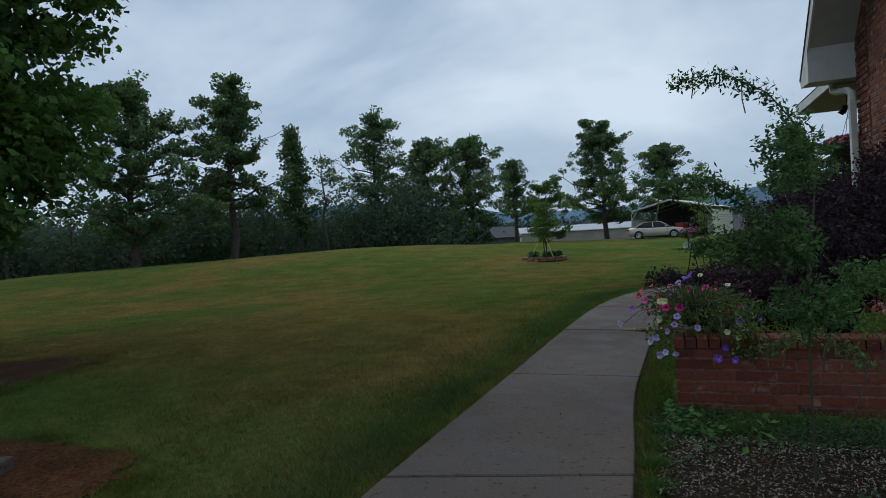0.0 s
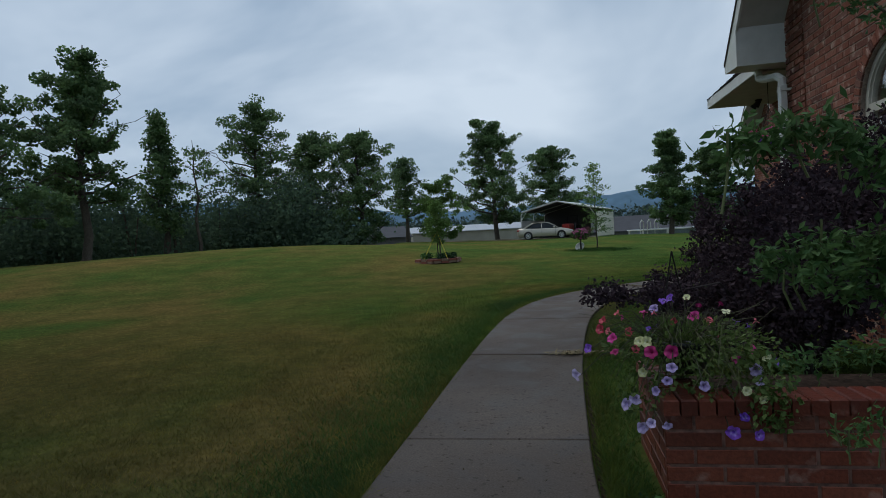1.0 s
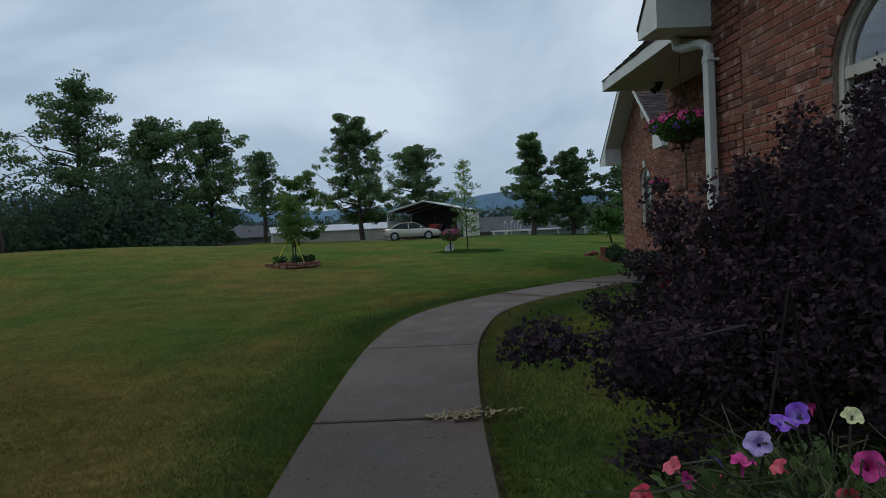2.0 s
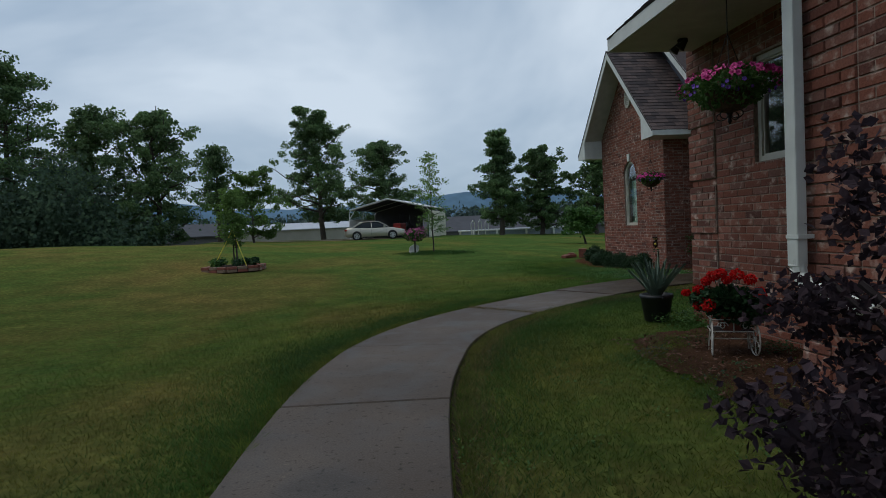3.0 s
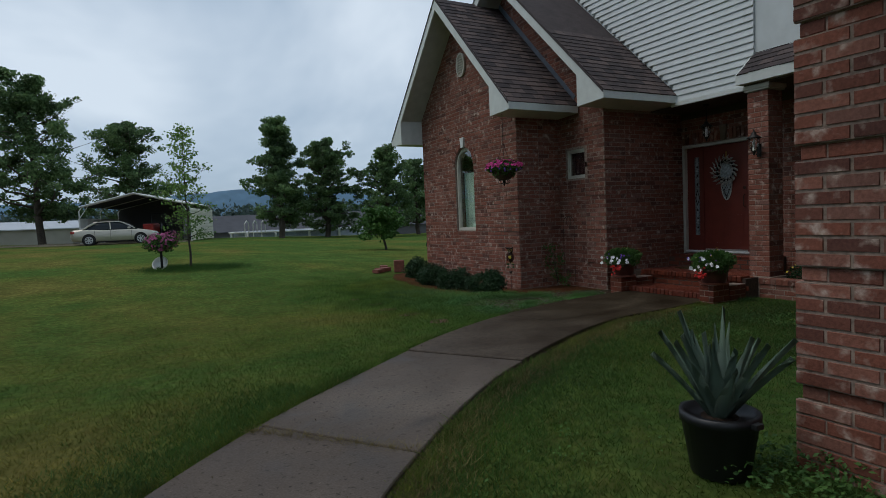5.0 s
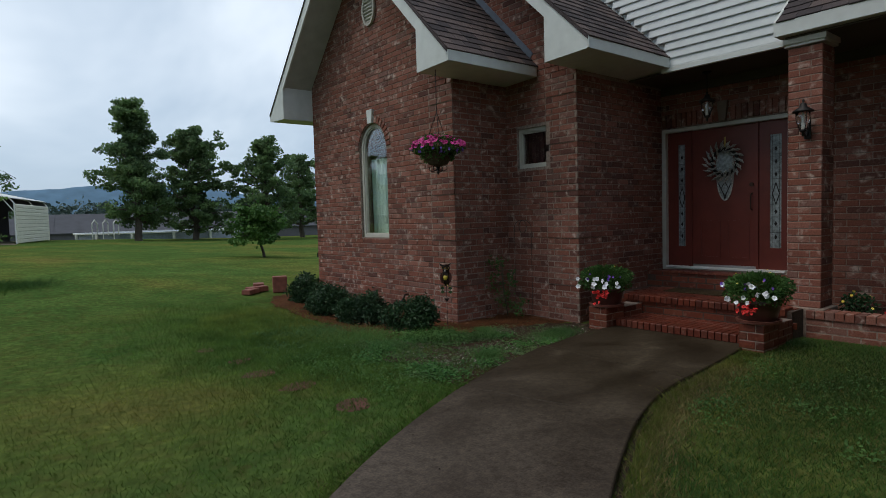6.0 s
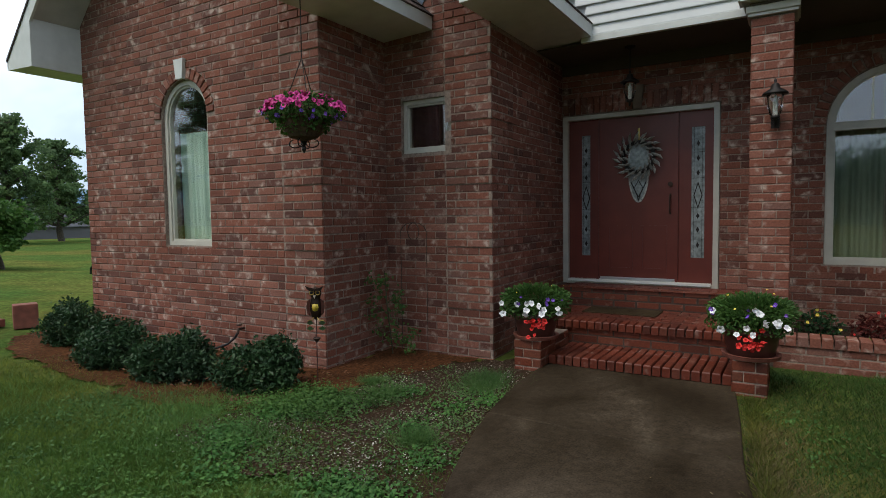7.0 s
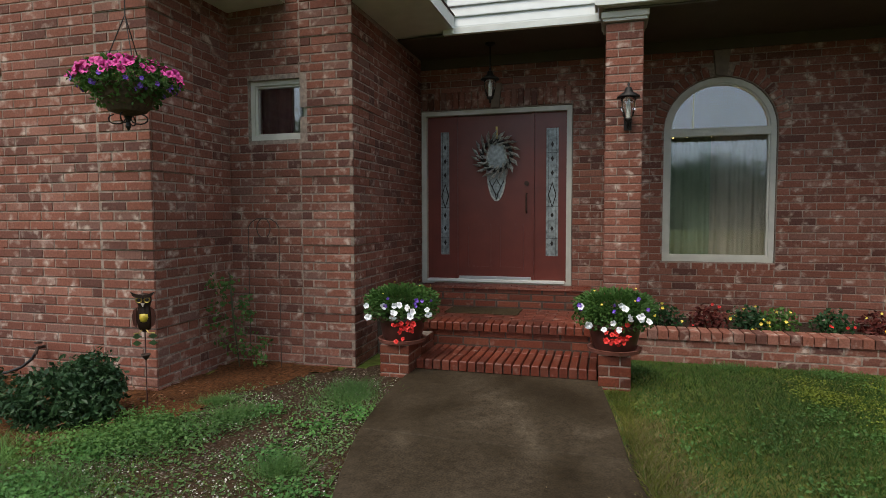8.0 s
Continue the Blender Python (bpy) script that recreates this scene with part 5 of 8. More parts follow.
brick_pier("brick_pedestal", 6.92, 7.30, 13.665, 13.94, -0.08, 0.25, "low red brick pedestal beside the steps", "pedestal", "", HALF_LOW)
brick_pier("brick_pedestal", 6.95, 7.32, 11.86, 12.115, -0.08, 0.26, "low red brick pedestal beside the steps", "pedestal", "", HALF_LOW)
brick_pier("brick_cheek", 7.33, 7.73, 13.68, 13.92, -0.08, 0.22, "low brick cheek wall of the steps", "cheek wall", "", HALF_LOW)
brick_pier("brick_cheek", 7.35, 7.73, 11.88, 12.11, -0.08, 0.22, "low brick cheek wall of the steps", "cheek wall", "", HALF_LOW)
col = brick_pier("brick_column", 8.10, 8.46, 11.74, 12.09, 0.30, 3.16, "square red brick porch column", "column", "structure")
part("capital", box_bm((8.075, 11.715, 3.17), (8.485, 12.115, 3.2), 0.008), ALMOND, col, "pale capital moulding")
part("capital", box_bm((8.06, 11.70, 3.2), (8.50, 12.13, 3.262), 0.01), ALMOND, col, "pale capital moulding")
part("plinth", box_bm((8.05, 11.7, -0.1), (8.5, 12.12, 0.3), 0.01), MORTAR, col)

bedwall = thing("brick_planter_wall", "long low red brick planter wall under the window", "planter wall", kind="structure")
part("core", box_bm((8.02, Y2 + 0.02, -0.1), (8.22, 11.86, 0.215)), MORTAR, bedwall)
for r in range(3):
    for i in range(15):
        y = 11.86 - i * LENGTH + (r % 2) * 0.12
        child("brick", WHOLE, bedwall, m=Matrix(((0, -1, 0, 8.022), (-1, 0, 0, min(y, 11.86)), (0, 0, 1, -0.03 + r * COURSE), (0, 0, 0, 1))))
CAP = mesh_of("brick", *brick_shape(0.082, 0.235, 0.085, 0.006), BRICK_ONE)
for i in range(40):
    child("brick", CAP, bedwall, m=Matrix(((0, 0, 1, 8.0), (1, 0, 0, 11.775 - i * 0.092), (0, 1, 0, 0.2), (0, 0, 0, 1))))
tagged(part("soil_bed", box_bm((8.22, Y2 + 0.02, -0.1), (PX - 0.018, 11.72, 0.20)), SOIL, None), "dark planter soil", "soil", kind="structure")


def lantern(name, m, label, hanging):
    lamp = thing(name, label, "lantern", m)
    part("hood", lathe_bm([(0.012, 0.16), (0.03, 0.15), (0.04, 0.115), (0.10, 0.075), (0.105, 0.06), (0.09, 0.055)], 16), IRON, lamp, smooth=True)
    part("finial", lathe_bm([(0.004, 0.2), (0.014, 0.185), (0.008, 0.16), (0.012, 0.155)], 10), IRON, lamp, smooth=True)
    gl = part("glass_globe", lathe_bm([(0.07, 0.055), (0.066, -0.02), (0.045, -0.11), (0.03, -0.13)], 16), GLASS, lamp, "clear bell glass", True)
    gl.visible_shadow = False
    part("candle", lathe_bm([(0.014, -0.12), (0.014, 0.0), (0.004, 0.04)], 10), WHITE_METAL, lamp, "white candle tube")
    part("base", lathe_bm([(0.034, -0.125), (0.036, -0.145), (0.012, -0.16), (0.014, -0.185), (0.003, -0.2)], 14), IRON, lamp, smooth=True)
    for i in range(4):
        a = math.pi / 4 + i * math.pi / 2
        part("rib", tube_bm([(0.078 * math.cos(a), 0.078 * math.sin(a), 0.06), (0.072 * math.cos(a), 0.072 * math.sin(a), -0.03), (0.034 * math.cos(a), 0.034 * math.sin(a), -0.13)], 0.004, 5), IRON, lamp)
    if hanging:
        part("rod", tube_bm([(0, 0, 0.19), (0, 0, hanging - 0.02)], 0.007, 6), IRON, lamp)
        part("canopy", lathe_bm([(0.06, hanging), (0.055, hanging - 0.02), (0.015, hanging - 0.035)], 14), IRON, lamp)
    else:
        part("bracket", tube_bm([(0.02, 0, -0.15), (0.08, 0, -0.2), (0.125, 0, -0.12)], 0.009, 6), IRON, lamp)
        part("back_plate", box_bm((0.118, -0.035, -0.22), (0.13, 0.035, -0.02), 0.005), IRON, lamp)
    return lamp


lantern("wall_lantern", pose(7.955, 11.88, 2.37), "black wall lantern with clear glass on the brick column", 0)
lantern("pendant_lantern", pose(8.75, 13.325, 2.80), "dark pendant lantern hanging in the porch", 0.46)
mat_ob = tagged(part("door_mat", box_bm((8.35, 12.95, 0.303), (8.75, 13.75, 0.315), 0.004), mulch_mat("coir", (0.05, 0.035, 0.02), (0.10, 0.07, 0.04), 90), None), "brown coir door mat on the brick porch", "door mat")


# ---- pots and flowers ----
def dirs(rng_, n, up=0.5, west=0.8):
    d = rng_.normal(size=(n, 3)) * 0.5
    d[:, 2] += up
    d[:, 0] -= west
    return d


def porch_pot(m, seed):
    pot = thing("flower_pot", "brown glazed pot of white and red petunias on a brick pedestal", "flower pot", m, "pots beside the steps")
    body = part("pot", lathe_bm([(0.15, 0.0), (0.165, 0.015), (0.19, 0.11), (0.20, 0.18), (0.215, 0.185), (0.215, 0.215), (0.19, 0.22), (0.17, 0.19)], 24), simple("brown_glaze", (0.085, 0.028, 0.022), 0.35, vary=0.2), pot, smooth=True)
    part("saucer", lathe_bm([(0.14, -0.012), (0.205, -0.008), (0.215, 0.022), (0.19, 0.022), (0.165, 0.006)], 22), TERRA, pot)
    r = np.random.default_rng(seed)
    c = np.concatenate([blob_points(r, 3600, (0, 0, 0.36), (0.29, 0.34, 0.14), 0.3), blob_points(r, 1200, (-0.05, 0, 0.27), (0.25, 0.34, 0.12), 0.5)])
    leaf_part("foliage", c, 0.022, GREEN_LEAF, pot, seed)
    tips = blob_points(r, 14, (0, 0, 0.38), (0.28, 0.33, 0.17), 0.98)
    flowers_part("yellow_bloom", tips[tips[:, 2] > 0.36], tips[tips[:, 2] > 0.36], 0.010, YELLOW_P, pot, seed + 77)
    for nm, mat, num, zc, ysp in (("white_bloom", WHITE_P, 13, 0.29, 0.31), ("red_bloom", RED_P, 20, 0.15, 0.2), ("violet_bloom", VIOLET, 7, 0.37, 0.31)):
        yy = r.uniform(-ysp, ysp, num)
        if nm == "red_bloom":
            yy = yy * 0.45 - 0.06
        cs = np.stack([-np.sqrt(np.maximum(0.0, 0.30 ** 2 - (yy * 0.75) ** 2)) - 0.01 + r.uniform(-0.03, 0.02, num), yy, zc + r.normal(0, 0.04, num)], 1)
        flowers_part(nm, cs, dirs(r, num, 0.2, 1.2), 0.018 if nm[0] == "v" else 0.023 if nm[0] == "r" else 0.031, mat, pot, seed + num)
    return pot


porch_pot(pose(7.10, 13.79, 0.262, 0, 0, 10), 21)
porch_pot(pose(7.13, 11.99, 0.272, 0, 0, -8), 22)


def hanging_basket(name, m, seed, top, label, spread=1.0):
    b = thing(name, label, "hanging basket", m, "hanging baskets")
    part("bowl", lathe_bm([(0.02, -0.20), (0.12, -0.17), (0.19, -0.08), (0.21, 0.0), (0.2, 0.005), (0.17, -0.02)], 20), simple("coco_fibre", (0.09, 0.055, 0.03), 0.95, vary=0.4, scale=40), b, "brown fibre bowl")
    part("finial", lathe_bm([(0.004, -0.30), (0.02, -0.27), (0.012, -0.24), (0.03, -0.2)], 10), IRON, b)
    for k in range(4):
        a = k * math.pi / 2 + 0.4
        pts = [((0.02 + 0.07 * (1 - math.cos(s)) * 0.8) * math.cos(a), (0.02 + 0.07 * (1 - math.cos(s)) * 0.8) * math.sin(a), -0.22 - 0.035 * math.sin(s)) for s in [i * 0.55 for i in range(9)]]
        part("scroll", tube_bm(pts, 0.005, 5), IRON, b)
    for k in range(3):
        a = k * 2 * math.pi / 3
        part("chain", tube_bm([(0.2 * math.cos(a), 0.2 * math.sin(a), 0.0), (0.0, 0.0, min(0.5, top - 0.08))], 0.004, 5), IRON, b)
    part("hook", tube_bm([(0, 0, min(0.5, top - 0.08)), (0, 0, top)], 0.005, 5), IRON, b)
    r = np.random.default_rng(seed)
    c = np.concatenate([blob_points(r, 1500, (0, 0, 0.06), (0.30 * spread, 0.32 * spread, 0.16), 0.3), blob_points(r, 800, (0, 0, -0.05), (0.23 * spread, 0.25 * spread, 0.12), 0.6), blob_points(r, 700, (0, 0, 0.04), (0.35 * spread, 0.38 * spread, 0.10), 0.7)])
    leaf_part("foliage", c, 0.027, GREEN_LEAF, b, seed, droop=0.3)
    n = 120
    d = blob_points(r, n, (0, 0, 0.0), (1, 1, 1), 1.0)
    d[:, 2] = np.abs(d[:, 2]) * 0.75 + 0.22
    flowers_part("pink_bloom", d * np.array([0.34 * spread, 0.37 * spread, 0.20]), d + dirs(r, n, 0.1, 0.2), 0.031, PINK, b, seed + 1)
    n = 40
    d = blob_points(r, n, (0, 0, 0.0), (1, 1, 1), 1.0)
    d[:, 2] = -np.abs(d[:, 2]) * 0.3 + 0.1
    flowers_part("violet_bloom", d * np.array([0.34 * spread, 0.36 * spread, 0.26]), d, 0.020, VIOLET, b, seed + 2)
    return b


hanging_basket("hanging_basket", pose(5.68, 15.32, 2.26), 31, 1.03, "hanging basket of pink and violet petunias by the brick wall")
hanging_basket("hanging_basket", pose(1.92, 6.10, 2.40), 32, 0.88, "hanging basket of bright pink petunias under the eave", 1.25)

flood = thing("floodlight", "dark twin floodlight under the white eave", "floodlight", pose(2.25, 7.45, 3.285))
part("base", lathe_bm([(0.055, 0.0), (0.055, -0.02), (0.02, -0.035)], 14), IRON, flood)
for k in (-1, 1):
    part("lamp_head", lathe_bm([(0.025, 0.05), (0.035, 0.0), (0.055, -0.06), (0.05, -0.065)], 14), IRON, flood, smooth=True).matrix_basis = pose(-0.03, 0.07 * k, -0.07, 20, 35, 0)

# downspout at the corner of the near gable
spout = thing("downspout", "white ribbed metal downspout on the brick corner", "downspout")
part("pipe", box_bm((1.665, 4.955, 0.90), (1.745, 5.065, 2.98), 0.012), TRIM, spout)
for k in range(7):
    a = math.pi / 2 * k / 6
    part("elbow_rib", lathe_bm([(0.056, -0.008), (0.060, 0.0), (0.056, 0.008)], 12), TRIM, spout).matrix_basis = pose(1.705, 4.87 + 0.14 * math.cos(a), 0.91 - 0.14 * math.sin(a), 90 * k / 6, 0, 0)
part("elbow", tube_bm([(1.705, 5.01, 2.96), (1.71, 5.01, 3.05), (1.68, 5.1, 3.12), (1.62, 5.38, 3.16), (1.60, 5.48, 3.2), (1.60, 5.5, 3.30)], 0.052, 8), TRIM, spout)
part("outlet", tube_bm([(1.705, 5.01, 0.95), (1.705, 4.99, 0.84), (1.705, 4.93, 0.785), (1.705, 4.83, 0.76), (1.70, 4.35, 0.66)], 0.053, 10), TRIM, spout)
for z in (0.8, 2.6):
    part("strap", box_bm((1.66, 4.94, z + 0.3), (1.796, 5.068, z + 0.33), 0.003), TRIM, spout)

# ---- agave, geranium cart ----
agave = thing("agave_pot", "spiky grey-green agave in a black nursery pot", "potted plant", pose(2.23, 8.24, -0.02))
part("pot", lathe_bm([(0.14, 0.0), (0.15, 0.01), (0.195, 0.29), (0.205, 0.295), (0.205, 0.34), (0.185, 0.345), (0.18, 0.31)], 26), BLACK_POT, agave, "black ribbed plastic pot", True)
part("soil", lathe_bm([(0.18, 0.29), (0.18, 0.305), (0.01, 0.315)], 20), SOIL, agave)
for k in (-1, 1):
    part("pot_lug", box_bm((-0.03, 0.19 * k, 0.30), (0.03, 0.235 * k, 0.33), 0.006), BLACK_POT, agave)
rng = random.Random(3)
for i in range(24):
    a = i * 2.39996
    tilt = 0.06 + 0.60 * (i / 24) + rng.uniform(-0.08, 0.08)
    ln = rng.uniform(0.38, 0.52) * (1 if i % 6 else 1.30)
    bm = bmesh.new()
    rows_ = []
    for k in range(8):
        s = k / 7
        w = (0.034 + 0.026 * math.sin(math.pi * min(1, s * 1.25))) * (1 - s) ** 0.85 + 0.001
        out = math.sin(tilt) * ln * s + 0.10 * s * s * tilt
        up = ln * s * math.cos(tilt)
        p = Vector((0.035 + out, 0, 0.30 + up))
        rows_.append([bm.verts.new(p + Vector((-0.010, -w, 0.012))), bm.verts.new(p + Vector((0.012, 0, -0.006))), bm.verts.new(p + Vector((-0.010, w, 0.012)))])
    for p, q in zip(rows_, rows_[1:]):
        bm.faces.new((p[0], p[1], q[1], q[0]))
        bm.faces.new((p[1], p[2], q[2], q[1]))
    bmesh.ops.solidify(bm, geom=bm.faces[:], thickness=0.005)
    part("leaf", bm, AGAVE_LEAF, agave, smooth=True).matrix_basis = pose(0, 0, 0, 0, 0, math.degrees(a))

cart = thing("garden_cart", "white wrought-iron plant cart with spoked wheels", "plant cart", pose(2.006, 6.305, -0.02, 0, 0, -23))


def wheel_bm(r, bm=None):
    return tube_bm([(0, r * math.cos(2 * math.pi * i / 24), r * math.sin(2 * math.pi * i / 24)) for i in range(25)], 0.007, 6, bm)


for sx in (-0.18, 0.18):
    wheel = part("wheel", wheel_bm(0.155), WHITE_IRON, cart, "white spoked wheel")
    wheel.matrix_basis = pose(sx, -0.10, 0.162, 0, 0, -6 if sx < 0 else 5)
    for i in range(6):
        a = math.pi * i / 3 + 0.3
        part("spoke", tube_bm([(0, 0.02 * math.cos(a), 0.02 * math.sin(a)), (0, 0.155 * math.cos(a), 0.155 * math.sin(a))], 0.004, 5), WHITE_IRON, wheel)
        curl = [(0, (0.115 + 0.022 * math.cos(q)) * math.cos(a) - 0.022 * math.sin(q) * math.sin(a), (0.115 + 0.022 * math.cos(q)) * math.sin(a) + 0.022 * math.sin(q) * math.cos(a)) for q in (0, 1.1, 2.2, 3.3, 4.4)]
        part("spoke_curl", tube_bm(curl, 0.0035, 4), WHITE_IRON, wheel)
    part("hub", lathe_bm([(0.004, -0.016), (0.02, -0.012), (0.02, 0.012), (0.004, 0.016)], 12), WHITE_IRON, wheel).matrix_basis = pose(0, 0, 0, 0, 90, 0)
part("axle", tube_bm([(-0.18, -0.10, 0.162), (0.18, -0.10, 0.162)], 0.006, 5), WHITE_IRON, cart)
for x0 in (-0.16, 0.16):
    part("leg", tube_bm([(x0, 0.13, 0.34), (x0 * 1.05, 0.15, 0.15), (x0 * 1.12, 0.17, 0.0)], 0.007, 5), WHITE_IRON, cart)
    part("strut", tube_bm([(x0, -0.14, 0.23), (x0 * 1.05, -0.10, 0.165)], 0.006, 5), WHITE_IRON, cart)
for z in (0.345, 0.235):
    part("rail", tube_bm([(-0.19, -0.14, z), (0.19, -0.14, z), (0.19, 0.14, z), (-0.19, 0.14, z), (-0.19, -0.14, z)], 0.006, 6), WHITE_IRON, cart)
for px_ in (-0.19, 0.0, 0.19):
    part("post", tube_bm([(px_, -0.14, 0.225), (px_, -0.14, 0.36)], 0.006, 6), WHITE_IRON, cart)
for sx in (-0.095, 0.095):
    for k in (-1, 1):
        pts = [(sx + k * (0.006 + 0.042 * (1 - q / 11) * math.cos(q * 0.75)), -0.145, 0.287 + 0.040 * (1 - q / 13) * math.sin(q * 0.75)) for q in range(11)]
        part("scroll", tube_bm(pts, 0.004, 5), WHITE_IRON, cart)
part("floor_grid", box_bm((-0.18, -0.13, 0.225), (0.18, 0.13, 0.232)), RUST, cart)
ger = thing("geranium", "bushy geranium with bright red flower heads on the white cart", "potted plant", pose(2.0, 6.29, 0.216))
part("pot", lathe_bm([(0.09, 0.0), (0.13, 0.12), (0.135, 0.14), (0.12, 0.14)], 18), TERRA, ger)
r = np.random.default_rng(41)
leaf_part("foliage", np.concatenate([blob_points(r, 1700, (0, 0, 0.24), (0.24, 0.26, 0.18), 0.3), blob_points(r, 900, (0.08, -0.10, 0.20), (0.20, 0.20, 0.17), 0.4), blob_points(r, 500, (-0.14, 0.16, 0.26), (0.16, 0.16, 0.12), 0.4)]), 0.046, DARK_LEAF, ger, 41, length=1.05, flat=0.3)
RED_HEAD = leaf_mat("geranium_petals", (0.50, 0.004, 0.006), (0.78, 0.016, 0.014), 0.7, 0.2)
heads = [(-0.33, 0.33, 0.33, 0.8), (-0.24, 0.22, 0.36, 1.1), (-0.19, 0.20, 0.28, 0.9), (-0.14, 0.10, 0.50, 1.1), (-0.08, 0.04, 0.53, 1.0), (-0.05, -0.02, 0.47, 0.9), (-0.20, 0.13, 0.45, 0.9), (0.02, -0.10, 0.52, 1.2), (0.10, -0.20, 0.48, 1.1), (0.16, -0.28, 0.36, 1.2), (0.22, -0.36, 0.28, 0.7), (-0.26, -0.02, 0.24, 1.3), (-0.28, 0.16, 0.22, 0.9)]
for hx, hy, hz, hk in heads:
    hx, hy, hk = hx * 0.86, hy * 0.86, hk * 0.92
    hs_ = 0.060 * hk
    child("flower_head", mesh_np("flower_head", *leaves_np(blob_points(r, 190, (hx, hy, hz), (hs_, hs_, hs_ * 0.8), 0.55), 0.023, r, 1.0), RED_HEAD), ger)
    part("flower_stalk", tube_bm([(hx * 0.4, hy * 0.4, 0.2), (hx * 0.9, hy * 0.9, hz - 0.03)], 0.004, 4), STEM, ger)


# ---- brick planter with petunias, purple shrub and trumpet vine ----
PLANTER_MORTAR = simple("planter_mortar", (0.17, 0.085, 0.062), 0.95, vary=0.5, scale=25)
planter = thing("brick_planter", "low red brick planter with a rowlock cap", "planter")
part("core", box_bm((-0.84, -0.33, -0.1), (1.75, -0.14, 0.42)), PLANTER_MORTAR, planter)
part("core", box_bm((-0.84, -0.14, -0.1), (-0.65, 0.55, 0.42)), PLANTER_MORTAR, planter)
part("soil", box_bm((-0.65, -0.14, -0.1), (1.75, 0.55, 0.38)), SOIL, planter)
for rr in range(6):
    z = -0.05 + rr * COURSE
    for i in range(11):
        x = -0.855 + i * LENGTH - (rr % 2) * 0.125
        if x + LENGTH > 1.75:
            continue
        x0 = max(-0.855, x)
        child("brick", WHOLE_LOW, planter, m=Matrix(((1, 0, 0, x0), (0, -1, 0, -0.328), (0, 0, 1, z), (0, 0, 0, 1))) @ Matrix.Diagonal(((x + LENGTH - x0 - JOINT) / (LENGTH - JOINT), 1, 1, 1)))
    for i in range(5):
        y = 0.55 - i * LENGTH + (rr % 2) * 0.125
        y1, y0 = min(0.55, y), max(-0.322, y - LENGTH + JOINT)
        if y1 - y0 > 0.03:
            child("brick", WHOLE_LOW, planter, m=Matrix(((0, -1, 0, -0.838), (-1, 0, 0, y1), (0, 0, 1, z), (0, 0, 0, 1))) @ Matrix.Diagonal(((y1 - y0) / (LENGTH - JOINT), 1, 1, 1)))
for i in range(33):
    child("brick", ROWLOCK, planter, m=Matrix(((1, 0, 0, -0.86 + i * 0.078), (0, 0, 1, -0.35), (0, 1, 0, 0.42), (0, 0, 0, 1))) @ Matrix.Diagonal((1.08, 1.35, 1.05, 1)))
for i in range(8):
    child("brick", ROWLOCK, planter, m=Matrix(((0, 0, 1, -0.86), (1, 0, 0, -0.13 + i * 0.078), (0, 1, 0, 0.42), (0, 0, 0, 1))) @ Matrix.Diagonal((1.08, 1.35, 1.05, 1)))

PETUNIA_LEAF = leaf_mat("petunia_leaves", (0.065, 0.115, 0.026), (0.17, 0.24, 0.070), 0.6, 0.3)
pet = thing("petunias", "pot of trailing pink, lilac and cream petunias on the planter corner", "petunias", pose(-0.68, 0.08, 0.53))
part("pot", lathe_bm([(0.10, 0.0), (0.17, 0.15), (0.18, 0.17), (0.16, 0.17), (0.15, 0.13)], 20), BLACK_POT, pet, "dark plastic pot", True)
for s in (-1, 1):
    part("pot_wire", tube_bm([(0.1 * s, 0.12, 0.16), (0.03 * s, 0.14, 0.45), (0.0, 0.14, 0.62)], 0.004, 4), IRON, pet)
r = np.random.default_rng(51)
c = np.concatenate([blob_points(r, 1900, (0.0, -0.05, 0.16), (0.42, 0.40, 0.13), 0.1), blob_points(r, 380, (0.08, -0.30, 0.04), (0.36, 0.18, 0.13), 0.3),
                    blob_points(r, 170, (0.30, -0.18, 0.08), (0.20, 0.26, 0.16), 0.2), blob_points(r, 160, (-0.26, -0.30, -0.02), (0.14, 0.14, 0.18), 0.4), blob_points(r, 260, (0.28, -0.44, -0.06), (0.12, 0.06, 0.14), 0.2)])
leaf_part("foliage", c, 0.021, PETUNIA_LEAF, pet, 51, length=1.5)
bm = bmesh.new()
for i in range(110):
    a, b = r.uniform(0, 6.28), r.uniform(0.15, 0.46)
    ex, ey = b * math.cos(a), b * math.sin(a) - 0.08
    ez = 0.22 + r.uniform(-0.10, 0.12) - (0.16 if ey < -0.25 else 0.0)
    tube_bm([(0.05 * math.cos(a), 0.05 * math.sin(a), 0.16), (ex * 0.45 + r.uniform(-0.07, 0.07), ey * 0.45 + r.uniform(-0.07, 0.07), 0.22 + r.uniform(-0.02, 0.10)), (ex * 0.75 + r.uniform(-0.1, 0.1), ey * 0.75 + r.uniform(-0.08, 0.08), 0.21 + r.uniform(-0.05, 0.10)), (ex + r.uniform(-0.12, 0.12), ey + r.uniform(-0.05, 0.05), ez)], 0.0014, 3, bm)
tagged(part("stalk_tangle", bm, simple("dry_stalks", (0.085, 0.085, 0.032), 0.8, vary=0.6), pet), kind="stuff")
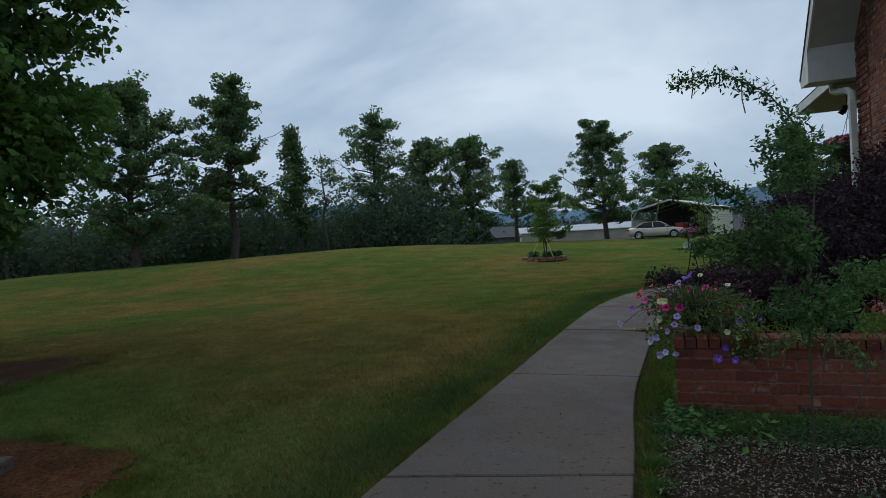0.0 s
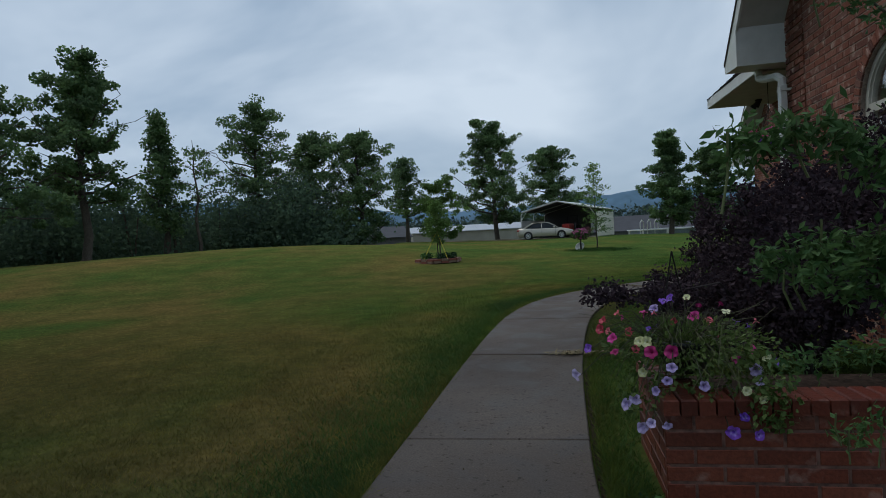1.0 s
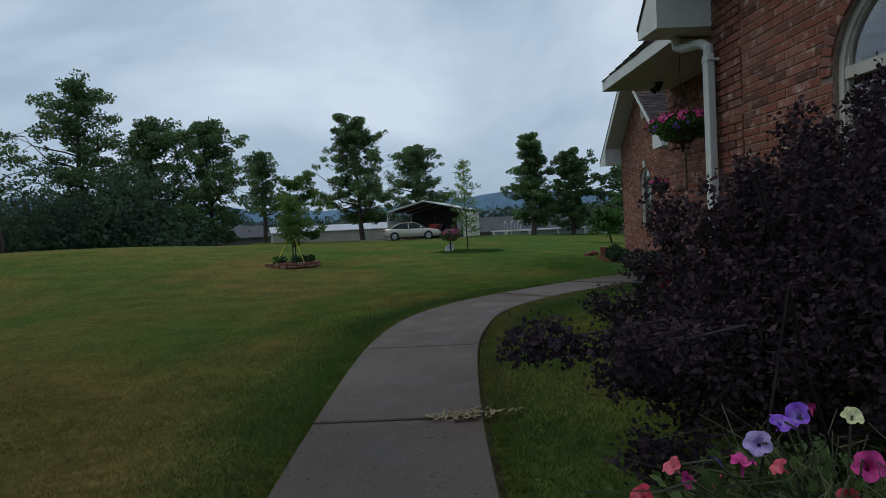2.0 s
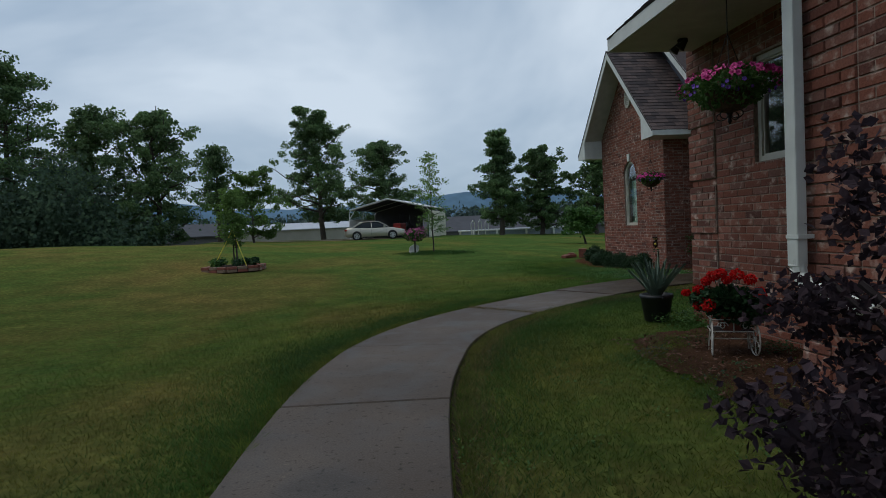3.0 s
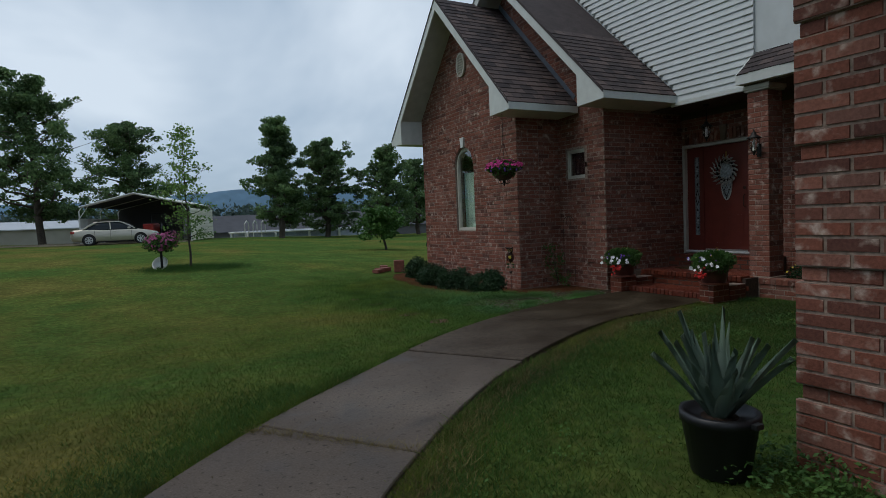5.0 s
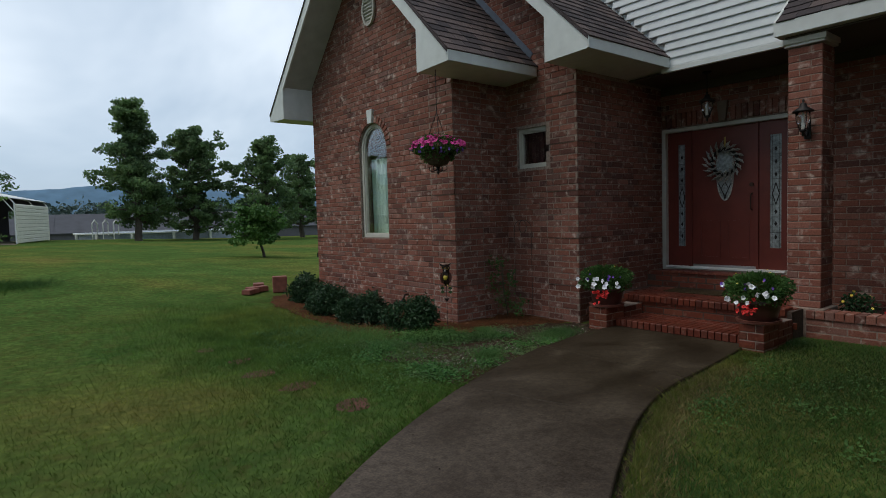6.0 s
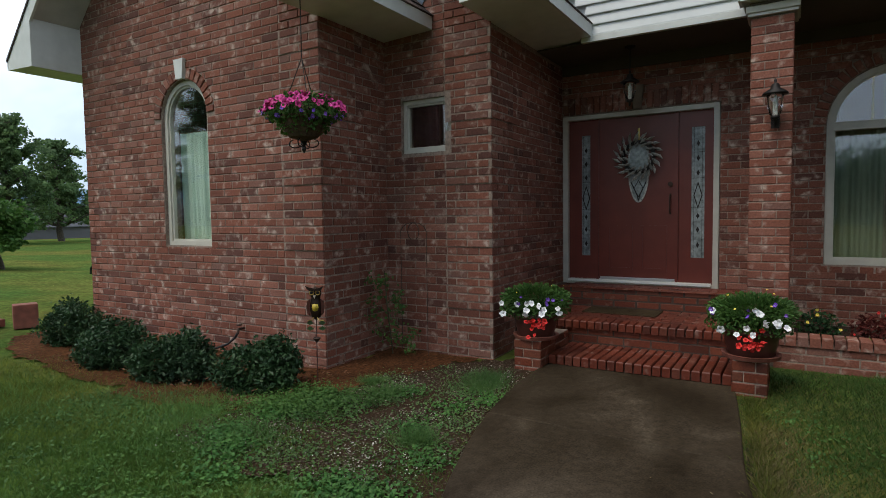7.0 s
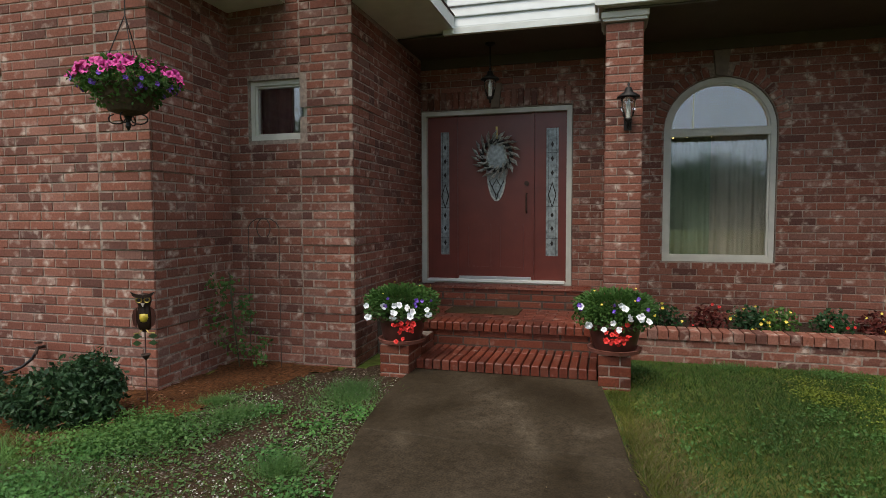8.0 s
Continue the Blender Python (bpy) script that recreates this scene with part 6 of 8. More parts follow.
for nm, mat, spots in (
        ("lilac_bloom", LILAC, [(-0.15, -0.5, 0.13), (-0.17, -0.5, 0.07), (-0.02, -0.52, 0.05), (-0.22, -0.48, 0.02), (-0.3, -0.4, -0.04), (-0.34, -0.38, -0.07), (-0.24, -0.44, -0.14), (-0.17, -0.45, -0.15), (-0.28, -0.44, -0.16), (-0.56, -0.25, 0.04), (0.28, -0.28, 0.01), (0.27, -0.28, 0.06), (-0.12, 0.07, 0.32)]),
        ("pink_bloom", PINK, [(-0.22, -0.4, 0.18), (-0.13, -0.4, 0.18), (-0.37, -0.18, 0.21), (-0.36, -0.18, 0.14), (0.2, -0.23, 0.1), (0.3, -0.13, 0.13), (0.07, 0.02, 0.28), (-0.18, 0.02, 0.31)]),
        ("rose_bloom", ROSE, [(-0.28, -0.13, 0.23), (-0.42, -0.08, 0.24), (-0.4, -0.03, 0.28), (-0.32, 0.02, 0.31), (-0.27, -0.28, 0.17), (-0.38, -0.08, 0.23), (0.13, -0.03, 0.26), (-0.05, -0.08, 0.27)]),
        ("cream_bloom", CREAM, [(-0.26, -0.33, 0.22), (-0.23, -0.35, 0.22), (-0.27, -0.46, 0.1), (0.04, 0.02, 0.38), (0.23, 0.02, 0.3), (0.17, -0.46, 0.01), (0.38, -0.1, 0.08), (0.24, -0.46, -0.03)]),
        ("violet_bloom", VIOLET, [(-0.07, 0.07, 0.36), (-0.04, 0.07, 0.37), (0.43, -0.08, 0.05), (0.15, -0.48, -0.1), (0.1, -0.48, -0.17), (0.21, -0.48, -0.18), (-0.48, 0.02, 0.12)])):
    cs = np.array(spots)
    d = (cs - np.array((0.0, -0.05, 0.08))) + np.array((-0.10, -0.28, 0.08)) + r.normal(0, 0.14, cs.shape)
    flowers_part(nm, cs, d, 0.026 if nm in ("cream_bloom", "rose_bloom") else 0.031, mat, pet, 60 + len(spots))
    for p in spots:
        part("stem", tube_bm([(p[0] * 0.3, p[1] * 0.3, 0.17), (p[0] * 0.75, p[1] * 0.72, p[2] * 0.7 + 0.10), (p[0] * 0.95, p[1] * 0.94, p[2])], 0.0025, 4), STEM, pet)
for nm, mat, num in (("pink_bloom", PINK, 3), ("violet_bloom", VIOLET, 4), ("rose_bloom", ROSE, 4)):
    cs = blob_points(r, num, (0.03, 0.12, 0.24), (0.40, 0.32, 0.10), 0.7)
    flowers_part(nm, cs, (cs - np.array((0.03, 0.05, 0.0))) + r.normal(0, 0.12, (num, 3)), 0.024, mat, pet, 160 + num)


def shrub(name, m, label, blobs, leaf, material, n, seed, stems=(), category="shrub", group="", length=1.5, flat=0.0, shell=0.25, stem_mat=None):
    s = thing(name, label, category, m, group)
    rg = np.random.default_rng(seed)
    vol = np.array([b[1][0] * b[1][1] * b[1][2] for b in blobs]) ** 0.67
    cs = []
    for (c_, rad), w in zip(blobs, vol / vol.sum()):
        num = max(20, int(n * w))
        knots = blob_points(rg, max(6, num // 14), c_, rad, shell)
        cs.append(knots[rg.integers(0, len(knots), num)] + rg.normal(0, leaf * 1.3, (num, 3)))
    leaf_part("foliage", np.concatenate(cs), leaf, material, s, seed, length=length, flat=flat)
    for st in stems:
        part("stem", tube_bm(st[0], st[1], 6, taper=0.35), stem_mat or BARK, s)
    return s


# the dark purple shrub
pb = [((0.78, 1.5, 1.12), (0.62, 0.60, 0.52)), ((0.55, 2.15, 1.0), (0.72, 0.66, 0.58)), ((0.95, 2.6, 1.0), (0.62, 0.50, 0.68)), ((0.30, 1.6, 0.70), (0.62, 0.55, 0.48)), ((1.2, 2.0, 1.48), (0.48, 0.72, 0.36)),
      ((0.45, 1.05, 0.9), (0.48, 0.35, 0.48)), ((-0.02, 2.0, 0.55), (0.36, 0.45, 0.38)), ((0.45, 2.7, 0.55), (0.50, 0.42, 0.45)), ((1.3, 3.0, 0.8), (0.42, 0.42, 0.6)), ((1.25, 1.2, 1.25), (0.45, 0.5, 0.75))]
pst = []
rg = random.Random(8)
for i in range(9):
    tx, ty, tz = rg.uniform(-0.1, 1.4), rg.uniform(1.1, 2.9), rg.uniform(1.0, 1.5)
    pst.append(([(0.7, 2.0, 0.0), (0.7 + (tx - 0.7) * 0.35, 2.0 + (ty - 2.0) * 0.3, tz * 0.45), (tx, ty, tz)], 0.035))
sprays = []
for i in range(18):
    bx, by = rg.uniform(0.1, 1.5), rg.uniform(1.1, 2.9)
    bz = 0.98 + 0.42 * bx + rg.uniform(-0.1, 0.12)
    sprays.append(((bx - 0.1, by + rg.uniform(-0.2, 0.2), bz + 0.28), (0.06, 0.06, 0.26)))
for (tx, ty, tz) in ((-0.50, 1.3, 0.78), (-0.40, 1.9, 0.50), (-0.45, 1.4, 0.32), (-0.25, 2.4, 0.80), (0.15, 2.9, 1.0), (-0.50, 1.6, 0.74), (-0.88, 1.64, 0.76)):
    sprays.append(((tx, ty, tz), (0.22, 0.16, 0.10)))
    pst.append(([(0.4, 1.9, 0.3), (tx * 0.5 + 0.1, ty, tz + 0.08), (tx - 0.12, ty, tz)], 0.012))
shrub("purple_shrub", None, "large dark purple-leaved loropetalum shrub against the house", pb + sprays, 0.026, PURPLE_LEAF, 88000, 81, pst, length=1.35, stem_mat=simple("dark_twigs", (0.030, 0.021, 0.022), 0.9))

# arching trumpet vine with hanging pods
vine = thing("trumpet_vine", "arching green trumpet vine with long hanging seed pods", "vine")
rg = random.Random(17)
rn = np.random.default_rng(17)
ROOT = (-0.25, -1.55, -0.03)
arches = [[ROOT, (-0.22, -1.45, 0.9), (-0.12, -1.2, 1.65), (-0.27, -0.95, 2.04), (-0.5, -0.95, 2.19), (-0.76, -0.92, 2.20)],
          [ROOT, (-0.28, -1.52, 0.8), (-0.46, -1.5, 1.38), (-0.66, -1.55, 1.53), (-0.89, -1.58, 1.50)],
          [ROOT, (-0.15, -1.4, 0.9), (-0.30, -1.36, 1.20), (-0.50, -1.32, 1.24), (-0.72, -1.28, 1.18)],
          [ROOT, (-0.15, -1.4, 0.6), (0.0, -1.2, 0.92), (0.12, -1.1, 0.97), (0.28, -1.0, 0.86)],
          [ROOT, (0.15, -1.25, 0.55), (0.10, -0.85, 0.74), (-0.15, -0.66, 0.78), (-0.42, -0.58, 0.72)],
          [ROOT, (0.05, -1.3, 0.5), (-0.08, -1.0, 0.66), (-0.34, -0.88, 0.54)]]
leafc, podv = [], bmesh.new()
for ai, pts in enumerate(arches):
    sm = [along([(p[0], p[1]) for p in pts], s) + Vector((0, 0, 0)) for s in np.linspace(0, len(pts) - 1.001, 24)]
    zs = np.interp(np.linspace(0, len(pts) - 1, 24), range(len(pts)), [p[2] for p in pts])
    line = [(p.x, p.y, float(z)) for p, z in zip(sm, zs)]
    part("vine_stem", tube_bm(line if ai == 0 else line[5:], 0.004 if ai else 0.007, 6, taper=0.3), STEM, vine)
    for k in range(9, 24):
        p = np.array(line[k])
        for _ in range((52, 70, 60, 45, 38, 26)[ai]):
            leafc.append(p + rn.normal(0, 0.030, 3) + np.array([0, 0, -0.02]))
        if k > 13 and rg.random() < 0.5:
            q = p + rn.normal(0, 0.03, 3)
            ln = rg.uniform(0.08, 0.20)
            tube_bm([tuple(q), (q[0], q[1] + 0.01, q[2] - ln * 0.5), (q[0] + rg.uniform(-0.03, 0.03), q[1], q[2] - ln)], 0.0035, 4, podv)
leaf_part("leaves", np.array(leafc), 0.015, VINE_LEAF, vine, 18, length=2.4, droop=0.5, flat=0.25)
tagged(part("pod_tangle", podv, POD, vine), kind="stuff")
shrub("climbing_foliage", None, "tangled green foliage climbing above the brick planter", [((-0.25, -1.48, 1.60), (0.20, 0.18, 0.20)), ((-0.30, -1.45, 1.20), (0.16, 0.2, 0.18)), ((-0.20, -1.46, 0.86), (0.20, 0.2, 0.16)), ((-0.50, -1.35, 1.13), (0.22, 0.14, 0.09)), ((0.12, -1.36, 1.0), (0.2, 0.2, 0.08))],
      0.0155, VINE_LEAF, 5200, 19, length=2.2, flat=0.2)

# ---- shrubs along the far gable, stake, hose, stones ----
for i, (x, y, rx, ry, h) in enumerate(((5.48, 18.78, 0.36, 0.40, 0.38), (5.24, 17.55, 0.37, 0.42, 0.36), (5.26, 16.62, 0.38, 0.41, 0.34), (5.42, 15.68, 0.37, 0.37, 0.36))):
    shrub("holly_shrub", pose(x, y, float(ground_z(x, y)) + 0.02), "low rounded dark green holly shrub in red mulch", [((0, 0, h * 0.42), (rx, ry, h * 0.62)), ((0.1, 0.12 - 0.08 * i, h * 0.78), (rx * 0.5, ry * 0.45, h * 0.42)), ((-0.16, -0.14 + 0.06 * i, h * 0.5), (rx * 0.6, ry * 0.55, h * 0.55)), ((0.02, 0.22 - 0.14 * i, h * 0.62), (rx * 0.4, ry * 0.4, h * 0.62)), ((-0.05, -0.25, h * 0.35), (rx * 0.6, ry * 0.5, h * 0.4))],
          0.024, SHRUB_LEAF, 6000, 90 + i, [([(0.02 * k, 0, -0.03), (0.1 * k, 0.05, 0.2)], 0.012) for k in (-2, 0, 2)], group="shrubs along the wall", shell=0.55, length=2.1)
shrub("rose_bush", pose(6.85, 15.28, 0), "thin straggly bush in the brick corner", [((0, 0, 0.35), (0.22, 0.3, 0.35)), ((-0.1, 0.05, 0.65), (0.2, 0.22, 0.2)), ((0.05, -0.2, 0.2), (0.2, 0.2, 0.2))], 0.028, GREEN_LEAF, 420, 95,
      [([(0, 0, -0.02), (-0.08 + 0.06 * k, 0.05 * k, 0.45), (-0.12 + 0.1 * k, 0.08 * k, 0.85)], 0.006) for k in (-1, 0, 1)], stem_mat=STEM)
trel = thing("iron_trellis", "thin dark scrolled iron trellis against the brick", "trellis", pose(7.0, 15.1, 0))
for k in (-0.16, 0.16):
    part("upright", tube_bm([(0, k, -0.05), (0, k, 1.25)], 0.0035, 5), RUST, trel)
for k in (-1, 1):
    part("scroll", tube_bm([(0, k * (0.16 - 0.012 * s) * math.cos(s * 0.5) * (1 if s < 4 else 0.8), 1.25 + 0.09 * math.sin(s * 0.55)) for s in range(9)], 0.005, 5), RUST, trel)

OWL_RED = simple("dark_red_iron", (0.06, 0.018, 0.014), 0.6, vary=0.3)
owl = thing("owl_stake", "painted metal owl on a thin rusty garden stake", "garden stake", pose(5.74, 15.29, -0.09, 0, 0, 30))
part("stake", tube_bm([(0, 0, 0), (0, 0, 0.62)], 0.0045, 6), OWL_RED, owl)
part("cup", lathe_bm([(0.006, 0.40), (0.035, 0.44), (0.03, 0.445), (0.006, 0.425)], 12), RUST, owl)
OWL_DARK = simple("owl_bronze", (0.035, 0.016, 0.010), 0.45, 0.5, vary=0.4)
body = lathe_bm([(0.012, 0.605), (0.040, 0.63), (0.052, 0.68), (0.054, 0.73), (0.044, 0.775), (0.040, 0.80), (0.052, 0.83), (0.050, 0.865), (0.03, 0.885), (0.004, 0.89)], 18)
for v in body.verts:
    v.co.x *= 0.62
part("body", body, OWL_DARK, owl, smooth=True)
belly = lathe_bm([(0.004, -0.042), (0.026, -0.028), (0.034, 0.0), (0.030, 0.026), (0.004, 0.034)], 14)
part("belly", belly, simple("owl_yellow", (0.55, 0.40, 0.04), 0.45, vary=0.2), owl, "yellow painted belly", True).matrix_basis = pose(-0.014, 0, 0.715)
part("beak", prism_bm([(0.0, 0.795), (0.011, 0.822), (-0.011, 0.822)], "x", -0.05, -0.03), simple("owl_beak", (0.50, 0.42, 0.36), 0.5), owl, "pale beak")
for k in (-1, 1):
    part("eye", lathe_bm([(0.022, -0.005), (0.023, 0.002), (0.018, 0.006), (0.013, 0.002)], 16), BRASS, owl, "brass ring eye").matrix_basis = pose(-0.034, 0.027 * k, 0.845, 0, -90, 0)
    part("pupil", lathe_bm([(0.0125, 0.0), (0.0125, 0.005), (0.002, 0.007)], 12), IRON, owl).matrix_basis = pose(-0.035, 0.027 * k, 0.845, 0, -90, 0)
    part("ear", prism_bm([(0.0, 0.862), (0.0, 0.880), (0.05 * k, 0.892), (0.080 * k, 0.906), (0.066 * k, 0.878), (0.045 * k, 0.862)], "x", -0.044, -0.030), OWL_DARK, owl)
    part("wing", prism_bm([(0.045 * k, 0.79), (0.070 * k, 0.77), (0.080 * k, 0.72), (0.070 * k, 0.66), (0.048 * k, 0.64), (0.050 * k, 0.72)], "x", -0.022, -0.008), simple("owl_wing", (0.075, 0.020, 0.012), 0.5, 0.4), owl)
    part("foot", tube_bm([(-0.02, 0.015 * k, 0.625), (-0.03, 0.03 * k, 0.605), (-0.02, 0.07 * k, 0.60)], 0.005, 5), BRASS, owl)
    for q in (0, 1):
        part("leaf_tab", prism_bm([(0.02 * k, 0.575 - 0.05 * q), (0.055 * k, 0.60 - 0.05 * q), (0.085 * k, 0.575 - 0.05 * q), (0.055 * k, 0.555 - 0.05 * q)], "x", -0.008, -0.002), simple("green_enamel", (0.03, 0.06, 0.02), 0.4), owl)
hose = thing("hose_bib", "tarnished hose tap with a dark hose on brick", "hose tap", pose(B1X - 0.02, 16.72, 0.24))
part("tap", tube_bm([(0, 0, 0), (-0.07, 0, 0.0), (-0.09, 0, -0.05)], 0.014, 8), RUST, hose)
part("tap_wheel", lathe_bm([(0.03, -0.006), (0.03, 0.006), (0.01, 0.01)], 10), RUST, hose).matrix_basis = pose(-0.06, 0, 0.045)
part("hose", tube_bm([(-0.09, 0, -0.04), (-0.10, 0.03, -0.09), (-0.12, 0.12, -0.16), (-0.15, 0.26, -0.21), (-0.2, 0.45, -0.23), (-0.3, 0.8, -0.235)], 0.013, 6), BLACK_POT, hose)
tap2 = thing("wall_tap", "dark garden tap on the brick corner", "tap", pose(B1X + 0.05, Y5 + 0.02, 0.75))
part("tap", tube_bm([(0, 0, 0.04), (0, 0.05, 0.05), (0, 0.10, 0.02), (0, 0.11, -0.06)], 0.013, 7), simple("green_brass", (0.03, 0.06, 0.04), 0.5, 0.5), tap2)

for x, y, s, lab in ((2.85, 15.97, 0.15, 0), (2.98, 15.27, 0.17, 0), (2.95, 14.72, 0.20, 0), (3.08, 14.12, 0.20, 0), (3.2, 13.42, 0.24, 0), (4.37, 15.6, 0.2, 1)):
    bm = lathe_bm([(s * 0.85, -0.05), (s * 0.85, 0.008), (s * 0.78, 0.017), (s * 0.3, 0.019)], 18, (0, 0, 0))
    for v in bm.verts:
        k = 1 + 0.55 * noise.noise((v.co.x * 6 + x * 3, v.co.y * 6 + y * 3, 0))
        v.co.x, v.co.y = v.co.x * k, v.co.y * k
    st = part("stepping_stone", bm, simple("green_slate", (0.10, 0.15, 0.12), 0.8) if lab else simple("red_paver", (0.105, 0.036, 0.023), 0.9, vary=0.35), None)
    st.matrix_basis = pose(x, y, float(ground_z(x, y)) - 0.017)
    tagged(st, "grey-green flat stone in grass" if lab else "worn red-brown round stepping stone sunk in grass", "stepping stone", "stepping stones")
for x, y, rz, s in ((5.15, 20.25, 12, (0.38, 0.2, 0.10)), (5.5, 20.0, -20, (0.26, 0.2, 0.3)), (4.95, 20.05, 40, (0.34, 0.18, 0.09)), (5.3, 20.55, 70, (0.3, 0.2, 0.12))):
    bm = box_bm((-s[0] / 2, -s[1] / 2, 0), (s[0] / 2, s[1] / 2, s[2]), 0.012)
    bl = part("terracotta_block", bm, TERRA, None)
    bl.matrix_basis = pose(x, y, float(ground_z(x, y)) + 0.012, 0, 0, rz)
    tagged(bl, "stray red-brown terracotta edging block on the lawn", "edging block", "edging blocks")
cb = part("concrete_block", box_bm((-0.2, -0.22, -0.02), (0.2, 0.22, 0.10), 0.015), CONCRETE, None)
cb.matrix_basis = pose(-4.98, -2.62, float(ground_z(-4.98, -2.62)), 0, 0, 25)
tagged(cb, "pale concrete block on scuffed mulch", "concrete block")

RED_FOLIAGE = leaf_mat("red_foliage", (0.06, 0.012, 0.012), (0.14, 0.03, 0.025), 0.6)
# bedding plants in the planter wall under the window
rn = np.random.default_rng(33)
for i in range(10):
    y = 11.5 - i * 0.36 + rn.uniform(-0.06, 0.06)
    p = thing("bedding_plant", "small leafy bedding plant with yellow or red leaves", "bedding plant", pose(8.45 + rn.uniform(-0.08, 0.08), y, 0.19), "bedding plants")
    leaf_part("foliage", blob_points(rn, 380, (0, 0, 0.13), (0.18, 0.20, 0.16), 0.2), 0.030, (DARK_LEAF, RED_FOLIAGE, DARK_LEAF, GREEN_LEAF)[i % 4], p, 200 + i)
    num = 9
    cs = blob_points(rn, num, (-0.05, 0, 0.15), (0.17, 0.18, 0.15), 0.85)
    flowers_part("bloom", cs, dirs(rn, num), 0.016, (YELLOW_P, RED_P, YELLOW_P)[i % 3], p, 300 + i)
cs = np.stack([rn.uniform(8.24, 8.36, 500), rn.uniform(8.2, 11.6, 500), rn.uniform(0.2, 0.25, 500)], 1)
tagged(new("creeping_sedum", mesh_np("creeping_sedum", *leaves_np(cs, 0.03, rn), leaf_mat("sedum", (0.10, 0.14, 0.02), (0.22, 0.24, 0.04)))), "yellow-green creeping sedum along the planter edge", "ground cover", kind="stuff")


# ---- grass and weeds ----
def inside_walk(x, y):
    ly = np.array([along(WALK_L, s).to_2d() for s in np.linspace(0, 15.99, 160)])
    ry = np.array([along(WALK_R, s).to_2d() for s in np.linspace(0, 15.99, 160)])
    poly = np.concatenate([ly, ry[::-1]])
    res = np.zeros(len(x), bool)
    for (x1, y1), (x2, y2) in zip(poly, np.roll(poly, -1, 0)):
        cr = ((y1 > y) != (y2 > y)) & (x < (x2 - x1) * (y - y1) / (y2 - y1 + 1e-12) + x1)
        res ^= cr
    return res


def indoors(x, y):
    a = (x > A1X) & (y > Y0 - 0.05) & (y < Y1 + 0.02)
    b = (x > A2X - 0.02) & (y > Y1) & (y < Y2 + 0.02)
    c_ = (x > 8.0) & (y > Y2) & (y < 12)
    d = (x > 6.9) & (y > 11.85) & (y < 14.3)
    e_ = (x > B2X - 0.02) & (y > 14.2) & (y < 15.8)
    f = (x > B1X - 0.02) & (y > 15.55) & (y < Y5 + 0.03)
    g = (x > -0.88) & (y > -0.36) & (y < 0.55)
    beds = (x > 5.1) & (y > 15.1) & (y < 20.3) | (x > 1.45) & (x < 2.7) & (y > 4.6) & (y < 7.0)
    grav = (x > 5.0) & (x < 7.2) & (y > 13.8) & (y < 14.8) | (x > -1.0) & (x < 1.8) & (y < -0.75)
    return a | b | c_ | d | e_ | f | g | beds | grav


def grass(name, n, sample, height, width, material, seed, label, keep_out=True):
    rg_ = np.random.default_rng(seed)
    x, y = sample(rg_, n)
    ok = ~(inside_walk(x, y) | indoors(x, y)) if keep_out else np.ones(len(x), bool)
    x, y = x[ok], y[ok]
    z = ground_z(x, y)
    m = len(x)
    clump = np.array([noise.noise((a * 1.3, b * 1.3, 4.0)) for a, b in zip(x, y)])
    h = height * rg_.uniform(0.45, 1.25, m) * (1 + 0.5 * clump)
    a = rg_.uniform(0, 6.28, m)
    w = width * rg_.uniform(0.6, 1.3, m)
    lean = rg_.normal(0, 0.9, (m, 2)) * h[:, None]
    v = np.empty((m, 3, 3))
    v[:, 0] = np.stack([x + w * np.cos(a), y + w * np.sin(a), z - 0.005], 1)
    v[:, 1] = np.stack([x - w * np.cos(a), y - w * np.sin(a), z - 0.005], 1)
    v[:, 2] = np.stack([x + lean[:, 0], y + lean[:, 1], z + h], 1)
    ob = new(name, mesh_np(name, v.reshape(-1, 3), np.arange(m * 3).reshape(m, 3), material))
    return tagged(ob, label, "grass", kind="stuff")


def near_path(spread):
    def pick(rg_, n):
        s = rg_.uniform(0.8, 15.9, n)
        t = np.array([(along(WALK_L, q) + along(WALK_R, q)).to_2d() / 2 for q in np.linspace(0.8, 15.9, 300)])
        i = ((s - 0.8) / 15.1 * 299).astype(int)
        c_ = t[i]
        r_ = np.abs(rg_.normal(0, spread, n)) + 0.3
        a = rg_.uniform(0, 6.28, n)
        return c_[:, 0] + r_ * np.cos(a), c_[:, 1] + r_ * np.sin(a)
    return pick


grass("lawn_grass", 330000, near_path(3.2), 0.024, 0.0035, BLADE, 1, "short mown grass beside the walk")
grass("lawn_grass_far", 120000, near_path(6.5), 0.02, 0.006, BLADE, 2, "short mown lawn grass")


def edge_strip(rg_, n):
    s = rg_.uniform(1.0, 15.8, n)
    lr = rg_.integers(0, 2, n)
    tl = np.array([along(WALK_L, q).to_2d() for q in np.linspace(1.0, 15.8, 400)])
    tr_ = np.array([along(WALK_R, q).to_2d() for q in np.linspace(1.0, 15.8, 400)])
    i = ((s - 1.0) / 14.8 * 399).astype(int)
    p = np.where(lr[:, None] == 0, tl[i], tr_[i])
    o = np.where(lr[:, None] == 0, tl[i] - tr_[i], tr_[i] - tl[i])
    o /= np.linalg.norm(o, axis=1)[:, None]
    d = np.abs(rg_.normal(0, 0.07, n)) + np.where(lr == 1, 0.045, 0.005)
    d = np.where((lr == 0) & (p[:, 0] > 4.2), 60.0, d)
    return p[:, 0] + o[:, 0] * d, p[:, 1] + o[:, 1] * d


grass("edge_grass", 40000, edge_strip, 0.055, 0.004, BLADE, 3, "longer grass along the edges of the walk")
# weeds: broad leaves in the gravel and by the planter, clover in the lawn
rn = np.random.default_rng(44)


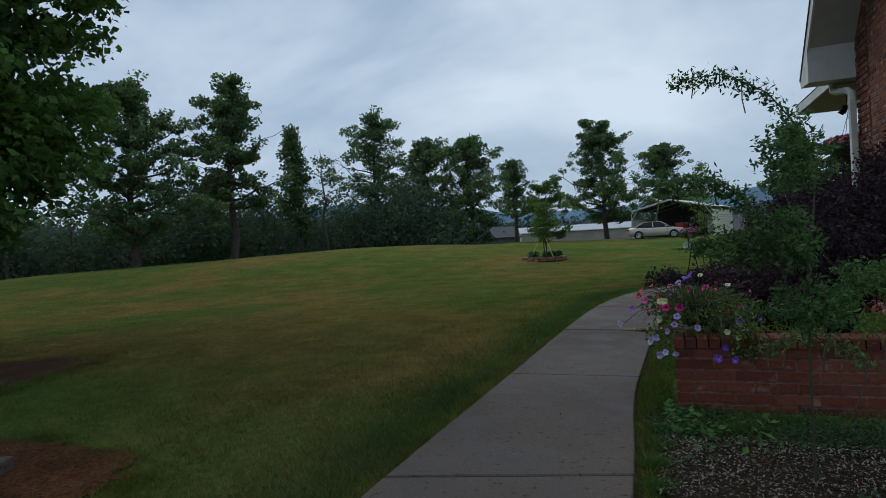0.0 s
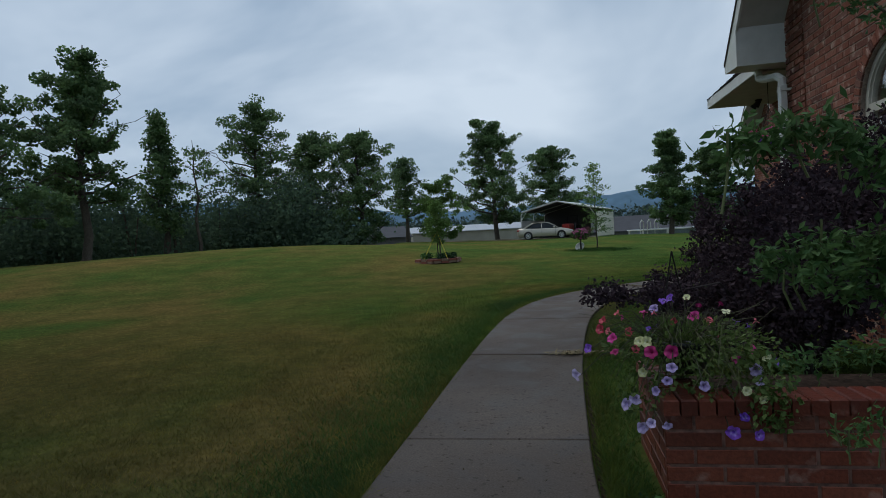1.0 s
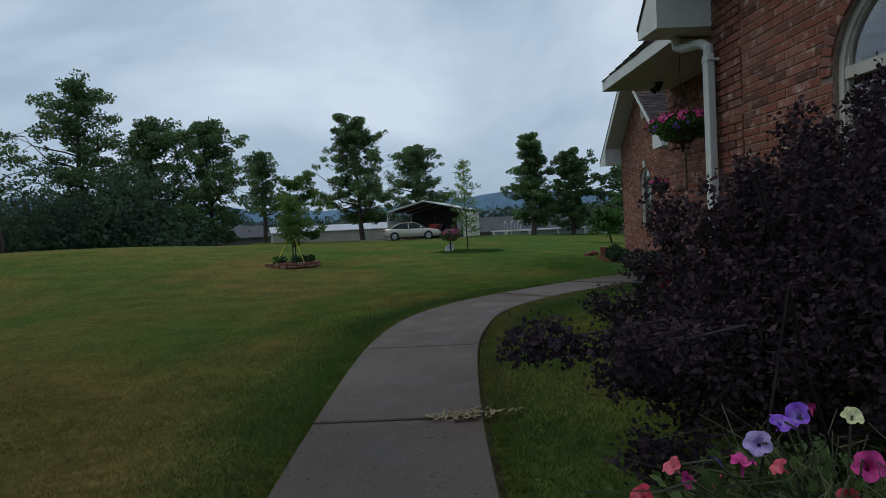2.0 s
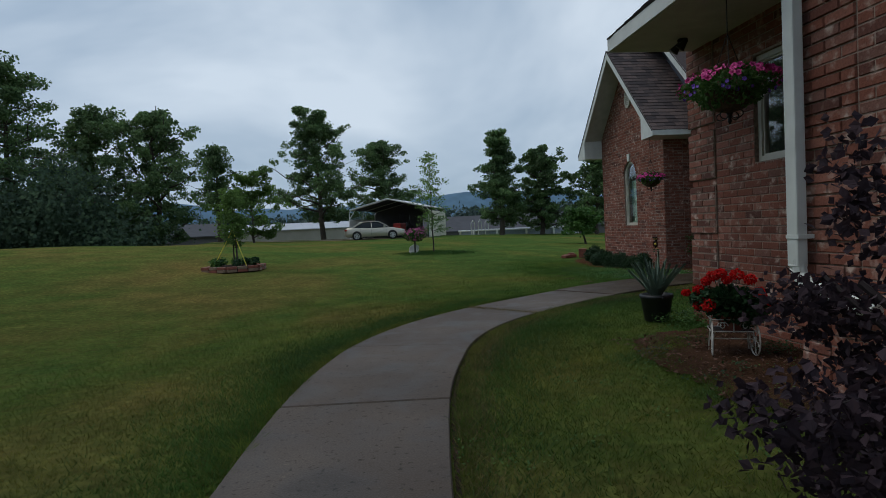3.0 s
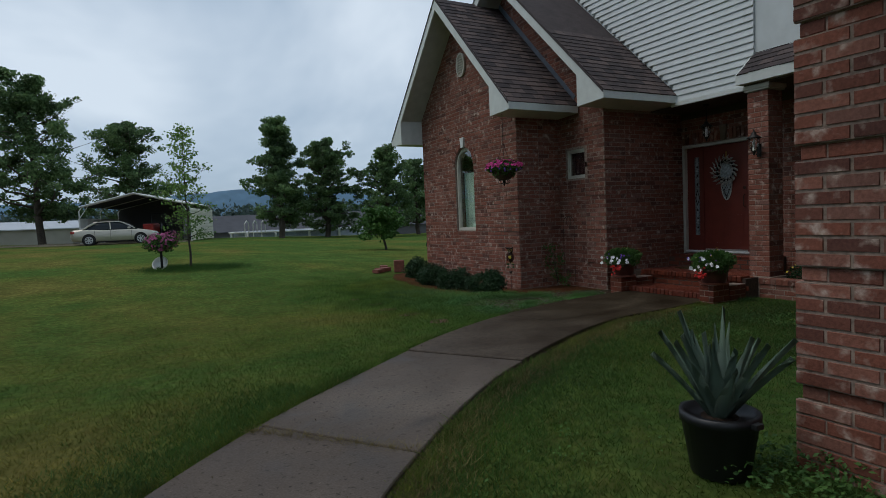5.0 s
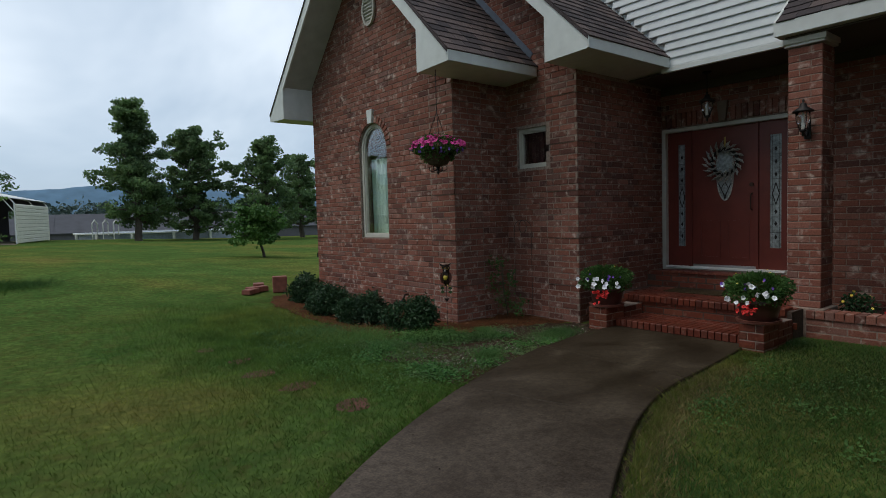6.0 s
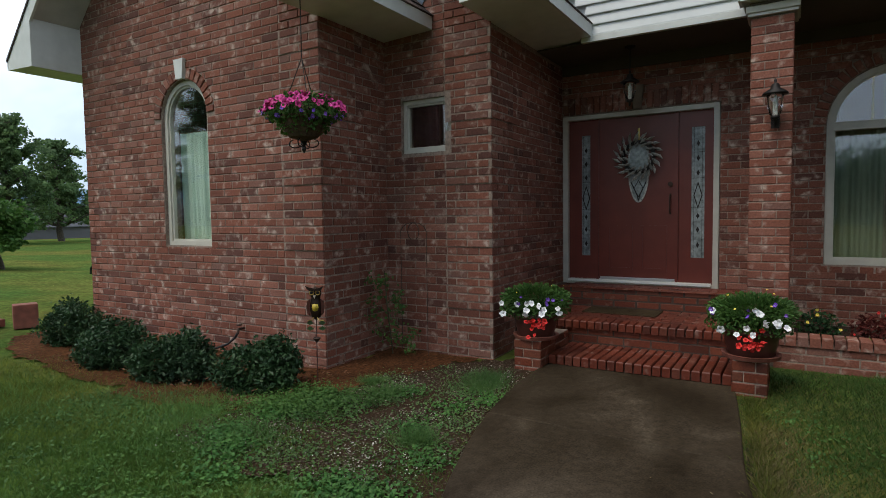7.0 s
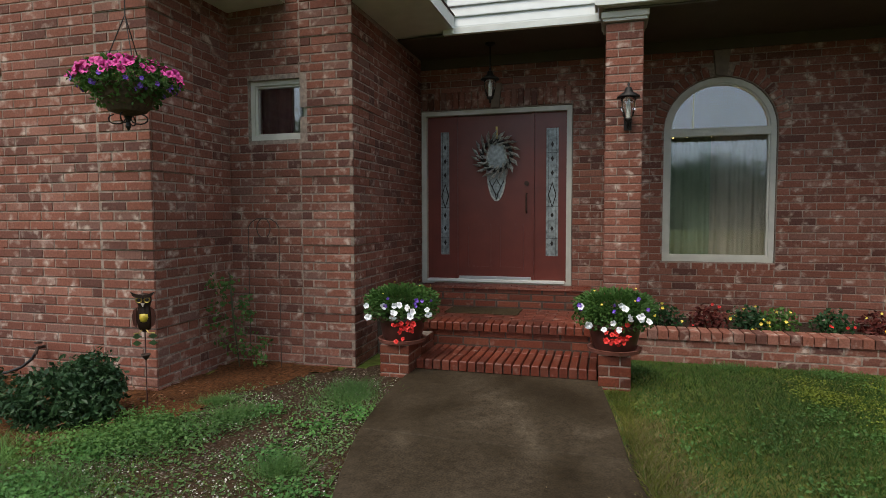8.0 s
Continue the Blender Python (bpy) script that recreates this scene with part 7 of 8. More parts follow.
def weeds(name, n, xs, ys, leaf, hgt, seed, label, material, per=26):
    g = np.random.default_rng(seed)
    k = max(4, n // per)
    kx, ky = g.uniform(*xs, k), g.uniform(*ys, k)
    i = g.integers(0, k, n)
    x, y = kx[i] + g.normal(0, 0.09, n), ky[i] + g.normal(0, 0.09, n)
    ok = ~inside_walk(x, y) & ~((x > B1X - 0.05) & (y > Y4)) & ~((x > -0.9) & (x < 1.8) & (y > -0.4) & (y < 0.6))
    x, y = x[ok], y[ok]
    cs = np.stack([x, y, ground_z(x, y) + g.uniform(0.01, hgt, len(x))], 1)
    tagged(new(name, mesh_np(name, *leaves_np(cs, leaf, g, 1.5, -0.2, 0.5), material)), label, "weeds", kind="stuff")


weeds("gravel_weeds", 6500, (4.0, 6.7), (13.3, 15.0), 0.015, 0.035, 45, "pale low weeds growing through gravel", SAGE_LEAF, 90)
weeds("gravel_clover", 5500, (4.0, 6.0), (13.3, 15.0), 0.018, 0.06, 59, "green low weeds growing through gravel", WEED_LEAF, 300)
weeds("gravel_creeper", 6000, (4.9, 5.6), (14.4, 15.3), 0.015, 0.10, 57, "bright green creeping weeds by the mulch", GREEN_LEAF)
weeds("clover_weeds", 5200, (3.4, 5.0), (13.4, 16.5), 0.016, 0.05, 46, "bright green clover in the lawn", GREEN_LEAF)
weeds("planter_weeds", 8500, (-1.0, 1.5), (-1.15, -0.38), 0.013, 0.08, 47, "low green weeds at the foot of the planter", DARK_LEAF)
weeds("broad_weeds", 200, (-0.95, -0.3), (-1.2, -0.5), 0.036, 0.08, 58, "broad-leaved weeds at the foot of the planter", GREEN_LEAF)
weeds("gravel_weeds_near", 500, (-0.9, 1.6), (-4.5, -1.2), 0.026, 0.06, 48, "low weeds in dark gravel", DARK_LEAF)
weeds("yellow_creeper", 5000, (6.3, 7.5), (9.5, 10.6), 0.012, 0.05, 61, "yellow-green creeping weeds in the lawn", leaf_mat("yellow_weed", (0.12, 0.17, 0.02), (0.24, 0.28, 0.04)), 260)
weeds("corner_weeds", 1500, (2.2, 3.0), (7.6, 8.2), 0.022, 0.14, 49, "leafy weeds at the brick corner", GREEN_LEAF)
weeds("lawn_weeds", 1300, (-1.0, 2.4), (3.0, 9.5), 0.016, 0.035, 50, "small weeds in the lawn", GREEN_LEAF)
weeds("porch_lawn_weeds", 4200, (4.6, 7.9), (8.8, 11.7), 0.016, 0.05, 52, "clover and small weeds in the lawn", GREEN_LEAF, 90)
g = np.random.default_rng(53)
cs = np.stack([g.uniform(-0.98, 1.6, 9500), -1.02 - np.abs(g.normal(0, 1.1, 9500)), np.full(9500, 0.012)], 1)
tagged(new("stone_chips", mesh_np("stone_chips", *leaves_np(cs, 0.008, g, 2.2, 0, 0.5), simple("pale_chips", (0.20, 0.178, 0.15), 0.9, vary=0.6, scale=3))), "pale stone chips scattered on gravel", "gravel", kind="stuff")
cs = np.stack([g.uniform(1.1, 2.6, 500), g.uniform(4.8, 7.3, 500), np.full(500, 0.012)], 1)
tagged(new("wood_chips", mesh_np("wood_chips", *leaves_np(cs, 0.02, g, 2.4, 0, 0.6), simple("bark_chips", (0.12, 0.06, 0.04), 0.9))), "scattered bark chips on mulch", "mulch", kind="stuff")
cs = np.stack([g.normal(-1.15, 0.13, 120), g.normal(3.0, 0.05, 120), np.full(120, 0.03)], 1)
tagged(new("dry_clippings", mesh_np("dry_clippings", *leaves_np(cs, 0.02, g, 4.0, 0, 0.7), simple("straw", (0.30, 0.24, 0.13), 0.9))), "dry grass clippings on the walk joint", "clippings", kind="stuff")

# straw in the walk's edges, tufts in the gravel and along the beds, pale chips
STRAW = leaf_mat("straw_blades", (0.12, 0.095, 0.04), (0.25, 0.20, 0.09), 0.8, 0.2)
TUFT = leaf_mat("bright_blades", (0.06, 0.15, 0.04), (0.14, 0.26, 0.08), 0.6, 0.4)
grass("edge_straw", 9000, edge_strip, 0.035, 0.003, STRAW, 5, "dry straw along the edges of the walk")
LUSH = leaf_mat("lush_blades", (0.034, 0.084, 0.017), (0.072, 0.150, 0.034), 0.7, 0.4)


def verge(side, spread, y_range):
    """Samples a strip beside the left or right edge of the walk."""
    def pick(rg_, n):
        ta = np.array([along(WALK_L, q).to_2d() for q in np.linspace(1.0, 15.4, 400)])
        tb = np.array([along(WALK_R, q).to_2d() for q in np.linspace(1.0, 15.4, 400)])
        p, o = (ta, ta - tb) if side < 0 else (tb, tb - ta)
        i_ = np.nonzero((p[:, 1] > y_range[0]) & (p[:, 1] < y_range[1]))[0]
        i_ = rg_.choice(i_, n)
        o = o / np.linalg.norm(o, axis=1)[:, None]
        d_ = np.abs(rg_.normal(0, spread, n)) + (0.06 if side > 0 else 0.01)
        return p[i_, 0] + o[i_, 0] * d_ + rg_.normal(0, 0.04, n), p[i_, 1] + o[i_, 1] * d_ + rg_.normal(0, 0.04, n)
    return pick


grass("verge_grass", 60000, verge(-1, 0.38, (-3.0, 11.0)), 0.040, 0.0035, LUSH, 21, "lush darker green grass beside the walk")
grass("verge_grass_house", 40000, verge(1, 0.5, (-0.5, 11.5)), 0.042, 0.0035, LUSH, 22, "lush green grass between walk and house")
grass("verge_straw", 22000, verge(1, 0.13, (3.0, 12.0)), 0.05, 0.003, STRAW, 23, "dry straw fringe along the edge of the walk")
grass("lawn_straw", 14000, near_path(2.6), 0.020, 0.0025, STRAW, 6, "thin dead straw blades in the lawn")


def tufts(name, spots, n, height, material, seed, label):
    def pick(rg_, m):
        k = rg_.integers(0, len(spots), m)
        c_ = np.array([q[:2] for q in spots])[k]
        sp = np.array([q[2] for q in spots])[k]
        return c_[:, 0] + rg_.normal(0, 1, m) * sp, c_[:, 1] + rg_.normal(0, 1, m) * sp
    return grass(name, n, pick, height, 0.0028, material, seed, label, False)


def in_box(x0, x1, y0, y1):
    def pick(rg_, m):
        return rg_.normal((x0 + x1) / 2, (x1 - x0) / 3.2, m), rg_.normal((y0 + y1) / 2, (y1 - y0) / 3.2, m)
    return pick


def round_edge(outline, spread):
    def pick(rg_, m):
        o = np.array(outline + outline[:1])
        k = rg_.integers(0, len(outline), m)
        p = o[k] + (o[k + 1] - o[k]) * rg_.random((m, 1)) + rg_.normal(0, spread, (m, 2))
        return p[:, 0], p[:, 1]
    return pick


grass("porch_grass", 60000, in_box(4.2, 7.95, 8.3, 12.0), 0.038, 0.003, LUSH, 11, "uneven grass before the porch")
grass("porch_grass_bright", 30000, in_box(4.2, 7.95, 8.3, 12.0), 0.042, 0.003, LUSH, 12, "bright green blades before the porch")
grass("porch_straw", 14000, in_box(4.2, 7.95, 8.3, 12.0), 0.03, 0.003, STRAW, 13, "dead straw before the porch")
grass("gable_grass", 50000, in_box(2.6, 5.0, 13.3, 18.5), 0.045, 0.003, BLADE, 14, "grass beside the gable bed")
grass("gable_grass_bright", 12000, in_box(3.2, 5.0, 13.6, 17.5), 0.05, 0.003, TUFT, 15, "bright green blades beside the gable bed")
grass("bed_edge_grass", 9000, round_edge([(1.25, 5.3), (1.35, 6.5), (1.85, 7.1), (2.6, 7.4), (1.85, 7.1), (1.35, 6.5), (1.25, 5.3), (1.4, 4.3)], 0.10), 0.04, 0.0035, BLADE, 16, "grass creeping into the mulch", False)
grass("patch_edge_grass", 9000, round_edge([(-3.7, -2.7), (-3.95, -2.25), (-4.6, -1.95), (-5.6, -1.85), (-6.1, -2.6), (-4.7, -3.3)], 0.10), 0.04, 0.0035, BLADE, 17, "grass creeping into the scuffed patch", False)
grass("earth_edge_grass", 9000, round_edge([(-8.3, 1.2), (-9.0, 0.95), (-9.9, 0.35), (-8.5, -0.5), (-7.5, -0.8), (-7.7, 0.0), (-8.0, 0.7)], 0.14), 0.04, 0.005, BLADE, 18, "grass creeping into bare earth", False)
tufts("grass_tufts", [(5.35, 14.95, 0.16), (5.15, 15.1, 0.12), (6.25, 13.95, 0.12), (6.5, 14.0, 0.10), (5.75, 14.55, 0.08), (4.75, 15.5, 0.22), (4.5, 15.3, 0.2), (4.55, 14.8, 0.15), (4.4, 16.2, 0.25), (5.0, 13.75, 0.06), (6.0, 14.9, 0.06)], 11000, 0.085, TUFT, 7, "bright green grass tufts in the gravel")
tufts("joint_grass", [(0.15 + 0.78 * k / 9, 10.30 - 0.90 * k / 9, 0.018) for k in range(10)] + [(-2.2 + 1.2 * k / 6, 3.08 - 0.06 * k / 6, 0.012) for k in range(4, 7)], 2200, 0.055, STRAW, 8, "dry grass in the joints of the walk")
tufts("planter_tufts", [(-0.9 + 0.25 * k, -0.80 + 0.12 * (k % 2), 0.13) for k in range(10)] + [(-0.98, -0.9 - 0.3 * k, 0.03) for k in range(8)], 9000, 0.065, LUSH, 19, "grass tufts at the foot of the planter")
grass("near_lawn_grass", 90000, in_box(-8.5, -0.5, -5.0, 5.5), 0.026, 0.0035, BLADE, 24, "uneven mown grass near the start of the walk")
grass("house_lawn_grass", 60000, in_box(-1.6, 4.4, 0.8, 11.5), 0.034, 0.0035, BLADE, 25, "uneven grass between walk and house")
# darker blades give both lush growth and the young tree's shade on the lawn
tufts("unmown_ring", [(0.85, 23.3, 0.45), (0.2, 23.2, 0.35), (1.5, 23.2, 0.40), (0.8, 22.9, 0.5)], 14000, 0.085, LUSH, 26, "dark lush grass round the young tree, its shade put into the blades")
tufts("dry_patch", [(-2.95, -2.1, 0.30), (-3.1, -1.3, 0.35), (-3.3, -0.4, 0.5), (-2.75, -1.7, 0.2), (-3.7, -1.0, 0.4), (-3.0, 0.8, 0.5)], 16000, 0.026, STRAW, 20, "straw-coloured dry grass in the lawn")
tufts("bed_tufts", [(1.15, 5.2, 0.1), (1.1, 6.4, 0.14), (1.6, 7.2, 0.15), (1.3, 4.4, 0.12), (2.2, 7.6, 0.12), (2.5, 7.75, 0.08), (7.6, 11.8, 0.08), (7.9, 11.0, 0.07), (7.9, 10.2, 0.08), (7.9, 9.2, 0.1)], 3600, 0.05, TUFT, 9, "green grass tufts at the edges of the beds")
g = np.random.default_rng(54)
kx, ky = g.uniform(4.3, 6.8, 40), g.uniform(13.5, 15.0, 40)
i = g.integers(0, 40, 3600)
cx, cy_ = kx[i] + g.normal(0, 0.16, 3600), ky[i] + g.normal(0, 0.13, 3600)
ok = ~inside_walk(cx, cy_) & (cx < 6.95)
cs = np.stack([cx[ok], cy_[ok], ground_z(cx[ok], cy_[ok]) + 0.022], 1)
tagged(new("pale_gravel", mesh_np("pale_gravel", *leaves_np(cs[:1900], 0.010, g, 1.2, 0, 0.55), simple("pale_stone", (0.48, 0.45, 0.40), 0.9, vary=0.4))), "small pale stones scattered on brown gravel", "gravel", kind="stuff")
cs = np.stack([g.uniform(4.9, 6.3, 1200), g.uniform(15.1, 19.6, 1200), np.full(1200, 0.012)], 1)
tagged(new("bark_mulch", mesh_np("bark_mulch", *leaves_np(cs, 0.016, g, 2.6, 0, 0.6), simple("red_bark_chips", (0.15, 0.065, 0.03), 0.9, vary=0.4))), "red-brown bark chips under the shrubs", "mulch", kind="stuff")
g = np.random.default_rng(56)
cs = np.stack([g.uniform(1.35, 2.6, 420), g.uniform(4.5, 7.2, 420), np.full(420, 0.016)], 1)
tagged(new("leaf_litter", mesh_np("leaf_litter", *leaves_np(cs[:260], 0.016, g, 2.4, 0, 0.6), leaf_mat("dead_leaves", (0.04, 0.018, 0.008), (0.12, 0.06, 0.028)))), "dead brown leaves on dark mulch", "leaf litter", kind="stuff")
weeds("bed_weeds", 500, (1.3, 2.5), (4.6, 7.4), 0.02, 0.10, 60, "small green weeds in dark mulch", DARK_LEAF, 60)
g = np.random.default_rng(62)
k = g.uniform(1.0, 14.0, 260)
sd = g.uniform(0.04, 0.96, 260)
pts = np.array([(along(WALK_L, q) + (along(WALK_R, q) - along(WALK_L, q)) * w)[:] for q, w in zip(k, sd)])
pts[:, 2] = 0.024
tagged(new("walk_debris", mesh_np("walk_debris", *leaves_np(pts, 0.009, g, 2.2, 0, 0.75), leaf_mat("walk_crumbs", (0.02, 0.014, 0.008), (0.13, 0.10, 0.06), 0.9, 0.0))), "crumbs of leaf, twig and soil on the walk", "debris", kind="stuff")


# ---- trees ----
def tree(name, x, y, height, profile, first, seed, label, leaf=0.2, n=8000, material=None, trunk=0.28, limbs=18, z0=None, droop=0.0, clump=0.055, lean=(0, 0), bare=0.0, wob=0.02, tufts_each=3):
    """A tapered trunk with limbs, each carrying twigs with clumps of leaves. profile: (share of height, reach) pairs."""
    rg_ = random.Random(seed)
    rn_ = np.random.default_rng(seed)
    z0 = float(ground_z(x, y)) - 0.1 if z0 is None else z0
    t_ = thing(name, label, "tree", pose(x, y, z0))
    hs, rs = [p[0] for p in profile], [p[1] for p in profile]
    bm = bmesh.new()
    bend = [(rg_.uniform(-wob, wob) * height, rg_.uniform(-wob, wob) * height) for _ in range(9)]
    spine = [Vector((bend[i][0] * (i > 0) + lean[0] * i / 8, bend[i][1] * (i > 0) + lean[1] * i / 8, height * 0.97 * i / 8)) for i in range(9)]
    tube_bm([spine[0] - Vector((0, 0, 0.2))] + spine, trunk, 8, bm, 0.10)

    def at_height(h):
        s = min(7.999, h / 0.97 * 8)
        i = int(s)
        return spine[i].lerp(spine[i + 1], s - i)

    knots, wts = [], []
    for k in range(limbs):
        h = first + (0.97 - first) * ((k + rg_.random() * 0.9) / limbs)
        reach = float(np.interp(h, hs, rs)) * rg_.uniform(0.55, 1.22)
        a = k * 2.39996 + rg_.uniform(-0.5, 0.5)
        p0 = at_height(h * 0.93)
        up = rg_.uniform(0.0, 0.50) + 0.5 * h * h - droop
        d = Vector((math.cos(a), math.sin(a), up))
        pts = [p0]
        for j in range(1, 6):
            s = j / 5
            pts.append(p0 + d * reach * s + Vector((rg_.uniform(-1, 1), rg_.uniform(-1, 1), rg_.uniform(-1, 1) - droop * 2 * s)) * reach * 0.07)
        tube_bm(pts, trunk * 0.34 * (1.15 - h) + min(0.015, trunk * 0.08), 5, bm, 0.15)
        for j in range(1, 6):
            for _ in range(tufts_each if j > 1 else 1):
                q = pts[j] + Vector((rg_.gauss(0, 1), rg_.gauss(0, 1), rg_.gauss(0, 0.7) - droop)) * reach * 0.17
                if j > 2 and rg_.random() < 0.7:
                    tube_bm([pts[j], (pts[j] + q) / 2 + Vector((0, 0, 0.04 * reach)), q], min(0.022, trunk * 0.12), 3, bm, 0.4)
                if rg_.random() > bare:
                    knots.append(q)
                    wts.append(rg_.uniform(0.25, 1.9))
    part("trunk", bm, BARK, t_, "", True)
    if knots and n:
        w = np.array(wts)
        rad = clump * height * rn_.uniform(0.7, 1.6, len(knots))
        w = w * rad ** 2
        i = rn_.choice(len(knots), n, p=w / w.sum())
        ball = rn_.normal(size=(n, 3))
        ball *= (rn_.uniform(0.0, 1.0, n) ** 0.36 / np.linalg.norm(ball, axis=1))[:, None]
        cs = np.array([k_[:] for k_ in knots])[i] + ball * (rad[i][:, None] * np.array([1.0, 1.0, 0.62]))
        leaf_part("crown", cs, leaf, material or OAK_LEAF, t_, seed + 5, length=1.25, flat=0.15)
    return t_


OAK = [(0.12, 3.0), (0.3, 3.9), (0.5, 3.3), (0.7, 2.5), (0.86, 1.5), (1.0, 0.35)]


def scaled(p, k):
    return [(a, b * k) for a, b in p]


tree("maple_tree", -12.4, 0.8, 14.0, [(0.12, 1.2), (0.25, 1.9), (0.38, 2.8), (0.5, 4.4), (0.8, 4.8), (1, 2.4)], 0.15, 101, "broad leafy green maple tree close by", 0.13, 190000, MAPLE_LEAF, 0.24, 84, clump=0.040)
for i, (x, y, h, pr, first, n, lab, sl) in enumerate((
        (-30.8, 21.7, 10.8, scaled(OAK, 1.32), 0.15, 10500, "spreading oak tree at the edge of the woods", (0, 0)),
        (-28.1, 27.1, 12.3, scaled(OAK, 0.80), 0.27, 9000, "tall oak tree with layered limbs at the lawn edge", (0.4, 0.2)),
        (-27.0, 33.0, 10.0, scaled(OAK, 0.36), 0.2, 4200, "slim leafy oak at the lawn edge", (0, 0)),
        (-24.6, 41.3, 13.4, scaled(OAK, 1.15), 0.24, 7500, "tall open-crowned oak tree", (0.5, 0)),
        (-21.6, 46.1, 12.3, scaled(OAK, 1.02), 0.12, 9000, "dense dark green oak tree", (0, 0)),
        (-18.2, 48.4, 11.6, scaled(OAK, 1.02), 0.12, 9000, "dense dark green oak tree", (0.3, 0)),
        (-16.3, 59.3, 9.3, scaled(OAK, 0.62), 0.3, 4500, "small round-headed oak tree", (0, 0)),
        (-6.3, 57.0, 11.8, scaled(OAK, 1.08), 0.13, 11500, "large full oak tree behind the carport", (-0.3, 0)),
        (-0.6, 63.2, 10.0, scaled(OAK, 0.95), 0.12, 9500, "dense oak tree behind the carport", (0, 0)),
        (9.9, 53.0, 9.3, [(0.15, 1.7), (0.3, 1.9), (0.55, 1.5), (0.8, 0.9), (1, 0.3)], 0.13, 8000, "tall narrow dark green tree on the lawn", (-0.2, 0)),
        (13.9, 54.0, 8.0, [(0.1, 1.9), (0.3, 2.2), (0.6, 1.9), (0.85, 1.1), (1, 0.4)], 0.10, 8500, "dense dark green tree on the lawn", (0, 0)),
        (18.1, 51.2, 7.4, scaled(OAK, 0.62), 0.15, 6000, "round dark green tree beyond the house", (0, 0)),
        (22.6, 54.5, 6.8, scaled(OAK, 0.6), 0.15, 4500, "round dark green tree beyond the house", (0, 0)))):
    tree("oak_tree", x, y, h * 1.07, scaled(pr, 1.08), first, 110 + i, lab, 0.16, int(n * (2.1 if first > 0.19 else 2.6)), OAK_LEAF, 0.2 + 0.008 * h, 40, lean=sl, clump=0.036 if h > 10 else 0.040, tufts_each=1 if first > 0.19 else 2)
tree("dead_tree", -24.9, 33.6, 8.4, scaled(OAK, 0.5), 0.45, 130, "bare dead tree with a few leaves", 0.18, 260, OAK_LEAF, 0.16, 12, bare=0.8)
tree("broadleaf_tree", -10.3, 45.5, 5.6, scaled(OAK, 0.62), 0.08, 131, "bushy light green tree near the far drive", 0.13, 9000, YOUNG_LEAF, 0.1, 14)
tree("young_tree", 0.82, 23.3, 4.15, [(0.2, 0.45), (0.4, 0.62), (0.7, 0.5), (0.9, 0.28), (1, 0.1)], 0.22, 132, "slender young tree with sparse light leaves", 0.055, 2600, BRIGHT_LEAF, 0.035, 34, clump=0.030, wob=0.006)
tree("young_tree", -5.42, 18.62, 2.55, [(0.3, 0.26), (0.5, 0.40), (0.8, 0.34), (1, 0.14)], 0.36, 133, "staked young willow with drooping light leaves in a raised bed", 0.05, 4200, YOUNG_LEAF, 0.03, 30, droop=0.25, clump=0.05, wob=0.006)
tree("weeping_tree", 9.2, 29.8, 1.9, [(0.35, 0.75), (0.6, 1.0), (0.9, 0.7), (1, 0.4)], 0.45, 134, "small leaning weeping tree on the lawn", 0.10, 5000, GREEN_LEAF, 0.07, 18, droop=0.4, clump=0.10, lean=(-0.35, 0))

# far woods: understorey and a second line of crowns, haze tinted into their leaves
rn = np.random.default_rng(71)
knots = []
for i in range(1000):
    az = math.radians(rn.uniform(-88, -19) if i % 5 else rn.uniform(-140, -88))
    d = rn.uniform(46, 62)
    x, y = -0.9 + d * math.sin(az), -4.9 + d * math.cos(az)
    top = 4.2 + 4.8 * noise.noise((math.degrees(az) * 0.22, 3.0, 0)) + rn.uniform(-1.2, 1.4) + (1.6 if math.degrees(az) < -60 else 0)
    z = -1.0
    while z < top:
        knots.append((x + rn.normal(0, 1.0), y + rn.normal(0, 1.0), z))
        z += rn.uniform(0.7, 1.6)
knots = np.array(knots)
i = rn.integers(0, len(knots), 360000)
cs = knots[i] + rn.normal(size=(360000, 3)) * np.array([0.9, 0.9, 0.55])
tagged(new("woodland", mesh_np("woodland", *leaves_np(cs, 0.21, rn, 1.2), FAR_LEAF)), "dark woodland undergrowth beyond the lawn, haze put into its leaf colour", "woods", kind="stuff")
bm = bmesh.new()
for k in range(60):
    az = math.radians(rn.uniform(-82, -21))
    d = rn.uniform(44, 70)
    x, y = -0.9 + d * math.sin(az), -4.9 + d * math.cos(az)
    tube_bm([(x, y, -4), (x + rn.normal(0, 0.2), y, 1.5), (x + rn.normal(0, 0.4), y, rn.uniform(3, 6))], rn.uniform(0.06, 0.16), 5, bm, 0.4)
me = bpy.data.meshes.new("woodland_trunks")
bm.to_mesh(me)
bm.free()
me.materials.append(BARK)
tagged(new("woodland_trunks", me), "thin dark trunks in the far woods", "woods", kind="stuff")
knots = []
for k in range(420):
    az = math.radians(rn.uniform(-24, 45))
    d = rn.uniform(150, 200)
    x, y = d * math.sin(az), d * math.cos(az)
    for _ in range(5):
        knots.append((x + rn.normal(0, 2), y + rn.normal(0, 2), rn.uniform(-1, 5.5)))
knots = np.array(knots)
i = rn.integers(0, len(knots), 26000)
cs = knots[i] + rn.normal(size=(26000, 3)) * np.array([1.4, 1.4, 1.0])
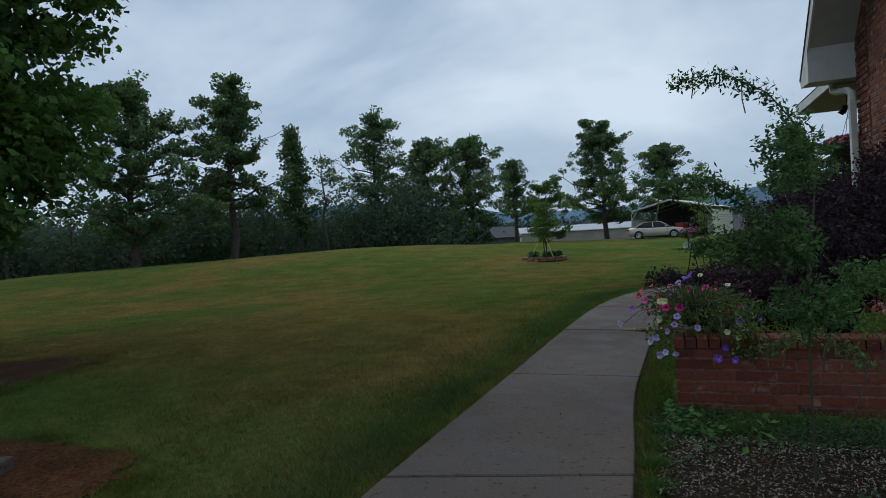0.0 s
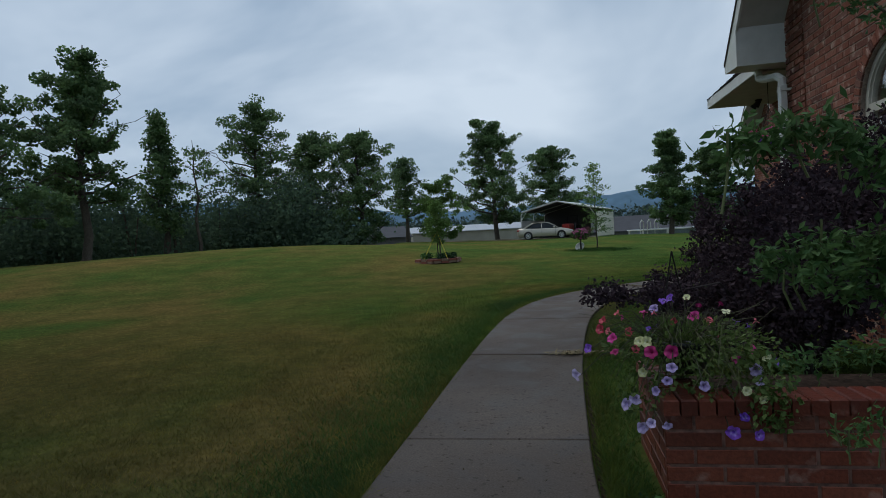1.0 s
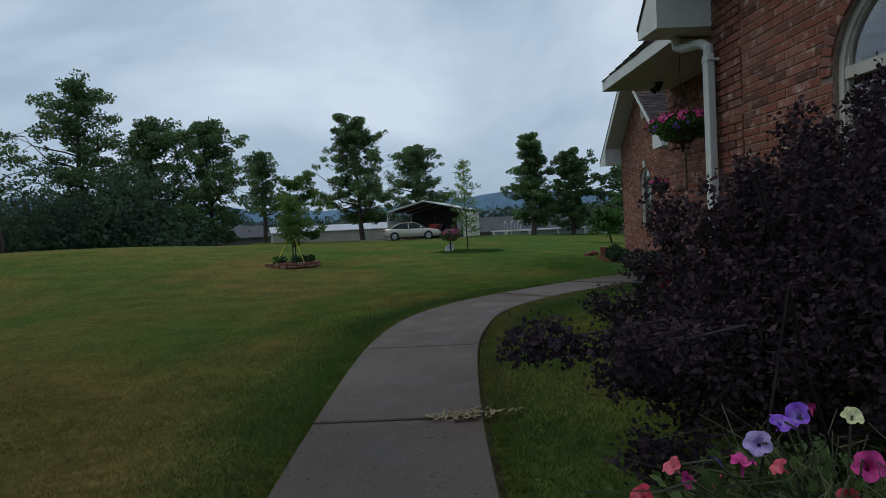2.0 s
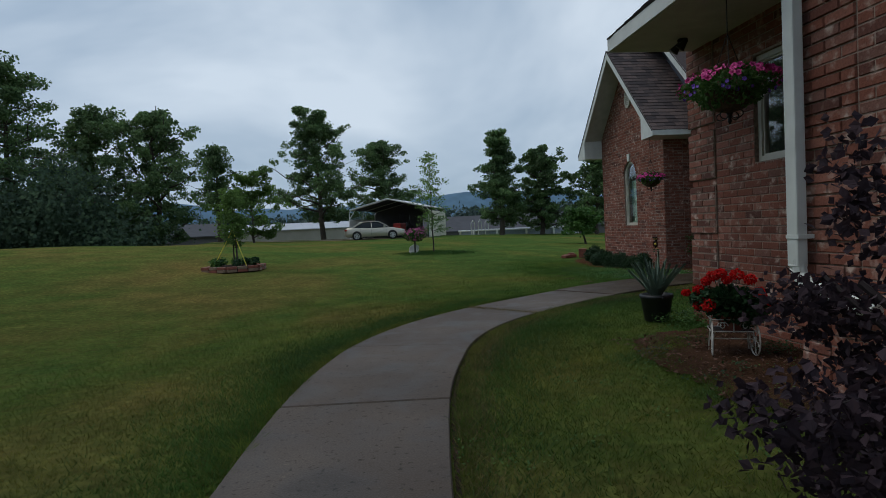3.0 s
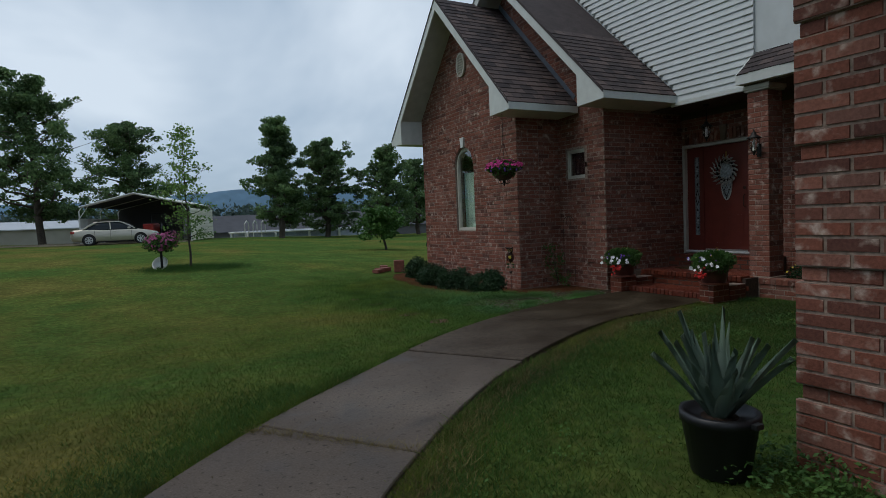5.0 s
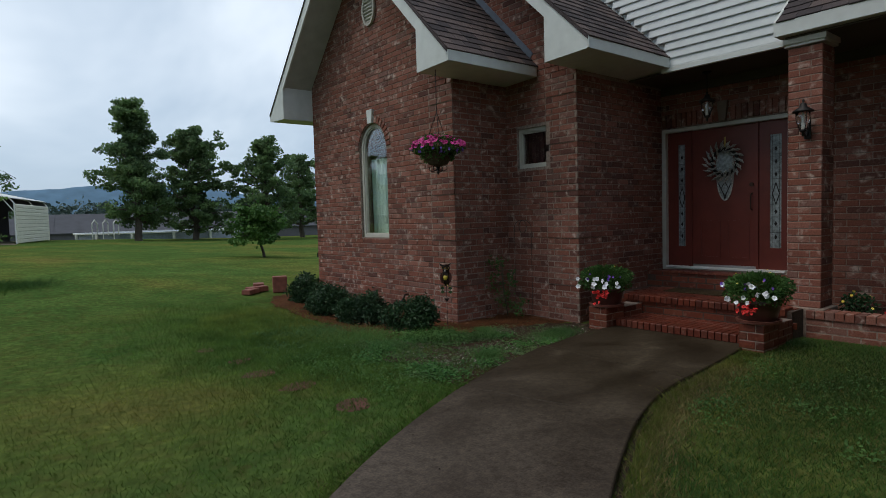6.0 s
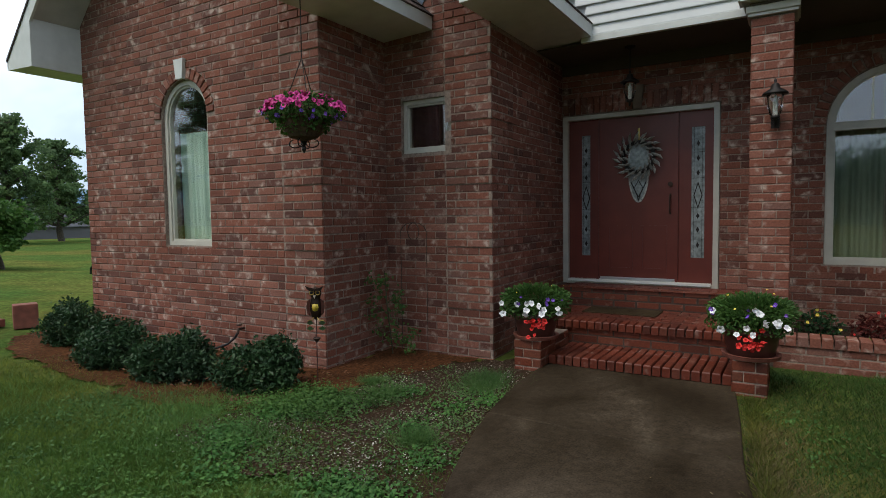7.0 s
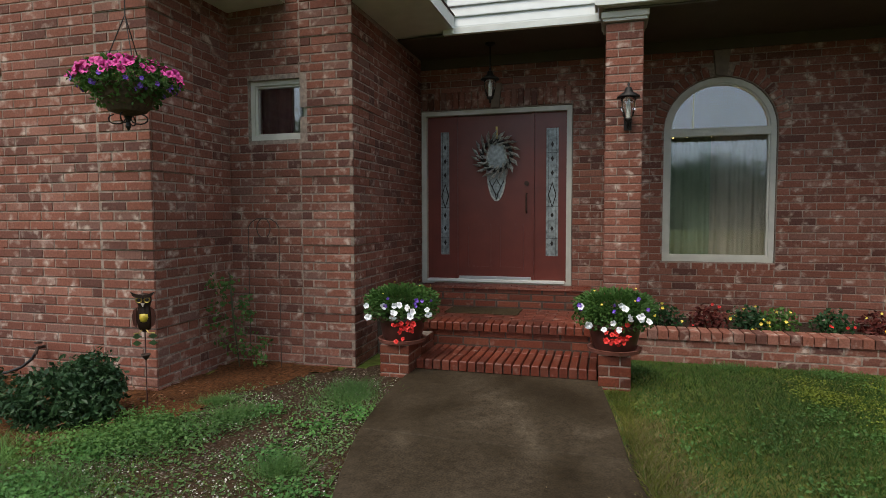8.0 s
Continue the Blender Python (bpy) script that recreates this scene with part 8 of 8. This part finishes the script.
# grey-blue leaf colour stands for the haze before this treeline
tagged(new("far_treeline", mesh_np("far_treeline", *leaves_np(cs, 0.9, rn, 1.2), leaf_mat("haze_tinted_leaves", (0.05, 0.08, 0.075), (0.08, 0.115, 0.10)))), "distant line of trees, haze put into its leaf colour", "woods", kind="stuff")
# wooded hills on the horizon; blue haze is in the colour, paler for the far ridge
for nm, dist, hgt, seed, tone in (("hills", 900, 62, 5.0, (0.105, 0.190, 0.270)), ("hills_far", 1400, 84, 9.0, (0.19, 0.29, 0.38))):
    verts, faces = [], []
    n = 200
    for k in range(n + 1):
        az = math.radians(-95 + 170 * k / n)
        h = hgt * (0.72 + 0.45 * noise.noise((math.degrees(az) * 0.05, seed, 0)) + 0.10 * noise.noise((math.degrees(az) * 0.25, seed, 3)) + 0.03 * noise.noise((math.degrees(az) * 2.5, seed, 7)))
        h *= 1.0 if math.degrees(az) > 2 else 1.0 + 0.3 * min(1, (2 - math.degrees(az)) / 25)
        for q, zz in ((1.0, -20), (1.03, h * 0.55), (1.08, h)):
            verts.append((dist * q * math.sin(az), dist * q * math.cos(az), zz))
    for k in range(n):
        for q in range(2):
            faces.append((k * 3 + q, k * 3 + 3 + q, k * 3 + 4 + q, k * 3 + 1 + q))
    tagged(new("backdrop_" + nm, mesh_of(nm, verts, faces, simple(nm, tone, 1.0, vary=0.15, scale=0.05, bumpy=0), True)), "wooded hills on the horizon, blue haze put into their colour", "hills", kind="structure")


# ---- far buildings ----
def long_house(name, a, b, depth, z0, wall, ridge, wall_mat, roof_mat, label, windows=()):
    """A long low building whose front runs from a to b."""
    a, b = Vector((*a, 0)), Vector((*b, 0))
    u = (b - a).normalized()
    n = Vector((-u.y, u.x, 0))
    ln = (b - a).length
    hs = thing(name, label, "building", Matrix(((u.x, n.x, 0, a.x), (u.y, n.y, 0, a.y), (0, 0, 1, z0), (0, 0, 0, 1))))
    part("wall", box_bm((0, 0, -1.5), (ln, depth, wall)), wall_mat, hs)
    part("roof", prism_bm([(-0.4, wall - 0.05), (depth / 2, ridge), (depth + 0.4, wall - 0.05), (depth + 0.4, wall + 0.08), (depth / 2, ridge + 0.14), (-0.4, wall + 0.08)], "x", -0.4, ln + 0.4), roof_mat, hs)
    for k in range(int(ln / 3)):
        part("roof_rib", prism_bm([(-0.42, wall + 0.08), (depth / 2, ridge + 0.15), (depth / 2, ridge + 0.19), (-0.42, wall + 0.12)], "x", k * 3.0 + 0.4, k * 3.0 + 0.46), roof_mat, hs)
    for wx in windows:
        w = part("window", box_bm((wx - 0.5, -0.04, wall - 1.5), (wx + 0.5, 0.02, wall - 0.5)), WHITE_METAL, hs, "white window frame")
        part("pane", box_bm((wx - 0.38, -0.06, wall - 1.38), (wx + 0.38, -0.045, wall - 0.62)), DARK_GLASS, w)
    return hs


TAN = simple("tan_wall", (0.30, 0.28, 0.23), 0.8, vary=0.1, scale=0.6)
DARK_WALL = simple("dark_grey_wall", (0.11, 0.105, 0.11), 0.8, vary=0.12, scale=0.5)
PALE_ROOF = simple("pale_roof", (0.44, 0.46, 0.49), 0.5, vary=0.05, scale=0.4, bumpy=0)
long_house("poultry_house", (-26, 104), (-4, 110), 11, 0.2, 1.9, 3.0, TAN, PALE_ROOF, "long low building with a pale metal roof")
long_house("dark_barn", (-47, 66), (-21, 80), 9, -0.6, 2.1, 3.7, DARK_WALL, GREY_METAL, "long dark grey barn with small white windows", (6, 20))
long_house("grey_barn", (4, 108), (58, 100), 12, -0.8, 1.2, 3.9, DARK_WALL, GREY_METAL, "very long low grey barn in the valley")
pool = thing("swimming_pool", "above-ground pool with a white rim and ladder", "pool", pose(14.5, 66, 0.1, 0, 0, -6))
part("pool_wall", lathe_bm([(6.6, -0.6), (6.6, 0.62), (6.55, 0.64)], 40), simple("pool_wall", (0.30, 0.34, 0.40), 0.5), pool)
part("rim", lathe_bm([(6.75, 0.62), (6.75, 0.72), (6.4, 0.72), (6.4, 0.6)], 40), WHITE_METAL, pool, "white pool rim")
for k in range(14):
    a = 2 * math.pi * k / 14
    part("pool_post", box_bm((-0.1, -0.06, -0.5), (0.1, 0.06, 0.7), 0.01), WHITE_METAL, pool).matrix_basis = Matrix.Rotation(a, 4, "Z") @ pose(0, -6.68, 0, 0, 0, 0)
for k in (-5.6, -4.9, -4.2):
    part("ladder_rail", tube_bm([(k, -6.9, -0.5), (k, -6.9, 1.5), (k + 0.18, -6.8, 1.75), (k + 0.36, -6.5, 1.5), (k + 0.36, -6.4, 0.6)], 0.045, 6), WHITE_METAL, pool, "white ladder rail")


# ---- carport, car, tractor ----
cp = thing("carport", "white metal carport with an arched gable roof", "carport", pose(-0.25, 51.2, 0.5, 0, 0, -17))
hw, ln, ev, rd = 3.5, 7.4, 2.58, 3.38
prof = [(-hw, 0), (-hw, ev - 0.25), (-hw + 0.18, ev), (0, rd), (hw - 0.18, ev), (hw, ev - 0.25), (hw, 0)]
for y in (0.0, ln / 2, ln):
    part("hoop", tube_bm([(p[0], y, p[1]) for p in prof], 0.04, 6), WHITE_METAL, cp, "white tube hoop")
for s in (-1, 1):
    part("brace", tube_bm([(s * hw, 0, ev - 0.75), (s * (hw - 0.6), 0, ev + 0.12)], 0.03, 5), WHITE_METAL, cp)
    for k in range(7):
        x0, x1 = (hw - 0.1) * k / 7, (hw - 0.1) * (k + 1) / 7
        z0_, z1_ = rd - (rd - ev) * x0 / (hw - 0.18) + 0.05, rd - (rd - ev) * x1 / (hw - 0.18) + 0.05
        part("roof_panel", prism_bm([(s * x0, z0_), (s * x1, z1_), (s * x1, z1_ + 0.03), (s * (x1 * 0.5 + x0 * 0.5), (z0_ + z1_) / 2 + 0.055), (s * x0, z0_ + 0.03)], "y", -0.25, ln + 0.25), WHITE_METAL, cp)
    # dark grey sheet added below the panels; the roof's shade is in its colour
    part("roof_lining", prism_bm([(0, rd + 0.01), (s * (hw - 0.12), ev + 0.012), (s * (hw - 0.12), ev + 0.024), (0, rd + 0.03)], "y", 0.05, ln), GREY_METAL, cp, "dull grey metal underside, darkened for the shade within")
    part("roof_trim", tube_bm([(0, -0.24, rd + 0.06), (s * (hw - 0.1), -0.24, ev + 0.03)], 0.05, 5), WHITE_METAL, cp)
for k in range(10):
    z = 0.05 + k * 0.225
    part("side_panel", prism_bm([(hw + 0.04, z), (hw + 0.075, z + 0.03), (hw + 0.075, z + 0.19), (hw + 0.04, z + 0.222)], "y", -0.02, ln + 0.02), CREAM_METAL, cp, "ribbed cream side panel")
    if k < 8:
        part("side_panel", prism_bm([(-hw - 0.04, z), (-hw - 0.075, z + 0.03), (-hw - 0.075, z + 0.19), (-hw - 0.04, z + 0.222)], "y", 0.0, ln), WHITE_METAL, cp, "ribbed cream side panel")

for bx0, bx1, by0, by1, bh in ((-3.2, -2.3, 5.6, 7.0, 1.3), (-2.1, -1.3, 6.2, 7.1, 0.9), (2.2, 3.1, 5.2, 6.8, 1.1)):
    part("store_box", box_bm((bx0, by0, 0), (bx1, by1, bh), 0.03), DARK_WALL, cp, "dark stored boxes")
# dark panels added over most of the back so the inside stays shaded
part("back_panel", prism_bm([(-hw, 0.0), (-hw, ev), (0, rd), (1.3, rd - 0.38), (1.3, 0.0)], "y", ln, ln + 0.03), DARK_WALL, cp, "dark panel added across the back to keep the inside in shade")
part("back_panel", prism_bm([(1.302, 2.05), (1.302, rd - 0.38), (hw, ev), (hw, 2.05)], "y", ln, ln + 0.03), DARK_WALL, cp, "dark panel added across the back to keep the inside in shade")
tr_ = thing("tractor", "small red and black tractor parked under the carport", "tractor", pose(0.9, 53.6, 0.5, 0, 0, -20))
part("hood", box_bm((-0.35, -1.3, 0.7), (0.35, 0.2, 1.35), 0.08), RED_PAINT, tr_)
part("seat", box_bm((-0.28, 0.5, 0.85), (0.28, 1.0, 1.4), 0.06), BLACK_POT, tr_)
part("chassis", box_bm((-0.25, -1.2, 0.4), (0.25, 1.0, 0.75), 0.04), IRON, tr_)
part("roll_bar", tube_bm([(-0.5, 0.95, 0.8), (-0.5, 0.95, 2.1), (0.5, 0.95, 2.1), (0.5, 0.95, 0.8)], 0.04, 6), BLACK_POT, tr_)
for wx, wy, wr, ww in ((-0.62, 0.6, 0.62, 0.3), (0.62, 0.6, 0.62, 0.3), (-0.55, -1.0, 0.36, 0.22), (0.55, -1.0, 0.36, 0.22)):
    part("wheel", lathe_bm([(wr * 0.5, -ww / 2), (wr * 0.95, -ww / 2), (wr, -ww / 4), (wr, ww / 4), (wr * 0.95, ww / 2), (wr * 0.5, ww / 2)], 20), TYRE, tr_).matrix_basis = pose(wx, wy, wr, 0, 90, 0)

def frame_ring(r1, r0, z0, z1, n=28):
    bm = bmesh.new()
    loops = [[bm.verts.new((r * math.cos(2 * math.pi * i / n), r * math.sin(2 * math.pi * i / n), z)) for i in range(n)] for r, z in ((r1, z0), (r1, z1), (r0, z1), (r0, z0))]
    for a_, b_ in zip(loops, loops[1:] + loops[:1]):
        for i in range(n):
            bm.faces.new((a_[i], a_[(i + 1) % n], b_[(i + 1) % n], b_[i]))
    bmesh.ops.recalc_face_normals(bm, faces=bm.faces)
    return bm


RIM = simple("wheel_silver", (0.52, 0.52, 0.52), 0.4, 0.0, vary=0.05, bumpy=0)
car = thing("sedan_car", "parked champagne-silver four-door sedan", "car", pose(-1.42, 48.6, float(ground_z(-1.4, 48.6)) + 0.0, 0, 0, -3))


def loft(rows, ring, name, material, parent, label="", smooth=True):
    """A closed skin through rings at stations along x. rows: station values; ring: function of a row that gives (y, z) points."""
    bm = bmesh.new()
    rings = [[bm.verts.new((row[0], p[0], p[1])) for p in ring(row)] for row in rows]
    for p, q in zip(rings, rings[1:]):
        for i in range(len(p)):
            j = (i + 1) % len(p)
            bm.faces.new((p[i], p[j], q[j], q[i]))
    bm.faces.new(rings[0][::-1])
    bm.faces.new(rings[-1])
    bmesh.ops.recalc_face_normals(bm, faces=bm.faces)
    return part(name, bm, material, parent, label, smooth)


def body_ring(row):
    _, zb, zt, w = row
    k = zt - zb
    half = [(w * 0.86, zb), (w * 0.985, zb + 0.10), (w, zb + k * 0.45), (w * 0.975, zb + k * 0.78), (w * 0.90, zt - 0.035), (w * 0.72, zt + 0.0), (w * 0.35, zt + 0.018)]
    return half + [(-y, z) for y, z in half[::-1]]


def cabin_ring(row):
    _, zb, zt, wb, wt = row
    half = [(wb, zb), (wb * 0.98 + wt * 0.02, zb + 0.05), ((wb + wt) / 2, (zb + zt) / 2), (wt, zt - 0.03), (wt * 0.86, zt + 0.0), (wt * 0.4, zt + 0.012)]
    return half + [(-y, z) for y, z in half[::-1]]


loft([(-2.40, 0.42, 0.70, 0.66), (-2.36, 0.34, 0.90, 0.78), (-2.20, 0.25, 0.985, 0.86), (-1.70, 0.21, 1.005, 0.90), (-0.90, 0.20, 0.985, 0.91), (0.30, 0.20, 0.965, 0.91), (1.05, 0.20, 0.945, 0.905), (1.60, 0.21, 0.87, 0.88), (2.05, 0.24, 0.78, 0.83), (2.30, 0.29, 0.69, 0.72), (2.41, 0.38, 0.58, 0.55)], body_ring, "body", SILVER_CAR, car)
loft([(-1.78, 0.93, 1.00, 0.76, 0.70), (-1.45, 0.93, 1.20, 0.80, 0.66), (-1.05, 0.93, 1.37, 0.82, 0.62), (-0.55, 0.93, 1.43, 0.83, 0.61), (0.05, 0.93, 1.43, 0.83, 0.61), (0.40, 0.93, 1.36, 0.82, 0.61), (0.85, 0.93, 1.14, 0.80, 0.66), (1.22, 0.92, 0.96, 0.76, 0.72)], cabin_ring, "windows", DARK_GLASS, car, "dark tinted glasshouse")
loft([(-1.18, 1.355, 1.362, 0.625, 0.60), (-0.90, 1.385, 1.420, 0.645, 0.61), (-0.55, 1.40, 1.448, 0.65, 0.615), (0.05, 1.40, 1.448, 0.65, 0.615), (0.30, 1.375, 1.412, 0.645, 0.61), (0.44, 1.345, 1.352, 0.63, 0.60)], cabin_ring, "roof", SILVER_CAR, car)
for s in (-1, 1):
    for pts, rad in (([(1.12, s * 0.775, 0.96), (0.78, s * 0.735, 1.17), (0.38, s * 0.640, 1.375)], 0.028), ([(-0.24, s * 0.838, 0.95), (-0.26, s * 0.735, 1.19), (-0.28, s * 0.645, 1.40)], 0.032), ([(-1.74, s * 0.765, 0.985), (-1.40, s * 0.735, 1.20), (-1.05, s * 0.640, 1.375)], 0.060)):
        part("pillar", tube_bm(pts, rad, 6), SILVER_CAR, car)
    for wx in (-1.42, 1.40):
        part("wheel_arch", lathe_bm([(0.005, -0.03), (0.372, -0.03), (0.372, 0.012), (0.005, 0.012)], 28), TYRE, car, "dark wheel arch").matrix_basis = pose(wx, s * 0.90, 0.345, 90, 0, 0)
        w = part("wheel", lathe_bm([(0.20, -0.11), (0.31, -0.11), (0.325, -0.08), (0.325, 0.08), (0.31, 0.11), (0.20, 0.11)], 28), TYRE, car, "black tyre")
        w.matrix_basis = pose(wx, s * 0.84, 0.325, 90, 0, 0)
        f_ = -1 if s > 0 else 1
        part("rim", frame_ring(0.222, 0.185, 0.112 * f_, 0.130 * f_), RIM, w, "silver alloy rim")
        part("hub", lathe_bm([(0.05, 0.110 * f_), (0.05, 0.132 * f_), (0.01, 0.134 * f_)], 12), RIM, w)
        for q in range(7):
            sp = box_bm((0.03, -0.026, 0.112), (0.205, 0.026, 0.126))
            bmesh.ops.transform(sp, matrix=Matrix.Diagonal((1, 1, f_, 1)), verts=sp.verts)
            part("rim_spoke", sp, RIM, w).matrix_basis = Matrix.Rotation(2 * math.pi * q / 7, 4, "Z")
    for dx in (-0.25, -1.10, 0.90):
        part("door_seam", box_bm((dx - 0.006, s * 0.895, 0.38), (dx + 0.006, s * 0.913, 0.90)), IRON, car)
    for dx in (-0.42, 0.42):
        part("door_handle", box_bm((dx - 0.52, s * 0.895, 0.80), (dx - 0.36, s * 0.925, 0.83), 0.008), SILVER_CAR, car)
    part("mirror", box_bm((0.70, s * 0.86, 0.97), (0.86, s * 1.0, 1.08), 0.03), SILVER_CAR, car)
    part("headlight", box_bm((2.06, s * 0.50, 0.63), (2.33, s * 0.80, 0.73), 0.03), WHITE_METAL, car, "clear headlight")
    part("tail_light", box_bm((-2.38, s * 0.52, 0.74), (-2.16, s * 0.845, 0.89), 0.03), RED_PAINT, car, "red tail light")
part("sill", box_bm((-1.0, -0.86, 0.17), (1.0, 0.86, 0.24)), IRON, car, "dark sill")

# ---- raised bed, flower stand, drive ----
bx, by = -5.42, 18.6
bz = float(ground_z(bx, by))
bed = thing("raised_bed", "low brown brick-edged bed round a staked young tree", "raised bed", pose(bx, by, bz))
for k in range(6):
    a = math.pi / 3 * k + 0.5
    p, q = Vector((0.86 * math.cos(a), 0.86 * math.sin(a), 0)), Vector((0.86 * math.cos(a + math.pi / 3), 0.86 * math.sin(a + math.pi / 3), 0))
    for j in range(3):
        for lv in range(2):
            c0, c1 = p.lerp(q, (j + 0.04) / 3), p.lerp(q, (j + 0.96) / 3)
            ang = math.degrees(math.atan2((c1 - c0).y, (c1 - c0).x))
            part("block", box_bm((0, -0.07, 0), ((c1 - c0).length, 0.07, 0.075), 0.01), TERRA if (j + lv) % 2 else simple("tan_block", (0.24, 0.16, 0.11), 0.9), bed).matrix_basis = pose(c0.x, c0.y, -0.03 + lv * 0.08, 0, 0, ang)
part("soil", lathe_bm([(0.80, -0.05), (0.79, 0.09), (0.4, 0.14), (0.02, 0.15)], 18), SOIL, bed)
rn = np.random.default_rng(61)
for k in range(9):
    a, d = rn.uniform(0, 6.28), rn.uniform(0.25, 0.7)
    leaf_part("bed_plant", blob_points(rn, 90, (d * math.cos(a), d * math.sin(a), 0.22), (0.16, 0.16, 0.14), 0.2), 0.06, DARK_LEAF if k % 2 else GREEN_LEAF, bed, 400 + k)
part("tree_stake", tube_bm([(0.12, -0.1, 0), (0.10, -0.08, 0.95)], 0.025, 6), BARK, bed)
part("guy_line", tube_bm([(-0.5, -0.45, 0.05), (0.0, 0.0, 1.15)], 0.012, 4), YELLOW_P, bed, "yellow guy line")
part("guy_line", tube_bm([(0.45, -0.4, 0.05), (0.0, 0.0, 1.15)], 0.012, 4), YELLOW_P, bed, "yellow guy line")
MAUVE = petal_mat("mauve_petals", (0.30, 0.035, 0.14), (0.50, 0.11, 0.28))
fx, fy = 0.12, 23.2
fs = thing("flower_stand", "pink petunias spilling from a stand beside a white wheel", "flower stand", pose(fx, fy, float(ground_z(fx, fy))))
part("post", tube_bm([(0, 0, -0.1), (0, 0, 0.7)], 0.03, 8), IRON, fs)
part("bowl", lathe_bm([(0.08, 0.5), (0.24, 0.62), (0.28, 0.72), (0.22, 0.72)], 16), BLACK_POT, fs)
leaf_part("foliage", blob_points(rn, 900, (0, 0, 0.70), (0.46, 0.42, 0.26), 0.3), 0.05, GREEN_LEAF, fs, 420)
cs = np.concatenate([blob_points(rn, 150, (0, 0, 0.74), (0.48, 0.45, 0.27), 0.6), blob_points(rn, 50, (0.28, 0, 0.86), (0.22, 0.2, 0.18), 0.6)])
flowers_part("pink_bloom", cs, cs - np.array((0, 0, 0.6)), 0.038, MAUVE, fs, 421)
part("white_bowl", lathe_bm([(0.05, 0.0), (0.16, 0.03), (0.24, 0.12), (0.275, 0.22), (0.29, 0.225), (0.265, 0.22), (0.22, 0.12), (0.13, 0.05), (0.01, 0.04)], 24), WHITE_METAL, fs, "white enamel bowl tipped on its side", True).matrix_basis = pose(0.02, 0.14, 0.09, 55, 0, -30) @ Matrix.Scale(0.72, 4)
patch("gravel_drive", [(-15, 51), (-9, 47.8), (-4.5, 47.2), (3, 47), (3.5, 49.5), (4, 58), (-5, 58), (-9, 53), (-15, 53)], mulch_mat("tan_gravel", (0.10, 0.09, 0.06), (0.20, 0.17, 0.12), 6), "thin tan gravel drive in grass", "drive", 12, 0.03, 0.6)
